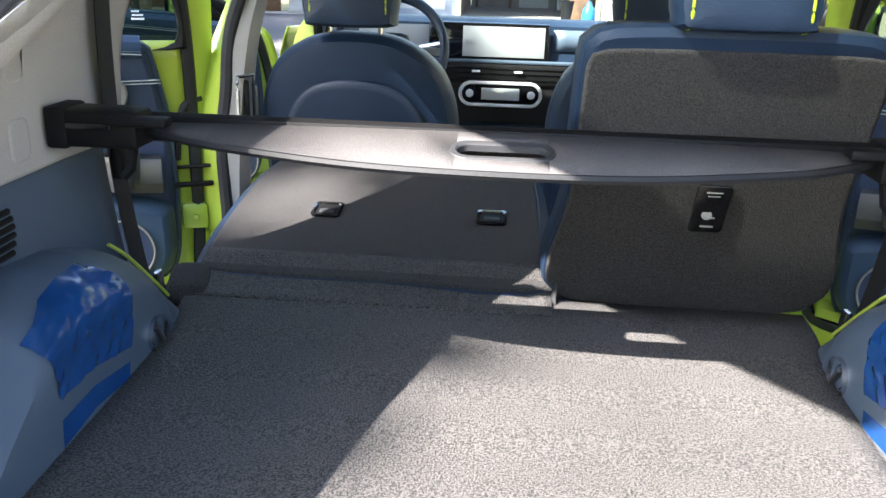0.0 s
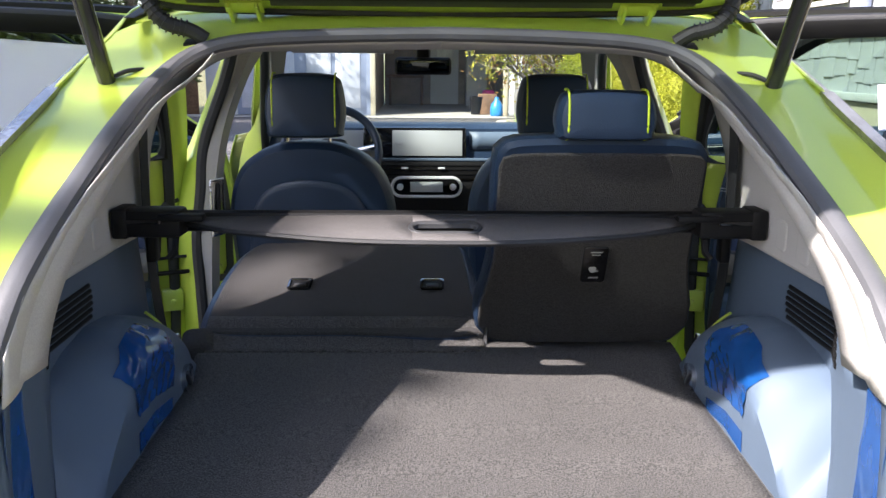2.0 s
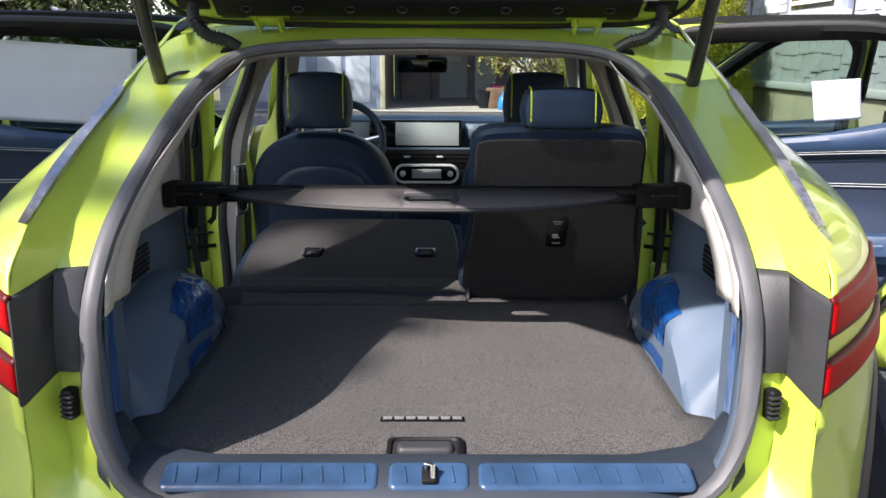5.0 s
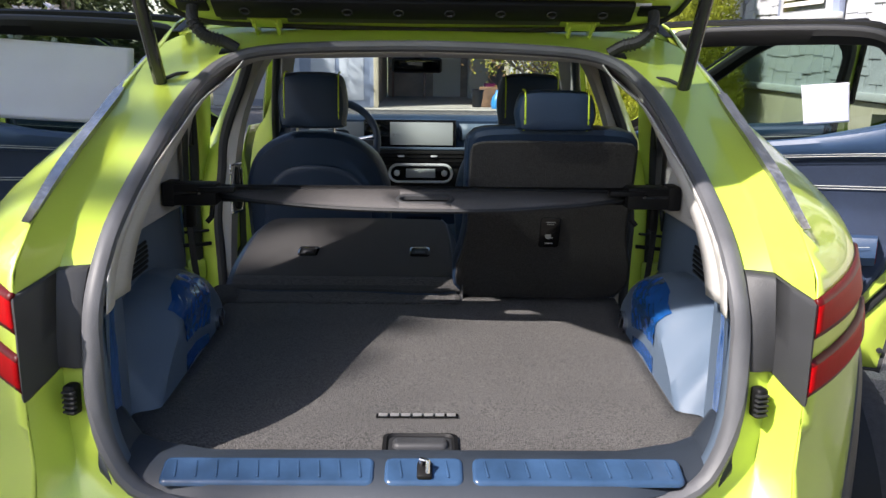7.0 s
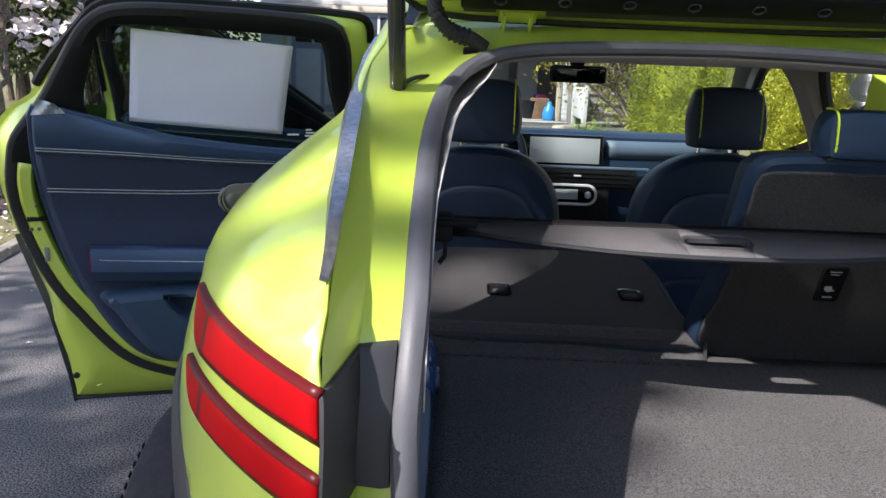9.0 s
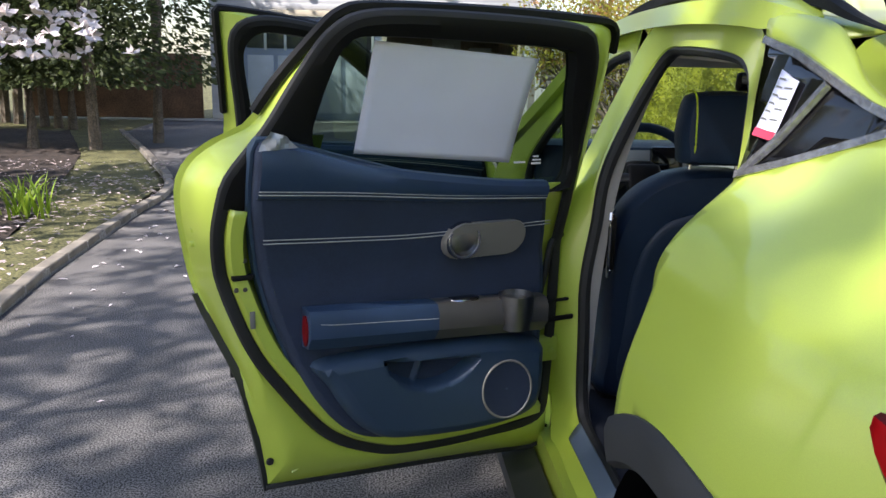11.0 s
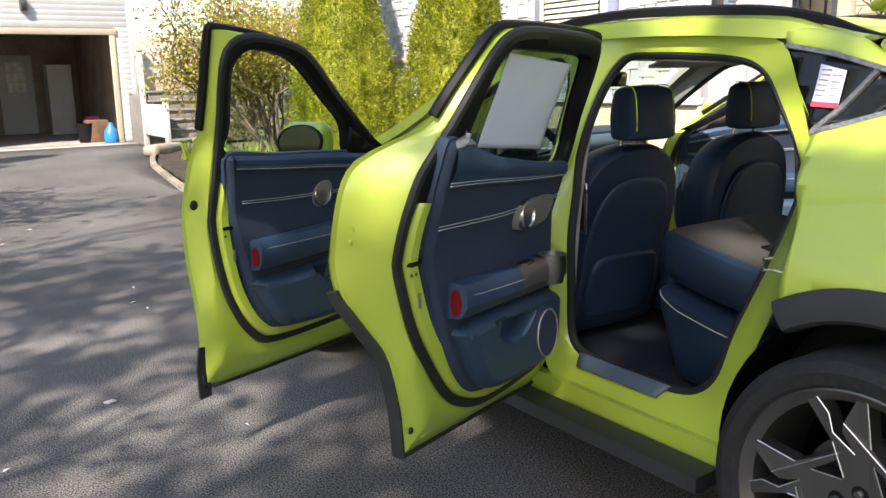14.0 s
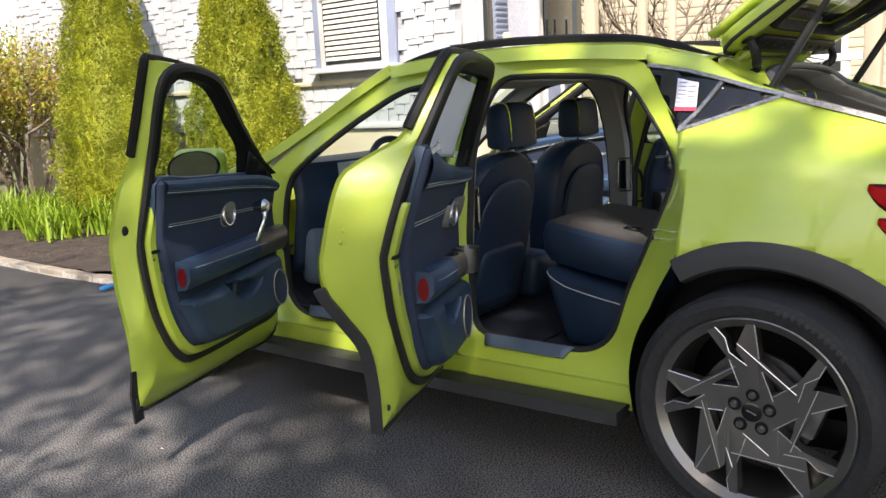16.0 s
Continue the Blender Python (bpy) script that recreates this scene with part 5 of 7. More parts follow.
def cas(x0, x1, y0, y1, z0, z1, b, name, mat, lab=""):
    return part(name, rbox((x1 - x0, y1 - y0, z1 - z0), ((x0 + x1) / 2, (y0 + y1) / 2, (z0 + z1) / 2), b), mat, cover, lab)


cas(-.50, .50, .932, .962, 1.036, 1.076, .016, "cassette", "black", "black roller cassette")
for s in (-1, 1):
    a, b = sorted((s * .462, s * .582))
    cas(a, b, .882, .94, 1.036, 1.086, .008, "end_cap", "black", "black plastic end cap")
    a, b = sorted((s * .555, s * .584))
    cas(a, b, .880, .942, 1.034, 1.089, .005, "end_pad", "black")
    a, b = sorted((s * .42, s * .50))
    cas(a, b, .872, .90, 1.068, 1.080, .003, "guide_hook", "black")
    part("end_slot", rbox((.06, .004, .008), (s * .525, .880, 1.066), .001), "gloss", cover)
    part("hook", sweep([(s * .475, .90, 1.04), (s * .475, .885, 1.012), (s * .485, .88, 1.0)], [(-.006, -.004), (.006, -.004), (.006, .004), (-.006, .004)], up=(1, 0, 0)), "black", cover)
board = [tuple(p) for p in spline([(-.475, .930), (-.467, .915), (-.42, .892), (-.35, .868), (-.18, .833), (0.0, .822), (.18, .830), (.35, .863), (.42, .888), (.467, .912), (.475, .930)], 5)]
SX0, SX1, SY0, SY1 = -.052, .064, .861, .895
top_z = lambda x, y: 1.041 - .004 * (x / .4) ** 2 + .25 * (y - .822)
bm = bmesh.new()
for box in ((-1, -1, SX0, 2), (SX1, -1, 1, 2), (SX0, -1, SX1, SY0), (SX0, SY1, SX1, 2)):
    sheet(clip_cell(board, *box), lambda x, y: (x, y, top_z(x, y)), .06, bm)
part("cover_board", bm, "coverboard", cover, "dark grey leatherette board", thick=.006)
part("board_rim", tube([(x, y, top_z(x, y)) for x, y in resample(board[3:-3], 60)], .0055, 6), "rubber", cover)
part("slot_rim", loft([[np.array((.006 + x, .878 + y, top_z(0, .878 + y) + h)) for x, y in rounded(w, d, d / 2 * .99, 6)] for w, d, h in ((.112, .030, -.005), (.112, .030, .003), (.117, .035, .005), (.130, .046, .005), (.134, .050, .001))], True), "clad", cover, "grey handle slot rim")
XF.pop()


# ---- rear seats ----
def rear_back(z):
    return 1.2 - .45 * (z - .73)


def inflate(outline, layers, bm=None, lay=None):
    """Closed cushion: outline (u, v) repeated at (inset, depth) layers, capped."""
    rings = []
    for d, h in layers:
        rings.append([np.array(lay(float(p[0]), float(p[1]), h)) for p in inset(outline, d)])
    return loft(rings, True, caps=True, bm=bm)


up_lay = lambda x, z, d: (x, rear_back(z) + d, z)
rs = resample(spline([(.112, .735), (.108, .95), (.106, 1.15), (.118, 1.19), (.16, 1.203), (.31, 1.206), (.46, 1.203), (.50, 1.188), (.515, 1.14), (.522, .95), (.525, .735)], 4, True), 80, True)
seat_r = part("rear_seat_back", inflate(rs, ((.012, .004), (.0, .012), (-.004, .03), (-.004, .10), (.01, .135), (.04, .15)), lay=up_lay), "navy", car, "upright navy leather rear seat back")
rc = resample(spline([(.114, .742), (.112, .95), (.111, 1.135), (.116, 1.166), (.15, 1.176), (.31, 1.178), (.47, 1.176), (.503, 1.166), (.511, 1.135), (.517, .95), (.520, .742)], 4, True), 80, True)
part("back_cover", pillow(rc, lambda x, z, d: (x, rear_back(z) + .005 - d, z), .008, .006, .04), "seatcarpet", seat_r, "charcoal carpeted seat back")
tether = part("tether_cover", pillow([(x + .322, z + .935) for x, z in rounded(.052, .085, .008)], lambda x, z, d: (x, rear_back(z) - .004 - d, z), .004, .003, .03), "gloss", seat_r, "black tether anchor cover")
for dz, w in ((.030, .024), (.024, .018), (-.014, .018), (-.030, .020)):
    part("cover_mark", rbox((w, .002, .002 if dz > 0 else .003), (.322, rear_back(.935 + dz) - .0095, .935 + dz), .0004), "letter", tether)
part("cover_mark", lathe([(0, -.001), (.008, -.001), (.008, .001)], 14, "y", (.318, rear_back(.925) - .0095, .926)), "letter", tether)
part("fold_strap", sweep(spline([(.104, 1.185, .80), (.105, 1.18, .76), (.104, 1.17, .735), (.112, 1.15, .727)], 4), circle(.006, 6)), "rubber", seat_r)


def headrest(parent, cx, cy, z0, z1, w, t, lean=0.0, posts=True, piping=1):
    """Padded head restraint with piping near both ends."""
    h = z1 - z0
    out = resample(spline([(-w * .40, 0), (w * .40, 0), (w * .47, h * .12), (w * .5, h * .42), (w * .46, h * .80), (w * .37, h * .96), (0, h), (-w * .37, h * .96), (-w * .46, h * .80), (-w * .5, h * .42), (-w * .47, h * .12)], 4, True), 56, True)
    lay = lambda u, v, d: (cx + u, cy + d * (1 - .15 * (v / h)) + lean * v, z0 + v)
    rings = []
    for k, d in ((.35, -.5), (.75, -.485), (.9, -.44), (.98, -.28), (1, 0), (.98, .28), (.9, .44), (.75, .485), (.35, .5)):
        rings.append([np.array(lay(p[0] * k, h * .5 + (p[1] - h * .5) * k, d * t)) for p in out])
    ob = part("headrest", loft(rings, True, caps=True), "navy", parent, "navy leather headrest")
    if piping:
        for s in (-1, 1):
            line = []
            for k in range(33):
                a = -1.5 + 3.3 * k / 32
                sy, sz = math.copysign(abs(math.cos(a)) ** .55, math.cos(a)), math.copysign(abs(math.sin(a)) ** .55, math.sin(a))
                v = h * .5 + h * .494 * sz
                line.append((cx + s * w * .385, cy - t * .480 * sy * (1 - .15 * v / h) + lean * v, z0 + v))
            part("piping", tube(line, .0025, 5), "limethread", parent, "lime piping")
    if posts:
        for s in (-1, 1):
            part("headrest_post", lathe([(.006, -.06), (.006, .02)], 10, "z", (cx + s * w * .27, cy + .045, z0)), "chrome", parent)
    return ob


headrest(seat_r, .308, 1.015, 1.203, 1.296, .19, .10, posts=False)

# folded back on the driver's side, with carpet on top
fold_z = lambda y: .748 + .16 * (y - 1.18) - .06 * max(0, y - 1.6) ** 1.5
fl = resample(spline([(-.50, 1.185), (-.538, 1.25), (-.548, 1.42), (-.54, 1.62), (-.51, 1.735), (-.45, 1.762), (-.2, 1.77), (.02, 1.762), (.075, 1.735), (.092, 1.60), (.098, 1.42), (.100, 1.185), (-.2, 1.18)], 4, True), 110, True)
seat_l = part("folded_seat_back", inflate(fl, ((.05, -.165), (.012, -.155), (-.012, -.115), (-.016, -.05), (-.004, -.012), (.012, .0)), lay=lambda x, y, d: (x, y, fold_z(y) + d)), "navy", car, "navy leather seat back folded flat")
part("bolster_seam", tube([(float(p[0]), float(p[1]), fold_z(float(p[1])) - .075) for p in inset(fl, -.0135)], .0016, 5, True), "rubber", seat_l)
part("back_cover", pillow(inset(fl, .014), lambda x, y, d: (x, y, fold_z(y) - .004 + d), .008, .008, .05), "seatcarpet", seat_l, "charcoal carpeted folded back")
part("hinge_flap", sheet([(-.50, 1.12), (.10, 1.12), (.10, 1.27), (-.525, 1.27), (-.515, 1.18)], lambda x, y: (x, y, (floor_z(y) + .001) * (1 - smoothstep(1.13, 1.26, y)) + (fold_z(y) + .0065) * smoothstep(1.13, 1.26, y)), .02), "carpet", seat_l, thick=.004)
for cx in (-.343, -.012):
    ring = part("release_handle", loft([[np.array((cx + x, 1.452 + y, fold_z(1.452 + y) + h)) for x, y in rounded(w, d, .010)] for w, d, h in ((.058, .062, .003), (.060, .064, .008), (.050, .054, .009), (.046, .050, .0))], True), "gloss", seat_l, "black fold release latch")
    part("latch_bar", rbox((.030, .016, .006), (cx, 1.445, fold_z(1.445) + .006), .002, (8, 0, 0)), "clad", ring)
    part("latch_recess", rbox((.044, .05, .003), (cx, 1.452, fold_z(1.452) + .0045), .001, (9, 0, 0)), "black", ring)
part("hinge_cover", rbox((.07, .10, .05), (-.525, 1.165, .735), .02, (10, 0, 12), 3), "seatcarpet", car, "carpeted hinge cover")

# rear bench cushions
for x0, x1 in ((-.585, .085), (.10, .585)):
    cq = [((x0 + x1) / 2 + x, y + 1.44) for x, y in rounded(x1 - x0, .60, .06)]
    bench = lambda y: interp(y, (1.14, 1.48, 1.63, 1.74), (.53, .588, .622, .676))
    sit = lambda x, y, d: (x, y - .10 * (1 - (d - .36) / .3) * smoothstep(1.5, 1.74, y), .36 + (d - .36) / .295 * (bench(y) - .36))
    cush = part("rear_cushion", inflate(cq, ((.03, .36), (.005, .38), (.0, .46), (-.006, .58), (.004, .635), (.03, .655)), lay=sit), "navy", car, "navy leather rear bench cushion")
    part("piping", tube([sit(float(p[0]) * 1.0, float(p[1]), .628) for p in resample(cq, 90, True)], .0025, 5, True), "thread", cush, "pale piping")


# ---- front seats ----
def front_seat(cx, label, lean, rest_y):
    yb = lambda z: 2.075 - lean * (z - .55) + .05 * max(0, .6 - z)
    out = resample(spline([(-.235, .40), (-.25, .55), (-.262, .75), (-.262, .88), (-.235, .98), (-.185, 1.045), (-.10, 1.09), (0, 1.10), (.10, 1.09), (.185, 1.045), (.235, .98), (.262, .88), (.262, .75), (.25, .55), (.235, .40), (0, .39)], 4, True), 90, True)
    lay = lambda u, v, d: (cx + u, yb(v) + d + .35 * u * u, v)
    seat = part("front_seat", inflate(out, ((.05, -.012), (.02, -.008), (.004, .012), (-.002, .04), (.0, .10), (.015, .14), (.06, .15)), lay=lay), "navy", car, label)
    panel = resample(spline([(-.19, .44), (-.20, .65), (-.195, .80), (-.17, .90), (-.11, .965), (0, .985), (.11, .965), (.17, .90), (.195, .80), (.20, .65), (.19, .44), (0, .43)], 4, True), 70, True)
    part("back_panel", pillow(panel, lambda u, v, d: (cx + u, yb(v) - .010 - d + .35 * u * u - .012 * smoothstep(.72, .95, v), v), .010, .02, .03), "seatshell", seat, "smooth navy back panel")
    pk = [p for p in resample(spline([(-.165, .46), (-.175, .60), (-.15, .685), (-.05, .70), (.05, .70), (.15, .685), (.175, .60), (.165, .46), (0, .455)], 4, True), 50, True)]
    part("map_pocket", pillow(pk, lambda u, v, d: (cx + u, yb(v) - .022 - d + .35 * u * u, v), .014, .02, .03), "navy", seat, "leather map pocket")
    cq = [(cx + x, y + 2.42) for x, y in rounded(.53, .58, .08)]
    part("seat_cushion", inflate(cq, ((.03, .40), (.0, .43), (-.004, .52), (.01, .565), (.05, .58)), lay=lambda x, y, d: (x, y, d)), "navy", seat)
    part("seat_base", rbox((.44, .46, .14), (cx, 2.42, .35), .03), "black", seat)
    headrest(seat, cx, rest_y, 1.118, 1.308, .24, .13, .03)
    return seat


front_seat(-.39, "navy leather driver's seat", .19, 1.97)
front_seat(.375, "navy leather passenger seat", .06, 2.075)

# ---- dashboard ----
dash = part("dashboard", sheet([(-.70, 0), (.70, 0), (.70, 1), (-.70, 1)], lambda x, t: (x, interp(t, (0, .25, .45, .55, .62, .75, 1), (3.38, 3.15, 2.98, 2.915, 2.90, 2.885, 2.95)) + .10 * (abs(x) / .7) ** 3 * (1 if t > .3 else 0), interp(t, (0, .25, .45, .55, .62, .75, 1), (1.055, 1.075, 1.078, 1.065, .99, .88, .55))), .05), "navy", car, "navy padded dashboard", thick=.01)
part("accent_panel", sheet([(.15, .985), (.62, .985), (.62, 1.058), (.15, 1.058)], lambda x, z: (x, 2.893 + .10 * (x / .7) ** 3 - .02 * (1.06 - z), z), .05), "bluetrim", dash, "blue-grey dash panel", thick=.006)
scr = part("display", rbox((.425, .02, .130), (-.075, 2.874, 1.012), .008, (-4, 0, 0)), "gloss", dash, "wide black touchscreen")
part("display_glass", rbox((.288, .004, .104), (-.023, 2.8625, 1.013), .002, (-4, 0, 0)), "screen", scr, "lit display, its glow put into a pale colour")
part("cluster_display", rbox((.25, .004, .10), (-.41, 2.872, 1.013), .002, (-4, 0, 6)), "screen", scr)
part("clock_digits", lettering("9:41", .020, (-.156, 2.8585, 1.002)), "letter", scr)
part("vent_panel", rbox((.58, .03, .074), (-.01, 2.866, .902), .008), "black", dash, "black vent band")
for z in (.885, .905, .922):
    part("vent_slat", rbox((.54, .006, .005), (-.01, 2.851, z), .002), "gloss", dash)
part("dash_strip", rbox((.64, .02, .012), (.01, 2.862, .946), .004), "bluetrim", dash, "blue-grey strip")
part("console_front", rbox((.40, .02, .15), (-.026, 2.872, .80), .02), "black", dash, "black centre stack")
for x in (-.115, .035):
    part("vent_tab", rbox((.03, .01, .008), (x, 2.845, .912), .003), "satin", dash)
clim = part("climate_panel", pillow([(x - .026, z + .833) for x, z in rounded(.285, .078, .038, 7)], lambda x, z, d: (x, 2.86 - d, z), .012, .008, .05), "gloss", dash, "black climate panel with chrome rim")
part("climate_rim", tube([(x - .026, 2.85, z + .833) for x, z in rounded(.285, .078, .038, 7)], .0065, 6, True, up=(0, 1, 0)), "satin", clim, "satin silver rim")
part("climate_screen", rbox((.135, .003, .042), (-.026, 2.8465, .834), .002), "screen", clim)
for x in (-.135, .083):
    part("climate_knob", lathe([(0, -.018), (.010, -.018), (.013, -.014), (.014, 0)], 20, "y", (x, 2.85, .834)), "satin", clim)
part("centre_console", rbox((.21, .75, .20), (-.01, 2.42, .52), .04, (4, 0, 0), 3), "navy", car, "navy centre console")
part("console_tray", rbox((.16, .30, .02), (-.01, 2.58, .635), .008, (4, 0, 0)), "gloss", car)
part("dash_lower", rbox((1.3, .12, .28), (0, 3.0, .62), .04), "bluetrim", dash)
wheel_c = Vector((-.39, 2.60, 1.0))
tilt = pose(*wheel_c, 68, 0, 0)
sw = part("steering_wheel", tube([tilt @ Vector((.182 * math.cos(a), .176 * math.sin(a), 0)) for a in np.linspace(0, 2 * math.pi, 49)[:-1]], .015, 10, True, .017, up=(0, -.4, .9)), "navy", car, "navy leather steering wheel")
bm = rbox((.12, .10, .04), (0, 0, -.02), .03, seg=3)
bm.transform(tilt)
part("wheel_boss", bm, "black", sw)
for a in (0, 180, 270):
    bm = rbox((.12, .03, .014), (.11, 0, -.01), .006)
    bm.transform(tilt @ pose(0, 0, 0, 0, 0, a))
    part("wheel_spoke", bm, "steel", sw)
part("column_stalk", tube([(-.30, 2.70, 1.0), (-.21, 2.68, 1.02)], .009, 8), "chrome", sw)
part("steering_column", rbox((.12, .30, .10), (-.39, 2.78, .96), .03, (-20, 0, 0)), "black", sw)
mir = part("rear_view_mirror", rbox((.205, .03, .062), (-.04, 2.50, 1.325), .018, (8, 0, 0), 3), "black", car, "black rear-view mirror")
part("mirror_glass", rbox((.185, .003, .046), (-.04, 2.4835, 1.3255), .001, (8, 0, 0)), "mirror", mir)
part("mirror_stem", rbox((.05, .06, .09), (-.04, 2.53, 1.38), .015), "black", mir)
for s in (-1, 1):
    part("sun_visor", rbox((.36, .14, .015), (s * .32, 2.38, 1.395), .006, (-18, 0, 0)), "headliner", car, "pale grey sun visor")
# cabin floor
part("cabin_floor", sheet([(-.73, 1.15), (.73, 1.15), (.73, 3.25), (-.73, 3.25)], lambda x, y: (x, y, .355 + .25 * smoothstep(3.0, 3.3, y) + .05 * smoothstep(.6, .73, abs(x))), .12), "cabincarpet", car, "dark navy cabin carpet", thick=.01)
for s in (-1, 1):
    part("floor_mat", pillow([(s * .40 + x, y + 1.84) for x, y in rounded(.5, .22, .05)], lambda x, y, d: (x, y, .36 + d), .01, .01, .06), "cabincarpet", car, "dark floor mat")

# ---- tailgate ----
GATE = pose(0, 1.05, 1.432, -33, 0, 0)
XF.append(GATE)
# local: x across, -y outwards along the gate, z its outer side
half = spline([(0, .01), (.36, .0), (.50, -.012), (.565, -.05), (.59, -.13), (.60, -.30), (.598, -.75), (.598, -1.12), (.595, -1.28), (.56, -1.355), (.42, -1.375), (.2, -1.37), (0, -1.365)], 5)
out = [tuple(p) for p in half] + [(-p[0], p[1]) for p in reversed(half[1:-1])]
hole = spline([(0, -.17), (.34, -.17), (.43, -.19), (.47, -.25), (.47, -.46), (.44, -.58), (.38, -.61), (0, -.61)], 5)
hole = [tuple(p) for p in hole] + [(-p[0], p[1]) for p in reversed(hole[1:-1])]
o_r, h_r = resample(out, 120, True), resample(hole, 120, True)
ring = lambda pts, z: [np.array((p[0], p[1], z + .05 * (abs(p[0]) / .6) ** 3 * 0)) for p in pts]
gate = part("tailgate", loft([ring(inset(o_r, .02), .0), ring(o_r, .008), ring(o_r, .03), ring(inset(o_r, .01), .042), ring(h_r, .055)], True), "paint", car, "lime yellow raised tailgate")
part("gate_inner", loft([ring(inset(o_r, .02), .0), ring(inset(o_r, .05), -.012), ring(inset(o_r, .085), -.012), ring(inset(o_r, .10), .0), ring(inset(h_r, -.02), .01)], True), "paint", gate, "painted inner frame")
part("gate_window", sheet(hole, lambda x, y: (x, y, .05), .1), "darkprivacy", gate, "dark tinted rear window")
part("window_band", loft([ring(inset(h_r, -.005), .046), ring(inset(h_r, .05), .046), ring(inset(h_r, .05), .044)], True), "gloss", gate)
tr = resample(spline([(0, -.155), (.40, -.155), (.485, -.175), (.525, -.24), (.552, -.45), (.55, -.80), (.545, -1.18), (.48, -1.27), (0, -1.28), (-.48, -1.27), (-.545, -1.18), (-.55, -.80), (-.552, -.45), (-.525, -.24), (-.485, -.175), (-.40, -.155)], 4, True), 120, True)
part("gate_trim", loft([ring(tr, .004), ring(inset(tr, .004), -.014), ring(inset(tr, .02), -.024), ring(inset(h_r, -.012), -.012), ring(inset(h_r, -.008), .04)], True), "black", gate, "dark plastic inner lining")
strip = part("trim_strip", rbox((.93, .062, .018), (0, -.105, -.022), .006), "black", gate, "black trim strip with clips")
for k in range(8):
    x = -.395 + .113 * k
    part("trim_clip", lathe([(0, .006), (.008, .005), (.010, 0)], 12, "z", (x, -.105, -.034)), "rubber", strip)
    part("clip_ring", tube([(x + .011 * math.cos(a), -.105 + .011 * math.sin(a), -.033) for a in np.linspace(0, 2 * math.pi, 13)[:-1]], .0015, 4, True), "clad", strip)
part("strip_flange", rbox((.62, .035, .006), (.0, -.062, -.016), .002), "clad", gate)
for s in (-1, 1):
    part("strip_flange", rbox((.06, .03, .006), (s * .43, -.066, -.016), .002), "clad", gate)
    for q in (0, .05):
        part("hinge_arm", rbox((.007, .10, .03), (s * (.335 + q), .0, -.012), .002), "paint", gate)
    part("hinge_plate", rbox((.07, .03, .006), (s * .36, -.035, -.014), .002), "paint", gate)
    part("wire_grommet", rbox((.07, .035, .008), (s * .512, -.10, -.016), .004), "black", gate)
part("gate_label", rbox((.045, .012, .001), (.48, -.12, -.014), .0003), "paper", gate, "small printed label")
part("gate_outer_lip", tube([(x, y, .004) for x, y in resample(out, 90, True)], .007, 6, True), "rubber", gate, "black edge moulding")
part("roof_spoiler", sheet([(-.58, -.02), (.58, -.02), (.56, -.24), (-.56, -.24)], lambda x, y: (x, y, .06 + .02 * (-y / .24)), .08), "paint", gate, thick=.02)
XF.pop()
gm = GATE
for s in (-1, 1):
    base, top = Vector((s * .566, .880, 1.296)), gm @ Vector((s * .566, -.47, -.015))
    mid = base.lerp(top, .60)
    st = part("gas_strut", tube([base.lerp(top, .03), mid], .0145, 14), "strut", car, "dark grey tailgate strut")
    part("strut_rod", tube([mid, top], .010, 12), "black", st)
    part("strut_collar", tube([mid.lerp(base, .03), mid.lerp(top, .03)], .018, 14), "black", st)
    part("strut_ball", lathe([(0, -.016), (.010, -.012), (.013, 0), (.010, .012), (.012, .03)], 14, "z", tuple(base - Vector((0, 0, .01)))), "black", st)
    # strut cable boot and wiring conduit
    part("strut_cable", tube(spline([base + Vector((-s * .008, .0, .02)), base + Vector((-s * .03, .012, .03)), base + Vector((-s * .05, .03, .032))], 4), .004, 8), "rubber", st)
    a, b = gm @ Vector((s * .512, -.10, -.015)), Vector((s * .418, .962, 1.380))
    path = spline([a, Vector((s * .508, .942, 1.440)), Vector((s * .482, .942, 1.408)), Vector((s * .445, .955, 1.396)), b], 9)
    con = part("wiring_conduit", tube(path, .0135, 10), "rubber", car, "ribbed black wiring conduit")
    for k in range(9, 27, 2):
        p, q = Vector(path[k]), Vector(path[k + 1])
        part("conduit_rib", tube([p, p.lerp(q, .5)], .0165, 10), "rubber", con)
    part("conduit_foot", rbox((.075, .03, .008), tuple(b + Vector((s * .002, 0, -.006))), .004, (20, 0, 0)), "black", con)


# ---- papers and stickers on the glass ----
def window_paper(m, corners, off, label, curl=.004):
    """A sheet taped flat to a pane, given by its four corners (along, up)."""
    ob = thing("paper_sheet", label, "paper", group="papers taped to the windows")
    XF.append(m)
    a, b, c, d = (np.array(p) for p in corners)
    bm = sheet([(0, 0), (1, 0), (1, 1), (0, 1)], lambda s, t: (lambda p: (p[0], wz(p[1]) + off + curl * math.sin(math.pi * s) * (1 - t) + .002 * noise.noise(Vector((s * 4, t * 4, 1))), p[1]))(a * (1 - s) * (1 - t) + b * s * (1 - t) + c * s * t + d * (1 - s) * t), .06)
    part("sheet", bm, "paper", ob, "creased white paper", thick=.0008)
    XF.pop()
    return ob


window_paper(door_matrix(-.86, 2.0, 25), ((.585, 1.166), (.168, 1.129), (.159, 1.378), (.577, 1.406)), .036, "large creased white paper sheet taped inside the rear window")
window_paper(MIRROR @ door_matrix(-.86, 2.0, 27), ((.579, 1.182), (.448, 1.165), (.431, 1.29), (.566, 1.303)), .036, "small white paper note taped inside the rear window", .002)


def stuck(y, z, o):
    y, z = 1.109 + (y - 1.127) * .9, 1.310 + (z - 1.312) * .9
    return (-side(y, z) - o, y, z)


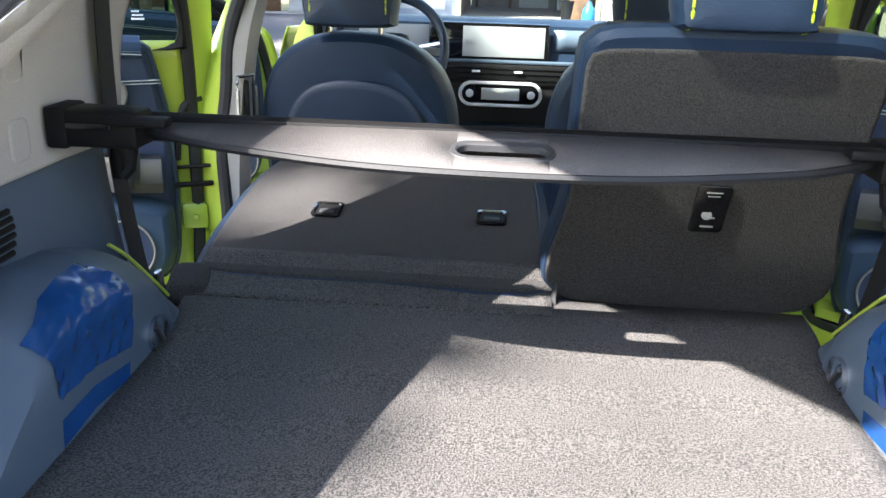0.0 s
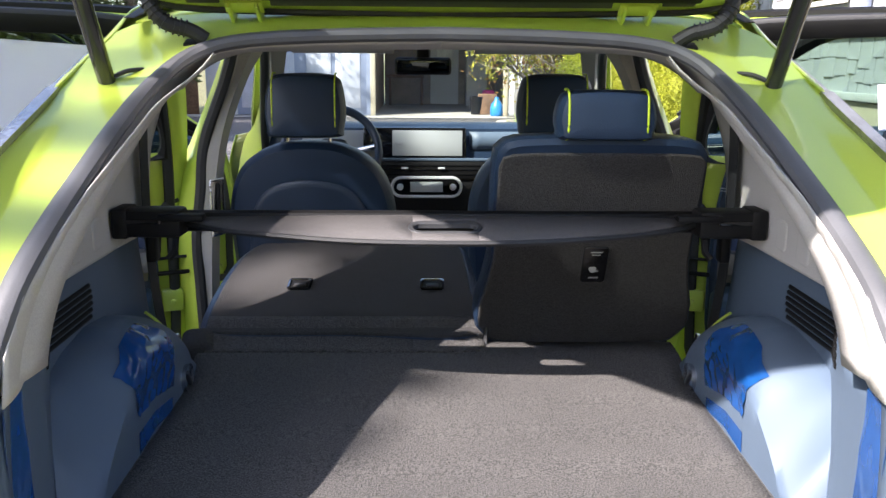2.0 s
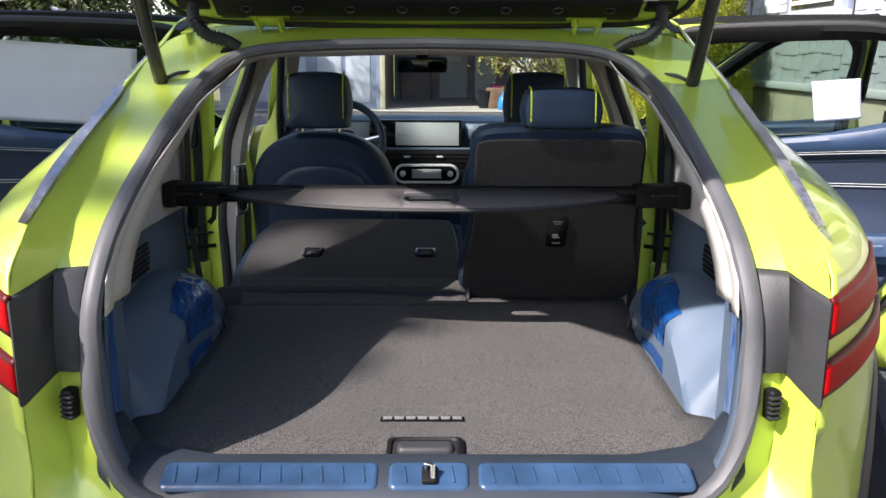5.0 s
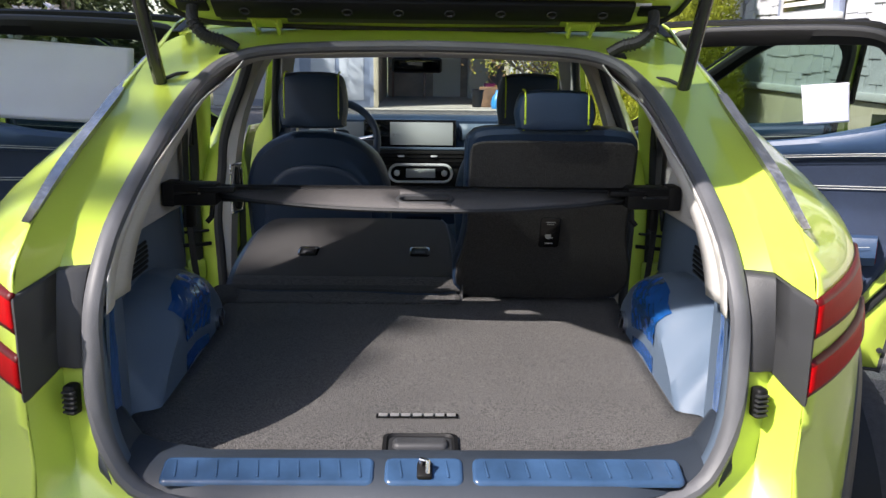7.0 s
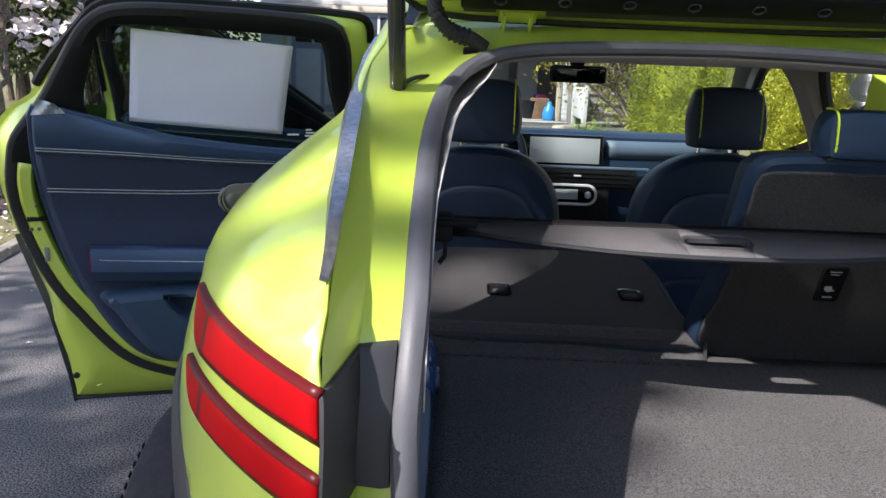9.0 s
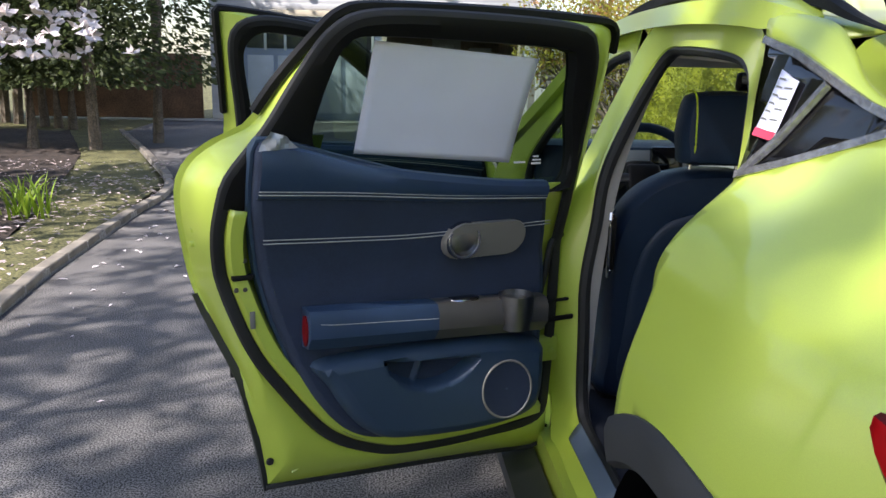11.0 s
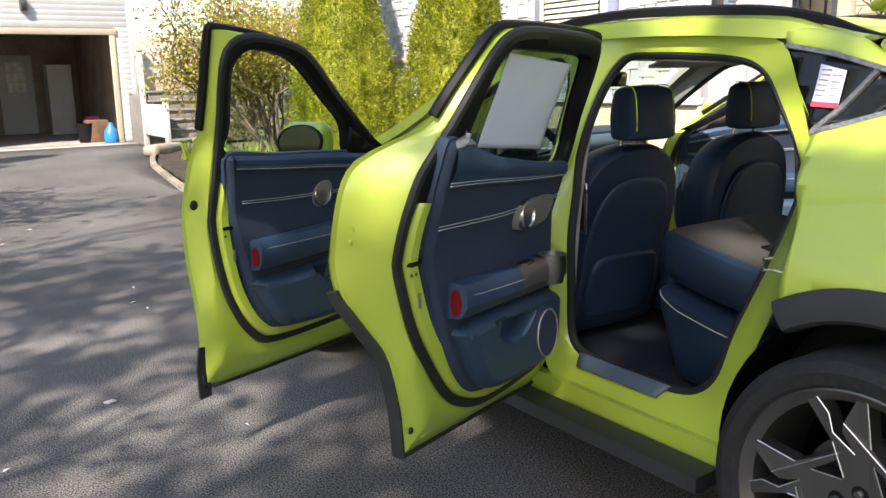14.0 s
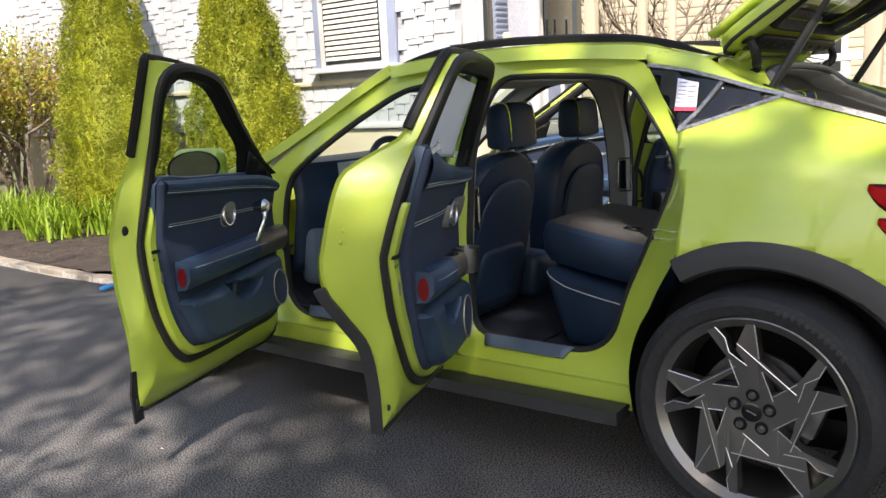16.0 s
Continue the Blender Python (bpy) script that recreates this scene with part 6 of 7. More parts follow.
stick = part("window_sticker", sheet([(1.170, 1.372), (1.088, 1.352), (1.085, 1.252), (1.165, 1.256)], lambda y, z: stuck(y, z, .004), .03), "paper", car, "printed white window sticker", thick=.001)
part("sticker_band", sheet([(1.165, 1.256), (1.085, 1.252), (1.085, 1.266), (1.166, 1.270)], lambda y, z: stuck(y, z, .0055), .03), "pink", stick, "pink band")
for k in range(6):
    part("sticker_bar", sheet([(1.162, 1.285 + .014 * k), (1.130, 1.283 + .014 * k), (1.130, 1.286 + .014 * k), (1.162, 1.288 + .014 * k)], lambda y, z: stuck(y, z, .0055), .03), "letter", stick)
for k in range(4):
    part("sticker_bar", sheet([(1.122, 1.285 + .018 * k), (1.096, 1.284 + .018 * k), (1.096, 1.287 + .018 * k), (1.122, 1.288 + .018 * k)], lambda y, z: stuck(y, z, .0055), .03), "letter", stick)
part("door_striker", tube([(-.785, 1.150, .850), (-.805, 1.165, .850), (-.805, 1.165, .880), (-.785, 1.150, .880)], .005, 6), "chrome", car, "chrome door striker")
part("belt_bezel", rbox((.03, .03, .05), (-.655, 1.165, 1.11), .01), "chrome", car)


# ---- ground, drive, kerbs ----
rng = np.random.default_rng(7)
ground = tagged(link("ground", sheet([(-400, -400), (400, -400), (400, 400), (-400, 400)], lambda x, y: (x, y, -.05), 50), "lawn"), "rough spring lawn reaching to the horizon", "ground", kind="structure")
drive_poly = [(-3.25, -30), (3.1, -30), (3.1, 5.45), (.6, 5.75), (.16, 6.1), (.10, 7.0), (.14, 8.3), (.34, 10.1), (.95, 14.0), (1.7, 16.6), (2.3, 19.4), (-6.4, 19.4), (-6.2, 16), (-4.6, 12), (-3.55, 9), (-3.46, 7), (-3.40, 5.2), (-3.28, 3.6), (-3.25, 1.0)]
drive = tagged(link("drive", sheet(drive_poly, lambda x, y: (x, y, .0), 1.5), "asphalt", thick=.04, offset=-1), "dark weathered asphalt drive with dappled shade", "driveway", kind="structure")
apron = tagged(link("apron", sheet([(-6.4, 19.4), (2.3, 19.4), (2.3, 20.05), (-6.4, 20.05)], lambda x, y: (x, y, .012), 1), "concrete", thick=.05, offset=-1), "pale concrete strip before the garage doors", "pavement", kind="structure")


def bed(poly, name, label, h=.05, mat="soil"):
    return tagged(link(name, sheet(poly, lambda x, y: (x, y, h * .4 + .05 * noise.noise(Vector((x * 1.7, y * 1.7, 3))) + .02 * noise.noise(Vector((x * 9, y * 9, 1)))), .12), mat), label, "planting bed", kind="structure")


bed([(.30, 6.1), (.24, 7.0), (.28, 8.3), (.48, 10.1), (1.09, 14.0), (1.84, 16.6), (3.3, 17.0), (3.3, 5.55), (.7, 5.9)], "bed_house", "dark mulch bed along the house", .10)
bed([(-3.9, 4.9), (-4.3, 7.2), (-4.9, 9.5), (-5.6, 12), (-7.2, 16), (-14, 16), (-14, 5.2), (-6.5, 5.0)], "bed_magnolia", "dark mulch bed strewn with fallen petals", .06)
strip = tagged(link("verge", sheet([(-3.36, 1.0), (-3.40, 3.6), (-3.55, 5.2), (-3.6, 7), (-3.7, 9), (-4.75, 12), (-6.3, 16), (-7.2, 16), (-5.6, 12), (-4.9, 9.5), (-4.3, 7.2), (-3.9, 4.9), (-6.5, 5.0), (-14, 5.2), (-14, -6), (-3.4, -6)], lambda x, y: (x, y, .02 + .015 * noise.noise(Vector((x * 3, y * 3, 0)))), .3), "lawn"), "thin patchy grass verge", "grass", kind="structure")


def kerb(path, name, label, w=.09, piece=.42):
    """A kerb with its stones as pieces."""
    pts = resample(spline(path, 8), 400)
    holder = tagged(link(name, sweep(resample(pts, 60), [(-w / 2, -.05), (w / 2, -.05), (w / 2, .02), (-w / 2, .02)]), "concrete"), label, "kerb", kind="structure")
    me = None
    total = sum(np.linalg.norm(b - a) for a, b in zip(pts, pts[1:]))
    n = int(total / piece)
    marks = resample(pts, n + 1)
    for a, b in zip(marks, marks[1:]):
        if me is None:
            bm = rbox((piece * .97, w * 1.02, .06), (0, 0, .004), .012)
            me = bpy.data.meshes.new("kerb_stone")
            bm.to_mesh(me)
            bm.free()
            me.materials.append(M["stone"])
        ob = new("kerb_stone", me)
        d = b - a
        ob.matrix_world = pose(*((a + b) / 2), rng.normal(0, .8), rng.normal(0, .8), math.degrees(math.atan2(d[1], d[0])) + rng.normal(0, .6))
        ob.parent = holder
    return holder


kerb([(3.1, 5.50, .02), (.62, 5.82, .02), (.22, 6.15, .02), (.17, 7.0, .02), (.21, 8.3, .02), (.41, 10.1, .02), (1.02, 14.0, .02), (1.77, 16.6, .02)], "kerb_house", "weathered granite kerb beside the bed")
kerb([(-3.31, -5, .02), (-3.31, 1.0, .02), (-3.34, 3.6, .02), (-3.47, 5.2, .02), (-3.53, 7, .02), (-3.62, 9, .02), (-4.67, 12, .02), (-6.25, 16, .02)], "kerb_lawn", "weathered granite kerb beside the verge")
tagged(link("blue_tape", rbox((.16, .05, .03), (.02, 6.02, .03), .01, (0, 0, 15)), "tarp"), "blue plastic scrap at the kerb", "litter")

# fallen petals and crumbs on drive and bed
def scatter(name, label, n, area, size, mat, z=.004, category="petals"):
    verts, faces = [], []
    for _ in range(n):
        x, y = area()
        a, s = rng.uniform(0, 6.3), rng.uniform(*size)
        c, d = math.cos(a), math.sin(a)
        k = len(verts)
        lift = rng.uniform(.002, .012)
        for u, v, h in ((-s, 0, 0), (0, -s * .45, lift), (s, 0, 0), (0, s * .45, lift)):
            verts.append((x + u * c - v * d, y + u * d + v * c, z + h))
        faces.append((k, k + 1, k + 2, k + 3))
    me = bpy.data.meshes.new(name)
    me.from_pydata(verts, [], faces)
    me.materials.append(M[mat])
    return tagged(new(name, me), label, category, kind="stuff")


scatter("fallen_petals", "white magnolia petals fallen on mulch", 900, lambda: (rng.uniform(-9, -3.95), rng.uniform(5.3, 11)), (.025, .05), "oldpetal", .06)
scatter("drive_petals", "scattered petals on the drive", 70, lambda: (-3.3 + abs(rng.normal(0, .55)), rng.uniform(4, 12)), (.02, .04), "petal", .003)
scatter("drive_petals", "few pale petals on the asphalt", 14, lambda: (rng.uniform(-3.2, -1), rng.uniform(2.5, 9)), (.012, .025), "petal", .003)
tagged(link("pink_petal", rbox((.05, .03, .008), (-1.967, 3.508, .006), .003, (0, 5, 30)), "petal"), "single pink petal on the asphalt", "petal")


# ---- plants ----
def leaf_mesh(name, pts, size, mat, dirs=None, shape=.5, fold=.25):
    """Many small folded leaves at the given points, as one mesh."""
    n = len(pts)
    pts = np.asarray(pts)
    d = rng.normal(size=(n, 3)) if dirs is None else np.asarray(dirs) + rng.normal(0, .35, (n, 3))
    d /= np.linalg.norm(d, axis=1)[:, None]
    s = np.cross(d, rng.normal(size=(n, 3)))
    s /= np.linalg.norm(s, axis=1)[:, None]
    u = np.cross(s, d)
    L = rng.uniform(*size, (n, 1))
    v = np.stack([pts, pts + d * L * .5 + s * L * shape * .5 + u * L * fold * .3, pts + d * L, pts + d * L * .5 - s * L * shape * .5 + u * L * fold * .3], 1).reshape(-1, 3)
    me = bpy.data.meshes.new(name)
    me.vertices.add(len(v))
    me.vertices.foreach_set("co", v.ravel())
    idx = np.arange(4 * n)
    me.loops.add(4 * n)
    me.loops.foreach_set("vertex_index", idx)
    me.polygons.add(n)
    me.polygons.foreach_set("loop_start", np.arange(0, 4 * n, 4))
    me.polygons.foreach_set("loop_total", np.full(n, 4))
    me.update(calc_edges=True)
    me.materials.append(M[mat])
    return me


def crown_part(parent, name, pts, size, mat, label="", **kw):
    ob = new(name, leaf_mesh(name, pts, size, mat, **kw))
    ob.parent = parent
    ob.matrix_parent_inverse = parent.matrix_world.inverted()
    if label:
        ob["label"] = label
    return ob


def branches(sink, start, way, length, r, depth, tips, spread=.55, up=.15):
    """A limb that tapers, bends and forks; sink gives the mesh for each depth."""
    bm = sink(depth)
    p, d = Vector(start), Vector(way).normalized()
    path = [p.copy()]
    for _ in range(4):
        d = (d + Vector(rng.normal(0, .16, 3)) + Vector((0, 0, up * .3))).normalized()
        p = p + d * length / 4
        path.append(p.copy())
    n = 7 if r > .03 else 5
    rings = []
    for i, q in enumerate(path):
        t = (path[min(i + 1, 4)] - path[max(i - 1, 0)]).normalized()
        s = t.cross(Vector((.3, .8, .5))).normalized()
        w = s.cross(t)
        rr = r * (1 - .42 * i / 4)
        rings.append([q + (s * math.cos(6.2832 * k / n) + w * math.sin(6.2832 * k / n)) * rr for k in range(n)])
    loft(rings, True, bm=bm)
    if depth <= 1:
        tips.extend(path[1:])
    if depth == 0:
        return
    for _ in range(3 if depth > 1 else 4):
        q = path[rng.integers(2, 5)]
        side_way = Vector(rng.normal(0, 1, 3))
        branches(sink, q, d * (1 - spread) + side_way.normalized() * spread + Vector((0, 0, up)), length * rng.uniform(.55, .8), r * .55, depth - 1, tips, spread, up)


def wood(ob, depth):
    """Trunk and limbs as parts of their own, the fine twigs joined."""
    made, twigs = [], bmesh.new()

    def sink(d):
        if d < depth - 1:
            return twigs
        made.append(("trunk" if d == depth else "limb", bmesh.new()))
        return made[-1][1]

    def finish():
        for name, bm in made:
            part(name, bm, "bark", ob)
        part("twig", twigs, "bark", ob)["kind"] = "stuff"
    return sink, finish


def tree(name, at, label, trunks, height, r, depth, leaf, leaves, size, spread=.5, up=.2, scatter_r=.25, category="tree", shape=.5):
    ob = thing(name, label, category, at)
    sink, finish = wood(ob, depth)
    tips = []
    for k in range(trunks):
        a = 6.2832 * k / max(trunks, 1) + .5
        lean = Vector((math.cos(a), math.sin(a), 2.2 if trunks > 1 else 9))
        branches(sink, (.12 * math.cos(a) * (trunks > 1), .12 * math.sin(a) * (trunks > 1), -.05), lean, height * .42, r, depth, tips, spread, up)
    finish()
    tips = np.array([tuple(t) for t in tips]) + np.array(at)
    for mat, count in leaves:
        pick = tips[rng.integers(0, len(tips), count)] + rng.normal(0, scatter_r, (count, 3))
        pick = pick[pick[:, 2] > .35]
        crown_part(ob, "crown", pick, size, mat, shape=shape)
    return ob


def spruce(name, at, h, r, label, seed_):
    """A dense conical shrub of short needle tufts."""
    ob = thing(name, label, "shrub", at)
    bm = bmesh.new()
    tube([(0, 0, 0), (0, 0, h * .5), (0, 0, h * .96)], .06, 8, bm=bm)
    part("trunk", bm, "bark", ob)
    n = 120000
    t = rng.uniform(0, 1, n) ** 1.35
    a = rng.uniform(0, 6.2832, n)
    prof = np.interp(t, (0, .06, .15, .35, .6, .85, 1), (.70, .95, 1.0, .90, .62, .26, .02))
    lump = np.array([noise.noise(Vector((math.cos(x) * 2.6 + seed_, math.sin(x) * 2.6, y * h * 2.2))) for x, y in zip(a[::1], t[::1])])
    fine = np.array([noise.noise(Vector((math.cos(x) * 8 + seed_, math.sin(x) * 8, y * h * 7))) for x, y in zip(a, t)])
    rad = r * prof * (1 + .20 * lump + .26 * fine) * (1 - .16 * rng.uniform(0, 1, n) ** 2)
    pts = np.stack([rad * np.cos(a), rad * np.sin(a), .08 + t * h], 1) + np.array(at)
    dirs = np.stack([np.cos(a), np.sin(a), np.full(n, .15)], 1) + rng.normal(0, .5, (n, 3))
    crown_part(ob, "crown", pts, (.014, .036), "conifer", "dense yellow-green needles", dirs=dirs, shape=.5)
    core = bmesh.new()
    rings = [[np.array((.80 * r * float(np.interp(k / 20, (0, .06, .15, .35, .6, .85, 1), (.70, .95, 1.0, .90, .62, .26, .02))) * math.cos(b), .80 * r * float(np.interp(k / 20, (0, .06, .15, .35, .6, .85, 1), (.70, .95, 1.0, .90, .62, .26, .02))) * math.sin(b), .1 + k / 20 * h * .96)) for b in np.linspace(0, 6.2832, 17)[:-1]] for k in range(21)]
    loft(rings, True, bm=core)
    part("inner_growth", core, "conifer", ob)
    return ob


spruce("dwarf_spruce", (2.22, 9.35, 0), 3.95, .66, "tall dense yellow-green conical spruce", 1)
spruce("dwarf_spruce", (2.40, 7.15, 0), 3.45, .59, "dense yellow-green conical spruce beside the house wall", 4)

tree("flowering_shrub", (2.55, 12.4, 0), "loose shrub with yellow-green and reddish young leaves", 6, 3.0, .045, 3, None, (("leaf", 11000), ("redleaf", 3500)), (.04, .085), .55, .25, .16, "shrub")
tree("flowering_shrub", (3.5, 14.6, 0), "loose leafy shrub by the steps", 5, 3.6, .045, 3, None, (("leaf", 9000), ("redleaf", 700)), (.05, .10), .55, .25, .18, "shrub")


def clump(name, at, n, length, mat, label, spread=.35):
    """Arching strap leaves from one crown."""
    ob = thing(name, label, "plant", at, group="daylily clumps")
    bm = bmesh.new()
    for _ in range(n):
        a, L = rng.uniform(0, 6.2832), rng.uniform(.6, 1) * length
        o = rng.normal(0, spread * .4, 2)
        out = rng.uniform(.25, .75)
        w = rng.uniform(.008, .014)
        left, right = [], []
        for k in range(6):
            t = k / 5
            rr, zz = out * L * t ** 1.4, L * (t * 1.0 - .45 * out * t ** 2.6)
            c, d = math.cos(a), math.sin(a)
            ww = w * (1 - t ** 2) + .001
            left.append((o[0] + rr * c - ww * d, o[1] + rr * d + ww * c, zz))
            right.append((o[0] + rr * c + ww * d, o[1] + rr * d - ww * c, zz))
        va, vb = [bm.verts.new(p) for p in left], [bm.verts.new(p) for p in right]
        for i in range(5):
            bm.faces.new((va[i], va[i + 1], vb[i + 1], vb[i]))
    part("leaves", bm, mat, ob)
    return ob


for x, y, k, L in ((1.15, 9.0, 120, .55), (1.45, 9.7, 140, .6), (1.30, 10.5, 120, .6), (1.65, 8.6, 130, .6), (1.9, 10.4, 110, .6), (1.65, 11.2, 100, .6), (1.8, 7.9, 110, .55), (1.75, 14.0, 60, .55), (2.5, 8.2, 90, .5), (1.15, 11.6, 45, .4), (2.0, 9.6, 110, .65), (1.8, 13.2, 70, .5)):
    clump("daylily", (x, y, .05), k, L, "grassblade", "arching bright green daylily leaves in the bed")
clump("iris", (-4.35, 7.0, .04), 60, .45, "grassblade", "young green leaves under the magnolia")
clump("iris", (-4.9, 6.6, .04), 40, .4, "grassblade", "young green leaves in the mulch")

# magnolia with open flowers
mag = tree("magnolia", (-5.5, 8.0, 0), "grey-barked magnolia with open white flowers", 4, 4.0, .075, 3, None, (("leaf", 350),), (.05, .09), .55, .2, .15)
mp = []
for k in range(240):
    a, r_, z = rng.uniform(0, 6.2832), rng.uniform(.4, 1.9), rng.uniform(1.3, 3.6)
    mp.append((-5.3 + r_ * math.cos(a), 7.9 + r_ * math.sin(a), z))
fl_pts, fl_dirs = [], []
for p in mp:
    for k in range(7):
        a = 6.2832 * k / 7
        fl_pts.append(p)
        fl_dirs.append((math.cos(a), math.sin(a), .35))
crown_part(mag, "blossom", fl_pts, (.09, .14), "petal", "white star-shaped flowers", dirs=fl_dirs, shape=.62)


def cedar(at, h, r, label):
    """Dark screen conifer with bare lower trunk."""
    ob = thing("screen_conifer", label, "tree", at, group="conifer screen")
    bm = bmesh.new()
    tube([(0, 0, -.05), (rng.normal(0, .05), rng.normal(0, .05), h * .35), (0, 0, h)], .10, 8, bm=bm)
    part("trunk", bm, "bark", ob)
    n = 7000
    t = rng.uniform(0, 1, n)
    a = rng.uniform(0, 6.2832, n)
    rad = r * (1 - .75 * t) * np.sqrt(rng.uniform(.1, 1, n))
    pts = np.stack([rad * np.cos(a), rad * np.sin(a), .95 + t * (h - .95)], 1) + np.array(at)
    dirs = np.stack([np.cos(a), np.sin(a), np.full(n, -.4)], 1)
    crown_part(ob, "crown", pts, (.07, .17), "darkleaf", dirs=dirs, shape=.4)
    return ob


for k in range(16):
    cedar((-4.95 - .75 * k + rng.normal(0, .12), 12.6 + .10 * k + rng.normal(0, .5) + (1.6 if k == 0 else 0), 0), 6 + rng.uniform(-1, 1.5), 1.15, "dark green conifer with bare lower trunk")
for k in range(12):
    cedar((-7.5 - .4 * k, 17 + 1.1 * k * .3, 0), 7, 1.5, "dark green conifer behind the verge")

# shade trees beside and behind the drive, on a sequence of their own
rng.bit_generator.state = {'bit_generator': 'PCG64', 'state': {'state': 221677243532424469636984000321699398543, 'inc': 261136684632268670825940853076396136793}, 'has_uint32': 0, 'uinteger': 1091368868}
# nearer trees stay out of view, added to dapple the car and drive
for x, y, h, count in ((-9.4, -1.2, 9.0, 1500), (-9.4, 3.9, 8.5, 2500), (-8.2, -5.6, 9.0, 500), (-9.0, 8.0, 9.0, 3500), (-10.5, 13.5, 10.0, 3500)):
    tree("shade_tree", (x, y, 0), "broadleaf tree in young spring leaf", 1, h, .20, 4, None, (("leaf", count),), (.09, .18), .5, .25, .35, "tree", shape=.6)


# unseen dense tree added to shade the open doors and the drive
oak = thing("unseen_broad_tree", "unseen broad-crowned tree, added to shade the drive", "tree", (-10.9, -2.6, 0))
oak_sink, oak_finish = wood(oak, 3)
tips = []
branches(oak_sink, (0, 0, -.05), (0, 0, 1), 9.5, .3, 3, tips, .6, .05)
oak_finish()
cloud = []
while len(cloud) < 2400:
    q = rng.uniform(-1, 1, 3)
    if q @ q > 1:
        continue
    p = q * np.array((2.5, 3.2, .75)) + np.array((-5.75, 1.05, 5.3))
    if noise.noise(Vector(p * 1.1)) + .5 * noise.noise(Vector(p * 2.7)) < (.10 if p[0] > -5.4 else -.06):
        cloud.append(p)
# clumps set along sun lines to shade chosen spots on the car
for centre, radii, count in (((-4.25, .15, 5.2), (.75, 1.0, .35), 420), ((-5.75, -1.7, 5.3), (1.25, 1.2, .5), 700), ((-4.1, 1.6, 5.2), (.7, 1.2, .35), 330), ((-4.97, -1.9, 5.3), (.55, 1.15, .3), 520), ((-4.6, -1.75, 5.3), (.42, .6, .25), 300), ((-3.95, -1.05, 5.3), (.4, .38, .2), 150), ((-4.0, -1.75, 5.3), (.25, .3, .15), 26), ((-4.28, -2.56, 5.3), (.19, .19, .1), 70)):
    k = 0
    while k < count:
        q = rng.uniform(-1, 1, 3)
        if q @ q < 1:
            cloud.append(q * np.array(radii) + np.array(centre))
            k += 1
cloud = np.array(cloud) + np.array((-4.84, -3.48, 6.0))
way = np.array(SUN_TO)
# leaves cleared along sun lines to let light onto the folded seat
for gap in ((-.44, 1.47, .80), (-.34, 1.49, .80)):
    off = cloud - np.array(gap)
    cloud = cloud[np.linalg.norm(off - np.outer(off @ way, way), axis=1) > .17]
# random clearings in the crown that put bright spots on the drive
spots = np.random.default_rng(5)
for _ in range(24):
    off = cloud - np.array((spots.uniform(-2.7, -1.4), spots.uniform(2.7, 5.0), 0))
    cloud = cloud[np.linalg.norm(off - np.outer(off @ way, way), axis=1) > .13]
crown_part(oak, "crown", cloud, (.15, .28), "leaf", shape=.6)


# unseen leaf screen behind the drive's mouth, added to hold back low sky
far = np.stack([rng.uniform(-9, 16, 5200), rng.uniform(-17, -13, 5200), rng.uniform(0, 1, 5200) ** .8], 1)
far[:, 2] *= 7.5 + 2.5 * np.sin(far[:, 0] * .9) + 1.2 * np.sin(far[:, 0] * 2.3 + 1)
tagged(new("far_woods", leaf_mesh("far_woods", far, (.35, .75), "leaf", shape=.6)), "unseen leaf screen added to block low sky light", "woods", kind="stuff")


# ---- house ----
HX = 3.2
house = thing("house", "white shingled house on a stone foundation", "house", (HX, 7, 0))


def hpart(name, bm, mat, parent=None, label="", **kw):
    bm.transform(Matrix.Translation((-HX, -7, 0)))
    return part(name, bm, mat, parent or house, label, **kw)


wall = hpart("wall", rbox((.25, 8.8, 5.2), (HX + .14, 9.1, 3.65), .0), "backing", None, "white shingled wall")
hpart("foundation", rbox((.32, 8.9, 1.12), (HX + .13, 9.1, .5), .01), "cream", None, "cream rubble stone foundation")
hpart("water_table", rbox((.10, 8.9, .06), (HX - .02, 9.1, 1.10), .01), "whitepaint")
hpart("belt_board", rbox((.07, 8.9, .05), (HX - .02, 9.1, 1.565), .01), "cream", None, "cream belt moulding")
hpart("corner_board", rbox((.05, .16, 5.0), (HX - .01, 4.74, 3.6), .01), "whitepaint")
# white wall in a darker panel colour that stands in for shade
hpart("side_wall", rbox((1.0, .25, 6.2), (HX + .65, 4.80, 3.1), .0), "palepanel", None, "white side wall by the porch, darkened for shade")
hpart("side_wall", rbox((.25, 8.6, 6.2), (HX + 1.28, 9.1, 3.1), .0), "whitepaint")
sw_ = hpart("window", rbox((.20, .06, 1.5), (HX + .11, 4.655, 2.35), .006), "whitepaint", None, "narrow side window with a grey shutter")
hpart("pane", rbox((.14, .02, 1.38), (HX + .11, 4.62, 2.35), .002), "winglass", sw_, "dark reflecting pane")
sh_ = hpart("shutter", rbox((.26, .03, 1.5), (HX + .36, 4.655, 2.35), .004), "bluepaint", sw_, "blue-grey louvred shutter")
for k in range(26):
    hpart("louvre", rbox((.20, .012, .036), (HX + .36, 4.634, 1.68 + .053 * k), .002, (25, 0, 0)), "bluepaint", sh_)
hpart("side_wall", rbox((9, .25, 6.2), (HX + 4.5, 13.4, 3.1), .0), "whitepaint")
hpart("roof", sheet([(HX - .5, 4.2), (HX + 5, 4.2), (HX + 5, 14), (HX - .5, 14)], lambda x, y: (x, y, 6.0 + (x - HX) * .5), 1), "roofing", None, "grey shingle roof", thick=.12)
hpart("eave", rbox((.5, 9.8, .16), (HX - .3, 9.1, 5.9), .01), "whitepaint")


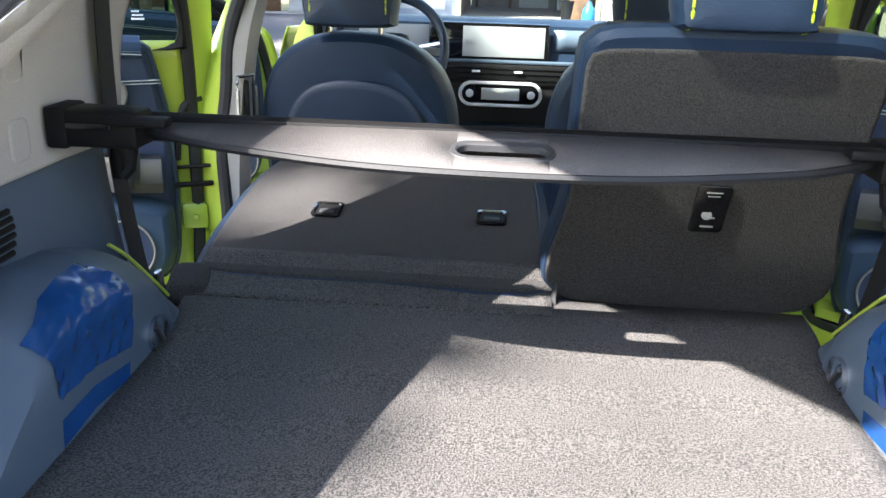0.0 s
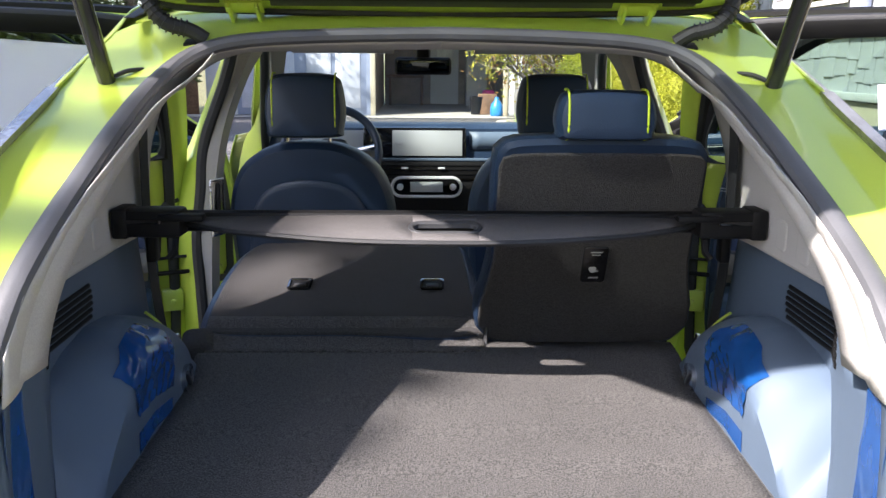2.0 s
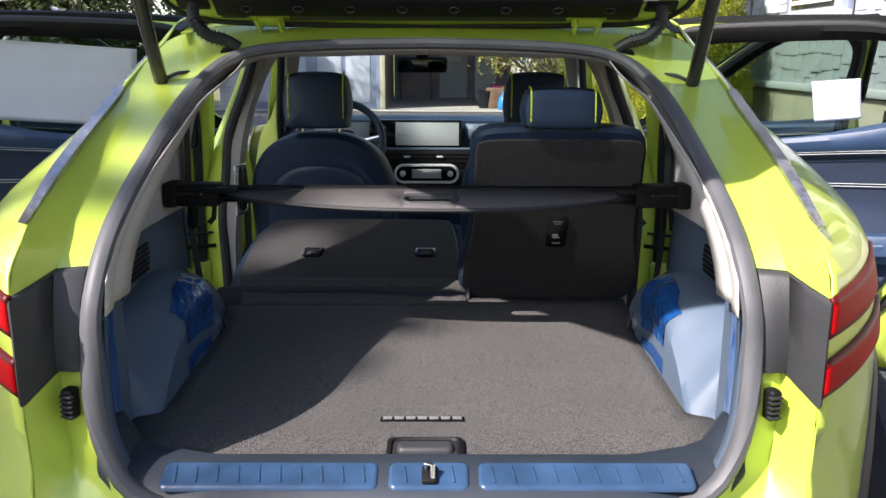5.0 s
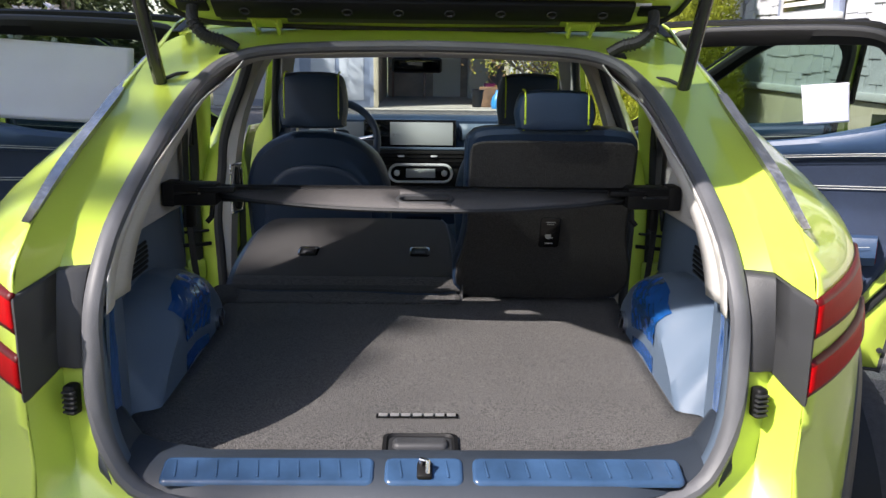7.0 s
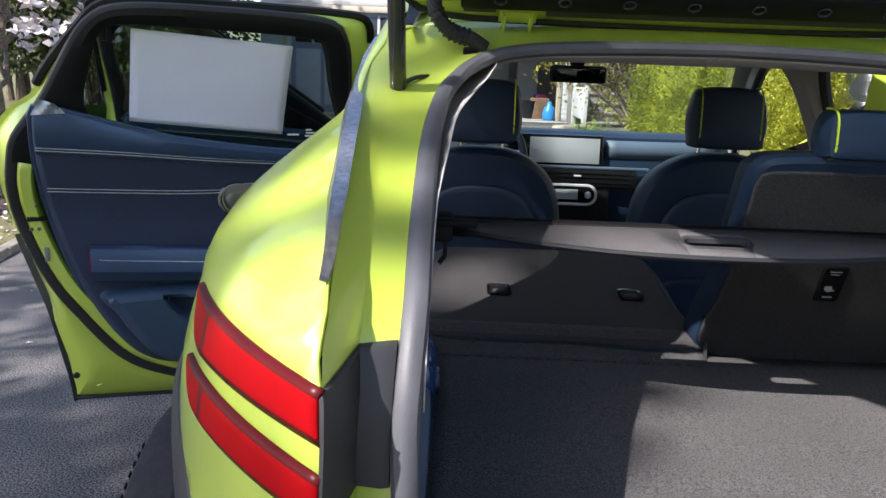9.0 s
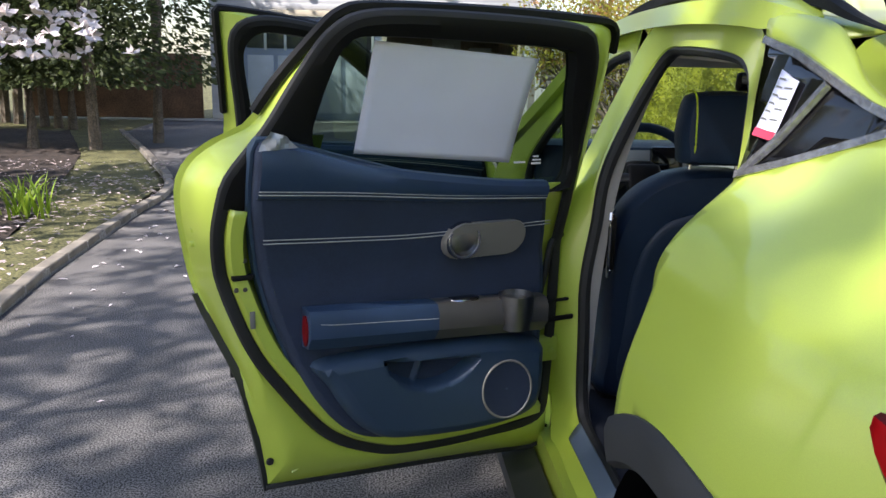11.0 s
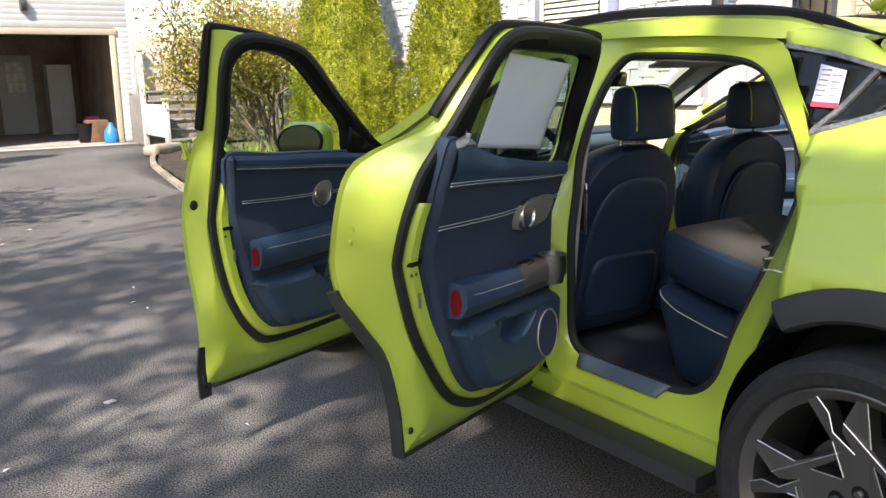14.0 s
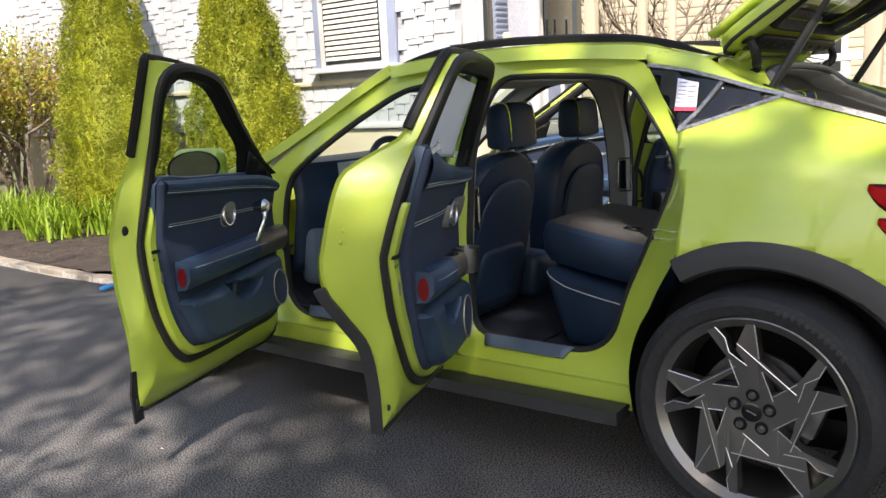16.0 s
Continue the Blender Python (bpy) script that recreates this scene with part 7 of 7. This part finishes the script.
def window(yc, zb, w, h, label):
    """Double-hung window with casing, sill and blind."""
    win = hpart("window", rbox((.05, w + .30, h + .12), (HX - .025, yc, zb + h / 2), .006), "bluepaint", None, label)
    X = HX - .055
    hpart("frame", rbox((.03, w + .10, h + .04), (X, yc, zb + h / 2), .006), "whitepaint", win)
    for dz in (0, h / 2):
        hpart("pane", rbox((.01, w - .06, h / 2 - .06), (X - .017, yc, zb + h * .25 + dz), .001), "winglass", win, "dark reflecting pane")
    for k in range(24):
        hpart("blind_slat", rbox((.004, w - .09, h * .027), (X - .026, yc, zb + h * .06 + h * .0375 * k), .001, (0, 14, 0)), "blind", win)
    hpart("sash_rail", rbox((.03, w, .05), (X - .02, yc, zb + h / 2), .004), "whitepaint", win)
    hpart("sill", rbox((.14, w + .34, .05), (X - .03, yc, zb - .03), .008), "whitepaint", win, "white window sill")
    return win


window(6.22, 1.72, .86, 1.45, "double-hung window with blind and pale blue casing")
hpart("downpipe", tube([(HX - .06, 7.75, .3), (HX - .06, 7.75, 5.8)], .04, 8), "whitepaint", None, "white downpipe")

# ---- porch beside the house ----
porch = thing("porch", "white and cream porch with turned newel post", "porch", (4.6, 3.4, 0))


def ppart(name, bm, mat, parent=None, label="", **kw):
    bm.transform(Matrix.Translation((-4.6, -3.4, 0)))
    return part(name, bm, mat, parent or porch, label, **kw)


ppart("deck", rbox((2.6, 3.4, .10), (5.0, 3.0, 1.0), .01), "greywood")
ppart("skirt", rbox((.05, 3.3, .9), (3.75, 3.0, .5), .005), "cream", None, "cream lattice skirt")
for k in range(14):
    ppart("skirt_slat", rbox((.02, .05, .85), (3.71, 1.5 + .23 * k, .5), .003), "whitepaint")
for y, w, m_ in ((4.78, .13, "cream"), (4.65, .08, "whitepaint"), (4.01, .11, "cream"), (3.48, .08, "cream"), (3.19, .07, "cream"), (1.5, .13, "cream")):
    ppart("porch_post", rbox((w, w, 2.4), (4.2, y, 2.25), .012), m_, None, "cream porch post" if m_ == "cream" else "white porch post")
ppart("newel", rbox((.12, .12, .80), (3.60, 4.97 - .36, 1.42), .012), "whitepaint")
ppart("finial", lathe([(.0, .12), (.03, .115), (.05, .08), (.045, .05), (.025, .03), (.05, .015), (.055, 0)], 16, "z", (3.60, 4.97 - .36, 1.82)), "cream", None, "turned cream finial")
ppart("rail", rbox((.05, 3.0, .06), (3.8, 3.0, 1.50), .008), "whitepaint")
for k in range(16):
    ppart("baluster", rbox((.03, .03, .45), (3.8, 1.6 + .18 * k, 1.26), .004), "whitepaint")
ppart("porch_roof", rbox((3.0, 3.8, .2), (5.0, 3.0, 3.55), .02), "whitepaint")
ppart("porch_wall", rbox((1.25, .2, 3.4), (5.02, 5.0, 1.75), .0), "cream", None, "cream porch wall")
pd = ppart("porch_door", rbox((.90, .06, 2.05), (5.0, 4.88, 2.08), .01), "bluepaint", None, "blue-grey porch door")
ppart("pane", rbox((.62, .02, 1.5), (5.0, 4.845, 2.25), .002), "winglass", pd, "dark glazed panel")

# far house across the way, seen past the car
far = thing("far_house", "cream clapboard house beyond a bare tree", "house", (17, 1, 0))


def fpart(name, bm, mat, parent=None, label="", **kw):
    bm.transform(Matrix.Translation((-17, -1, 0)))
    return part(name, bm, mat, parent or far, label, **kw)


fpart("wall", rbox((.3, 22, 7), (17, 3, 3.5), 0), "cream", None, "cream clapboard wall")
for k in range(34):
    fpart("clapboard", rbox((.03, 22, .20), (16.83, 3, .3 + .2 * k), .004, (0, 5, 0)), "cream")
for y in (-4, 1.0, 5):
    for z in (1.4, 4.4):
        w = fpart("window", rbox((.06, 1.1, 1.7), (16.80, y, z + .8), .01), "whitepaint")
        fpart("pane", rbox((.03, .85, 1.4), (16.77, y, z + .8), .002), "winglass", w)
fpart("roof", rbox((4, 17, .3), (18, 0, 7.2), .02), "roofing")
tree("bare_tree", (10.2, 6.1, 0), "bare branching tree before the far house", 3, 4.8, .07, 4, None, (("redleaf", 160),), (.03, .06), .5, .25, .1)
tree("round_bush", (9.5, -4.2, 0), "rounded green bush by the far house", 7, 1.5, .03, 3, None, (("conifer", 4200),), (.05, .10), .6, .1, .16, "shrub")
far2 = thing("neighbour_house", "white house with dark shutters behind the bush", "house", (17, -12, 0))
bm = rbox((.3, 9, 6), (17, -12, 3), 0)
bm.transform(Matrix.Translation((-17, 12, 0)))
part("wall", bm, "whitepaint", far2)
for y in (-15, -12, -9):
    bm = rbox((.06, 1.6, 1.7), (16.8, y, 2.2), .01)
    bm.transform(Matrix.Translation((-17, 12, 0)))
    w = part("window", bm, "bluepaint", far2)
    bm = rbox((.05, .9, 1.4), (16.77, y, 2.2), .002)
    bm.transform(Matrix.Translation((-17, 12, 0)))
    part("pane", bm, "winglass", w)

# ---- garage ----
GY = 20.0
garage = thing("garage", "white clapboard garage with one blue door shut and one open", "garage", (-1.5, GY, 0))


def gpart(name, bm, mat, parent=None, label="", **kw):
    bm.transform(Matrix.Translation((1.5, -GY, 0)))
    return part(name, bm, mat, parent or garage, label, **kw)


def gbox(name, x0, x1, y0, y1, z0, z1, mat, parent=None, label="", b=.01):
    return gpart(name, rbox((x1 - x0, y1 - y0, z1 - z0), ((x0 + x1) / 2, (y0 + y1) / 2, (z0 + z1) / 2), b), mat, parent, label)


gbox("wall", -5.35, -4.62, GY, GY + .2, 0, 5.4, "whitepaint", None, "white clapboard front wall", 0)
gbox("wall", -1.48, -1.28, GY, GY + .2, 0, 2.44, "bluepaint", None, "", 0)
gbox("wall", 1.88, 2.3, GY, GY + .2, 0, 5.4, "whitepaint", None, "", 0)
gbox("wall", -4.62, 1.88, GY, GY + .2, 2.44, 5.4, "whitepaint", None, "", 0)
for k in range(24):
    z = 2.62 + .115 * k
    gpart("clapboard", rbox((7.6, .02, .128), (-1.52, GY - .014, z), .004, (7, 0, 0)), "whitepaint")
for k in range(22):
    z = .08 + .115 * k
    gpart("clapboard", rbox((.55, .02, .128), (-5.07, GY - .014, z), .004, (7, 0, 0)), "whitepaint")
    gpart("clapboard", rbox((.30, .02, .128), (2.13, GY - .014, z), .004, (7, 0, 0)), "whitepaint")
gbox("corner_board", 2.26, 2.36, GY - .04, GY + .1, 0, 5.4, "whitepaint")
for x0, x1 in ((-4.80, -4.68), (-1.38, -1.26), (1.84, 1.96)):
    gbox("door_casing", x0, x1, GY - .05, GY + .02, 0, 2.44, "cream", None, "weathered cream casing")
gbox("door_casing", -4.9, 2.0, GY - .06, GY + .02, 2.40, 2.53, "cream")
gdoor = gbox("garage_door", -4.66, -1.42, GY + .05, GY + .10, 0, 2.40, "bluepaint", None, "blue-grey panelled double garage door")
for side_x in (-4.56, -2.98):
    for k in range(3):
        x0 = side_x + .04 + .46 * k
        gbox("door_window", x0, x0 + .40, GY + .04, GY + .06, 1.66, 2.30, "winglass", gdoor, "dark window pane", .002)
        gbox("muntin", x0 + .40, x0 + .46, GY + .03, GY + .06, 1.62, 2.34, "whitepaint", gdoor, "", .004)
    for k in range(2):
        x0 = side_x + .05 + .70 * k
        gbox("door_panel", x0, x0 + .60, GY + .035, GY + .055, .18, 1.50, "palepanel", gdoor, "pale panel", .006)
gbox("interior_wall", -1.3, 2.2, GY + 5.4, GY + 5.5, 0, 2.7, "inside", None, "brown boarded rear wall", 0)
gbox("interior_wall", -1.42, -1.32, GY + .2, GY + 5.4, 0, 2.7, "inside", None, "", 0)
gbox("interior_wall", 2.1, 2.2, GY + .2, GY + 5.4, 0, 2.7, "inside", None, "", 0)
gbox("interior_ceiling", -1.4, 2.2, GY + .2, GY + 5.4, 2.6, 2.7, "inside", None, "", 0)
gbox("floor", -1.4, 2.2, GY + .0, GY + 5.4, -.03, .016, "concrete", None, "grey concrete floor", 0)
bd = gbox("back_door", .10, .95, GY + 5.33, GY + 5.40, .02, 2.12, "whitepaint", None, "white back door with a window")
gbox("door_window", .30, .75, GY + 5.31, GY + 5.335, 1.15, 1.95, "daylight", bd, "window of small panes, daylight put into its colour", .002)
for k in range(1, 3):
    gbox("muntin", .30, .75, GY + 5.295, GY + 5.312, 1.15 + .267 * k - .01, 1.15 + .267 * k + .01, "whitepaint", bd, "", .002)
    gbox("muntin", .30 + .15 * k - .008, .30 + .15 * k + .008, GY + 5.293, GY + 5.310, 1.15, 1.95, "whitepaint", bd, "", .002)
gbox("tall_cabinet", 1.15, 1.75, GY + 4.3, GY + 4.9, .02, 1.85, "whitepaint", None, "white tall cabinet")
wb = gbox("workbench", -1.2, -.1, GY + 4.6, GY + 5.2, .82, .90, "brownwood", None, "cluttered wooden bench", .01)
for x in (-1.15, -.2):
    gbox("leg", x, x + .08, GY + 4.65, GY + 4.73, .02, .82, "brownwood", wb)
gbox("roof", -5.8, 2.8, GY - .4, GY + 6, 5.4, 5.6, "roofing")
gbox("side_wall", -5.35, -5.2, GY + .2, GY + 6, 0, 5.4, "whitepaint", None, "", 0)
gbox("side_wall", 2.2, 2.3, GY + .2, GY + 6, 0, 5.4, "whitepaint", None, "", 0)
for x in (-3.1, .16):
    lamp = gbox("wall_lamp", x - .07, x + .07, GY - .16, GY - .02, 2.88, 3.12, "bronze", None, "bronze wall lantern", .015)
    gbox("lamp_glass", x - .045, x + .045, GY - .17, GY - .05, 2.91, 3.04, "winglass", lamp, "", .004)
tagged(link("storage_box", rbox((.3, .4, .55), (1.6, GY + 1.6, .30), .03), "magenta"), "magenta plastic storage box in the garage", "box")
tagged(link("carton", rbox((.45, .4, .5), (1.5, GY + .55, .27), .01), "brownwood"), "brown carton near the garage door", "carton")
tagged(link("blue_bag", lathe([(0, .46), (.05, .45), (.07, .36), (.14, .28), (.17, .12), (.15, .0), (0, 0)], 16, "z", (1.70, GY + .05, .015)), "tarp"), "blue plastic bag by the garage opening", "bag")
tagged(link("dark_bin", lathe([(0, .0), (.16, .0), (.19, .42), (.2, .44), (.17, .44), (.15, .03)], 18, "z", (1.25, GY + .5, .016)), "black"), "dark round bin in the garage", "bin")

# ---- steps beside the garage ----
steps = thing("steps", "grey wooden steps with white posts and cream panels", "steps", (2.9, 17.6, 0))


def spart(name, x0, x1, y0, y1, z0, z1, mat, parent=None, label="", b=.008):
    return part(name, rbox((x1 - x0, y1 - y0, z1 - z0), ((x0 + x1) / 2 - 2.9, (y0 + y1) / 2 - 17.6, (z0 + z1) / 2), b), mat, parent or steps, label)


for k in range(6):
    spart("riser", 2.15, 3.25, 16.9 + .28 * k, 16.93 + .28 * k, .02 + .19 * k, .19 + .19 * k, "greywood")
    spart("tread", 2.12, 3.28, 16.86 + .28 * k, 17.2 + .28 * k, .18 + .19 * k, .22 + .19 * k, "greywood")
for y, z in ((16.85, .98), (18.5, 2.0)):
    spart("post", 2.05, 2.15, y, y + .10, 0, z, "whitepaint", None, "white newel post")
    spart("cap", 2.03, 2.17, y - .02, y + .12, z, z + .05, "cream")
spart("handrail_panel", 2.06, 2.13, 16.95, 18.5, .25, .9, "whitepaint")
spart("landing_wall", 2.1, 4.6, 18.7, 18.85, 1.1, 2.3, "cream", None, "cream panel with pale inserts")
for x in (2.2, 2.75, 3.3):
    spart("wall_insert", x, x + .38, 18.67, 18.70, 1.45, 2.1, "whitepaint")
spart("landing_base", 2.1, 4.6, 18.6, 19.8, .0, 1.1, "greywood")
tagged(link("garden_stone", rbox((.9, .35, .22), (1.75, 16.0, .10), .08, (0, 0, 40), 3), "stone"), "pale boulder at the bed's end", "stone")
tagged(link("fence", rbox((4, .06, 1.5), (-7.6, 20.2, .75), .01), "brownwood"), "weathered wooden fence by the garage", "fence", kind="structure")

# ---- shingles on the house: staggered pieces ----
shingle_meshes = []
for w, h in ((.16, .20), (.20, .22), (.13, .20), (.18, .24)):
    bm = rbox((.022, w - .014, h), (0, 0, 0), .003, (0, 4, 0), 1)
    me = bpy.data.meshes.new("shingle")
    bm.to_mesh(me)
    bm.free()
    me.materials.append(M["shingle"])
    shingle_meshes.append((me, w, h))
made, rest = 0, bmesh.new()
openings = ((5.62, 6.82, 1.60, 3.3),)
spots = []
for row in range(31):
    z = 1.20 + .127 * row
    y = 4.84 + .07 * (row % 3)
    while y < 13.3:
        me, w, h = shingle_meshes[rng.integers(0, 4)]
        yc = y + w / 2
        y += w
        if any(a < yc < b and c < z < d for a, b, c, d in openings) or abs(z - 1.565) < .05:
            continue
        spots.append((me, yc, z + rng.choice((-.03, .03)) + rng.uniform(-.008, .008), h))
spots.sort(key=lambda s: abs(s[1] - 6.8) + 1.6 * abs(s[2] - 1.9))
for me, yc, z, h in spots:
    if made < 300:
        ob = new("shingle", me)
        ob.matrix_world = pose(HX - .004 - rng.uniform(0, .006), yc, z)
        ob.parent = wall
        ob.matrix_parent_inverse = house.matrix_world.inverted()
        made += 1
    else:
        k = len(rest.verts)
        rest.from_mesh(me)
        rest.verts.ensure_lookup_table()
        m = pose(HX - .004 - rng.uniform(0, .006), yc, z)
        for v in rest.verts[k:]:
            v.co = m @ v.co
hpart("shingle_course", rest, "shingle", wall, smooth=False)
for o in wall.children:
    if o.name.startswith("shingle_course"):
        o["kind"] = "stuff"
scatter("verge_petals", "petals and dry leaves on the verge", 420, lambda: (rng.uniform(-4.6, -3.55), rng.uniform(3.5, 9.5)), (.02, .045), "oldpetal", .05)
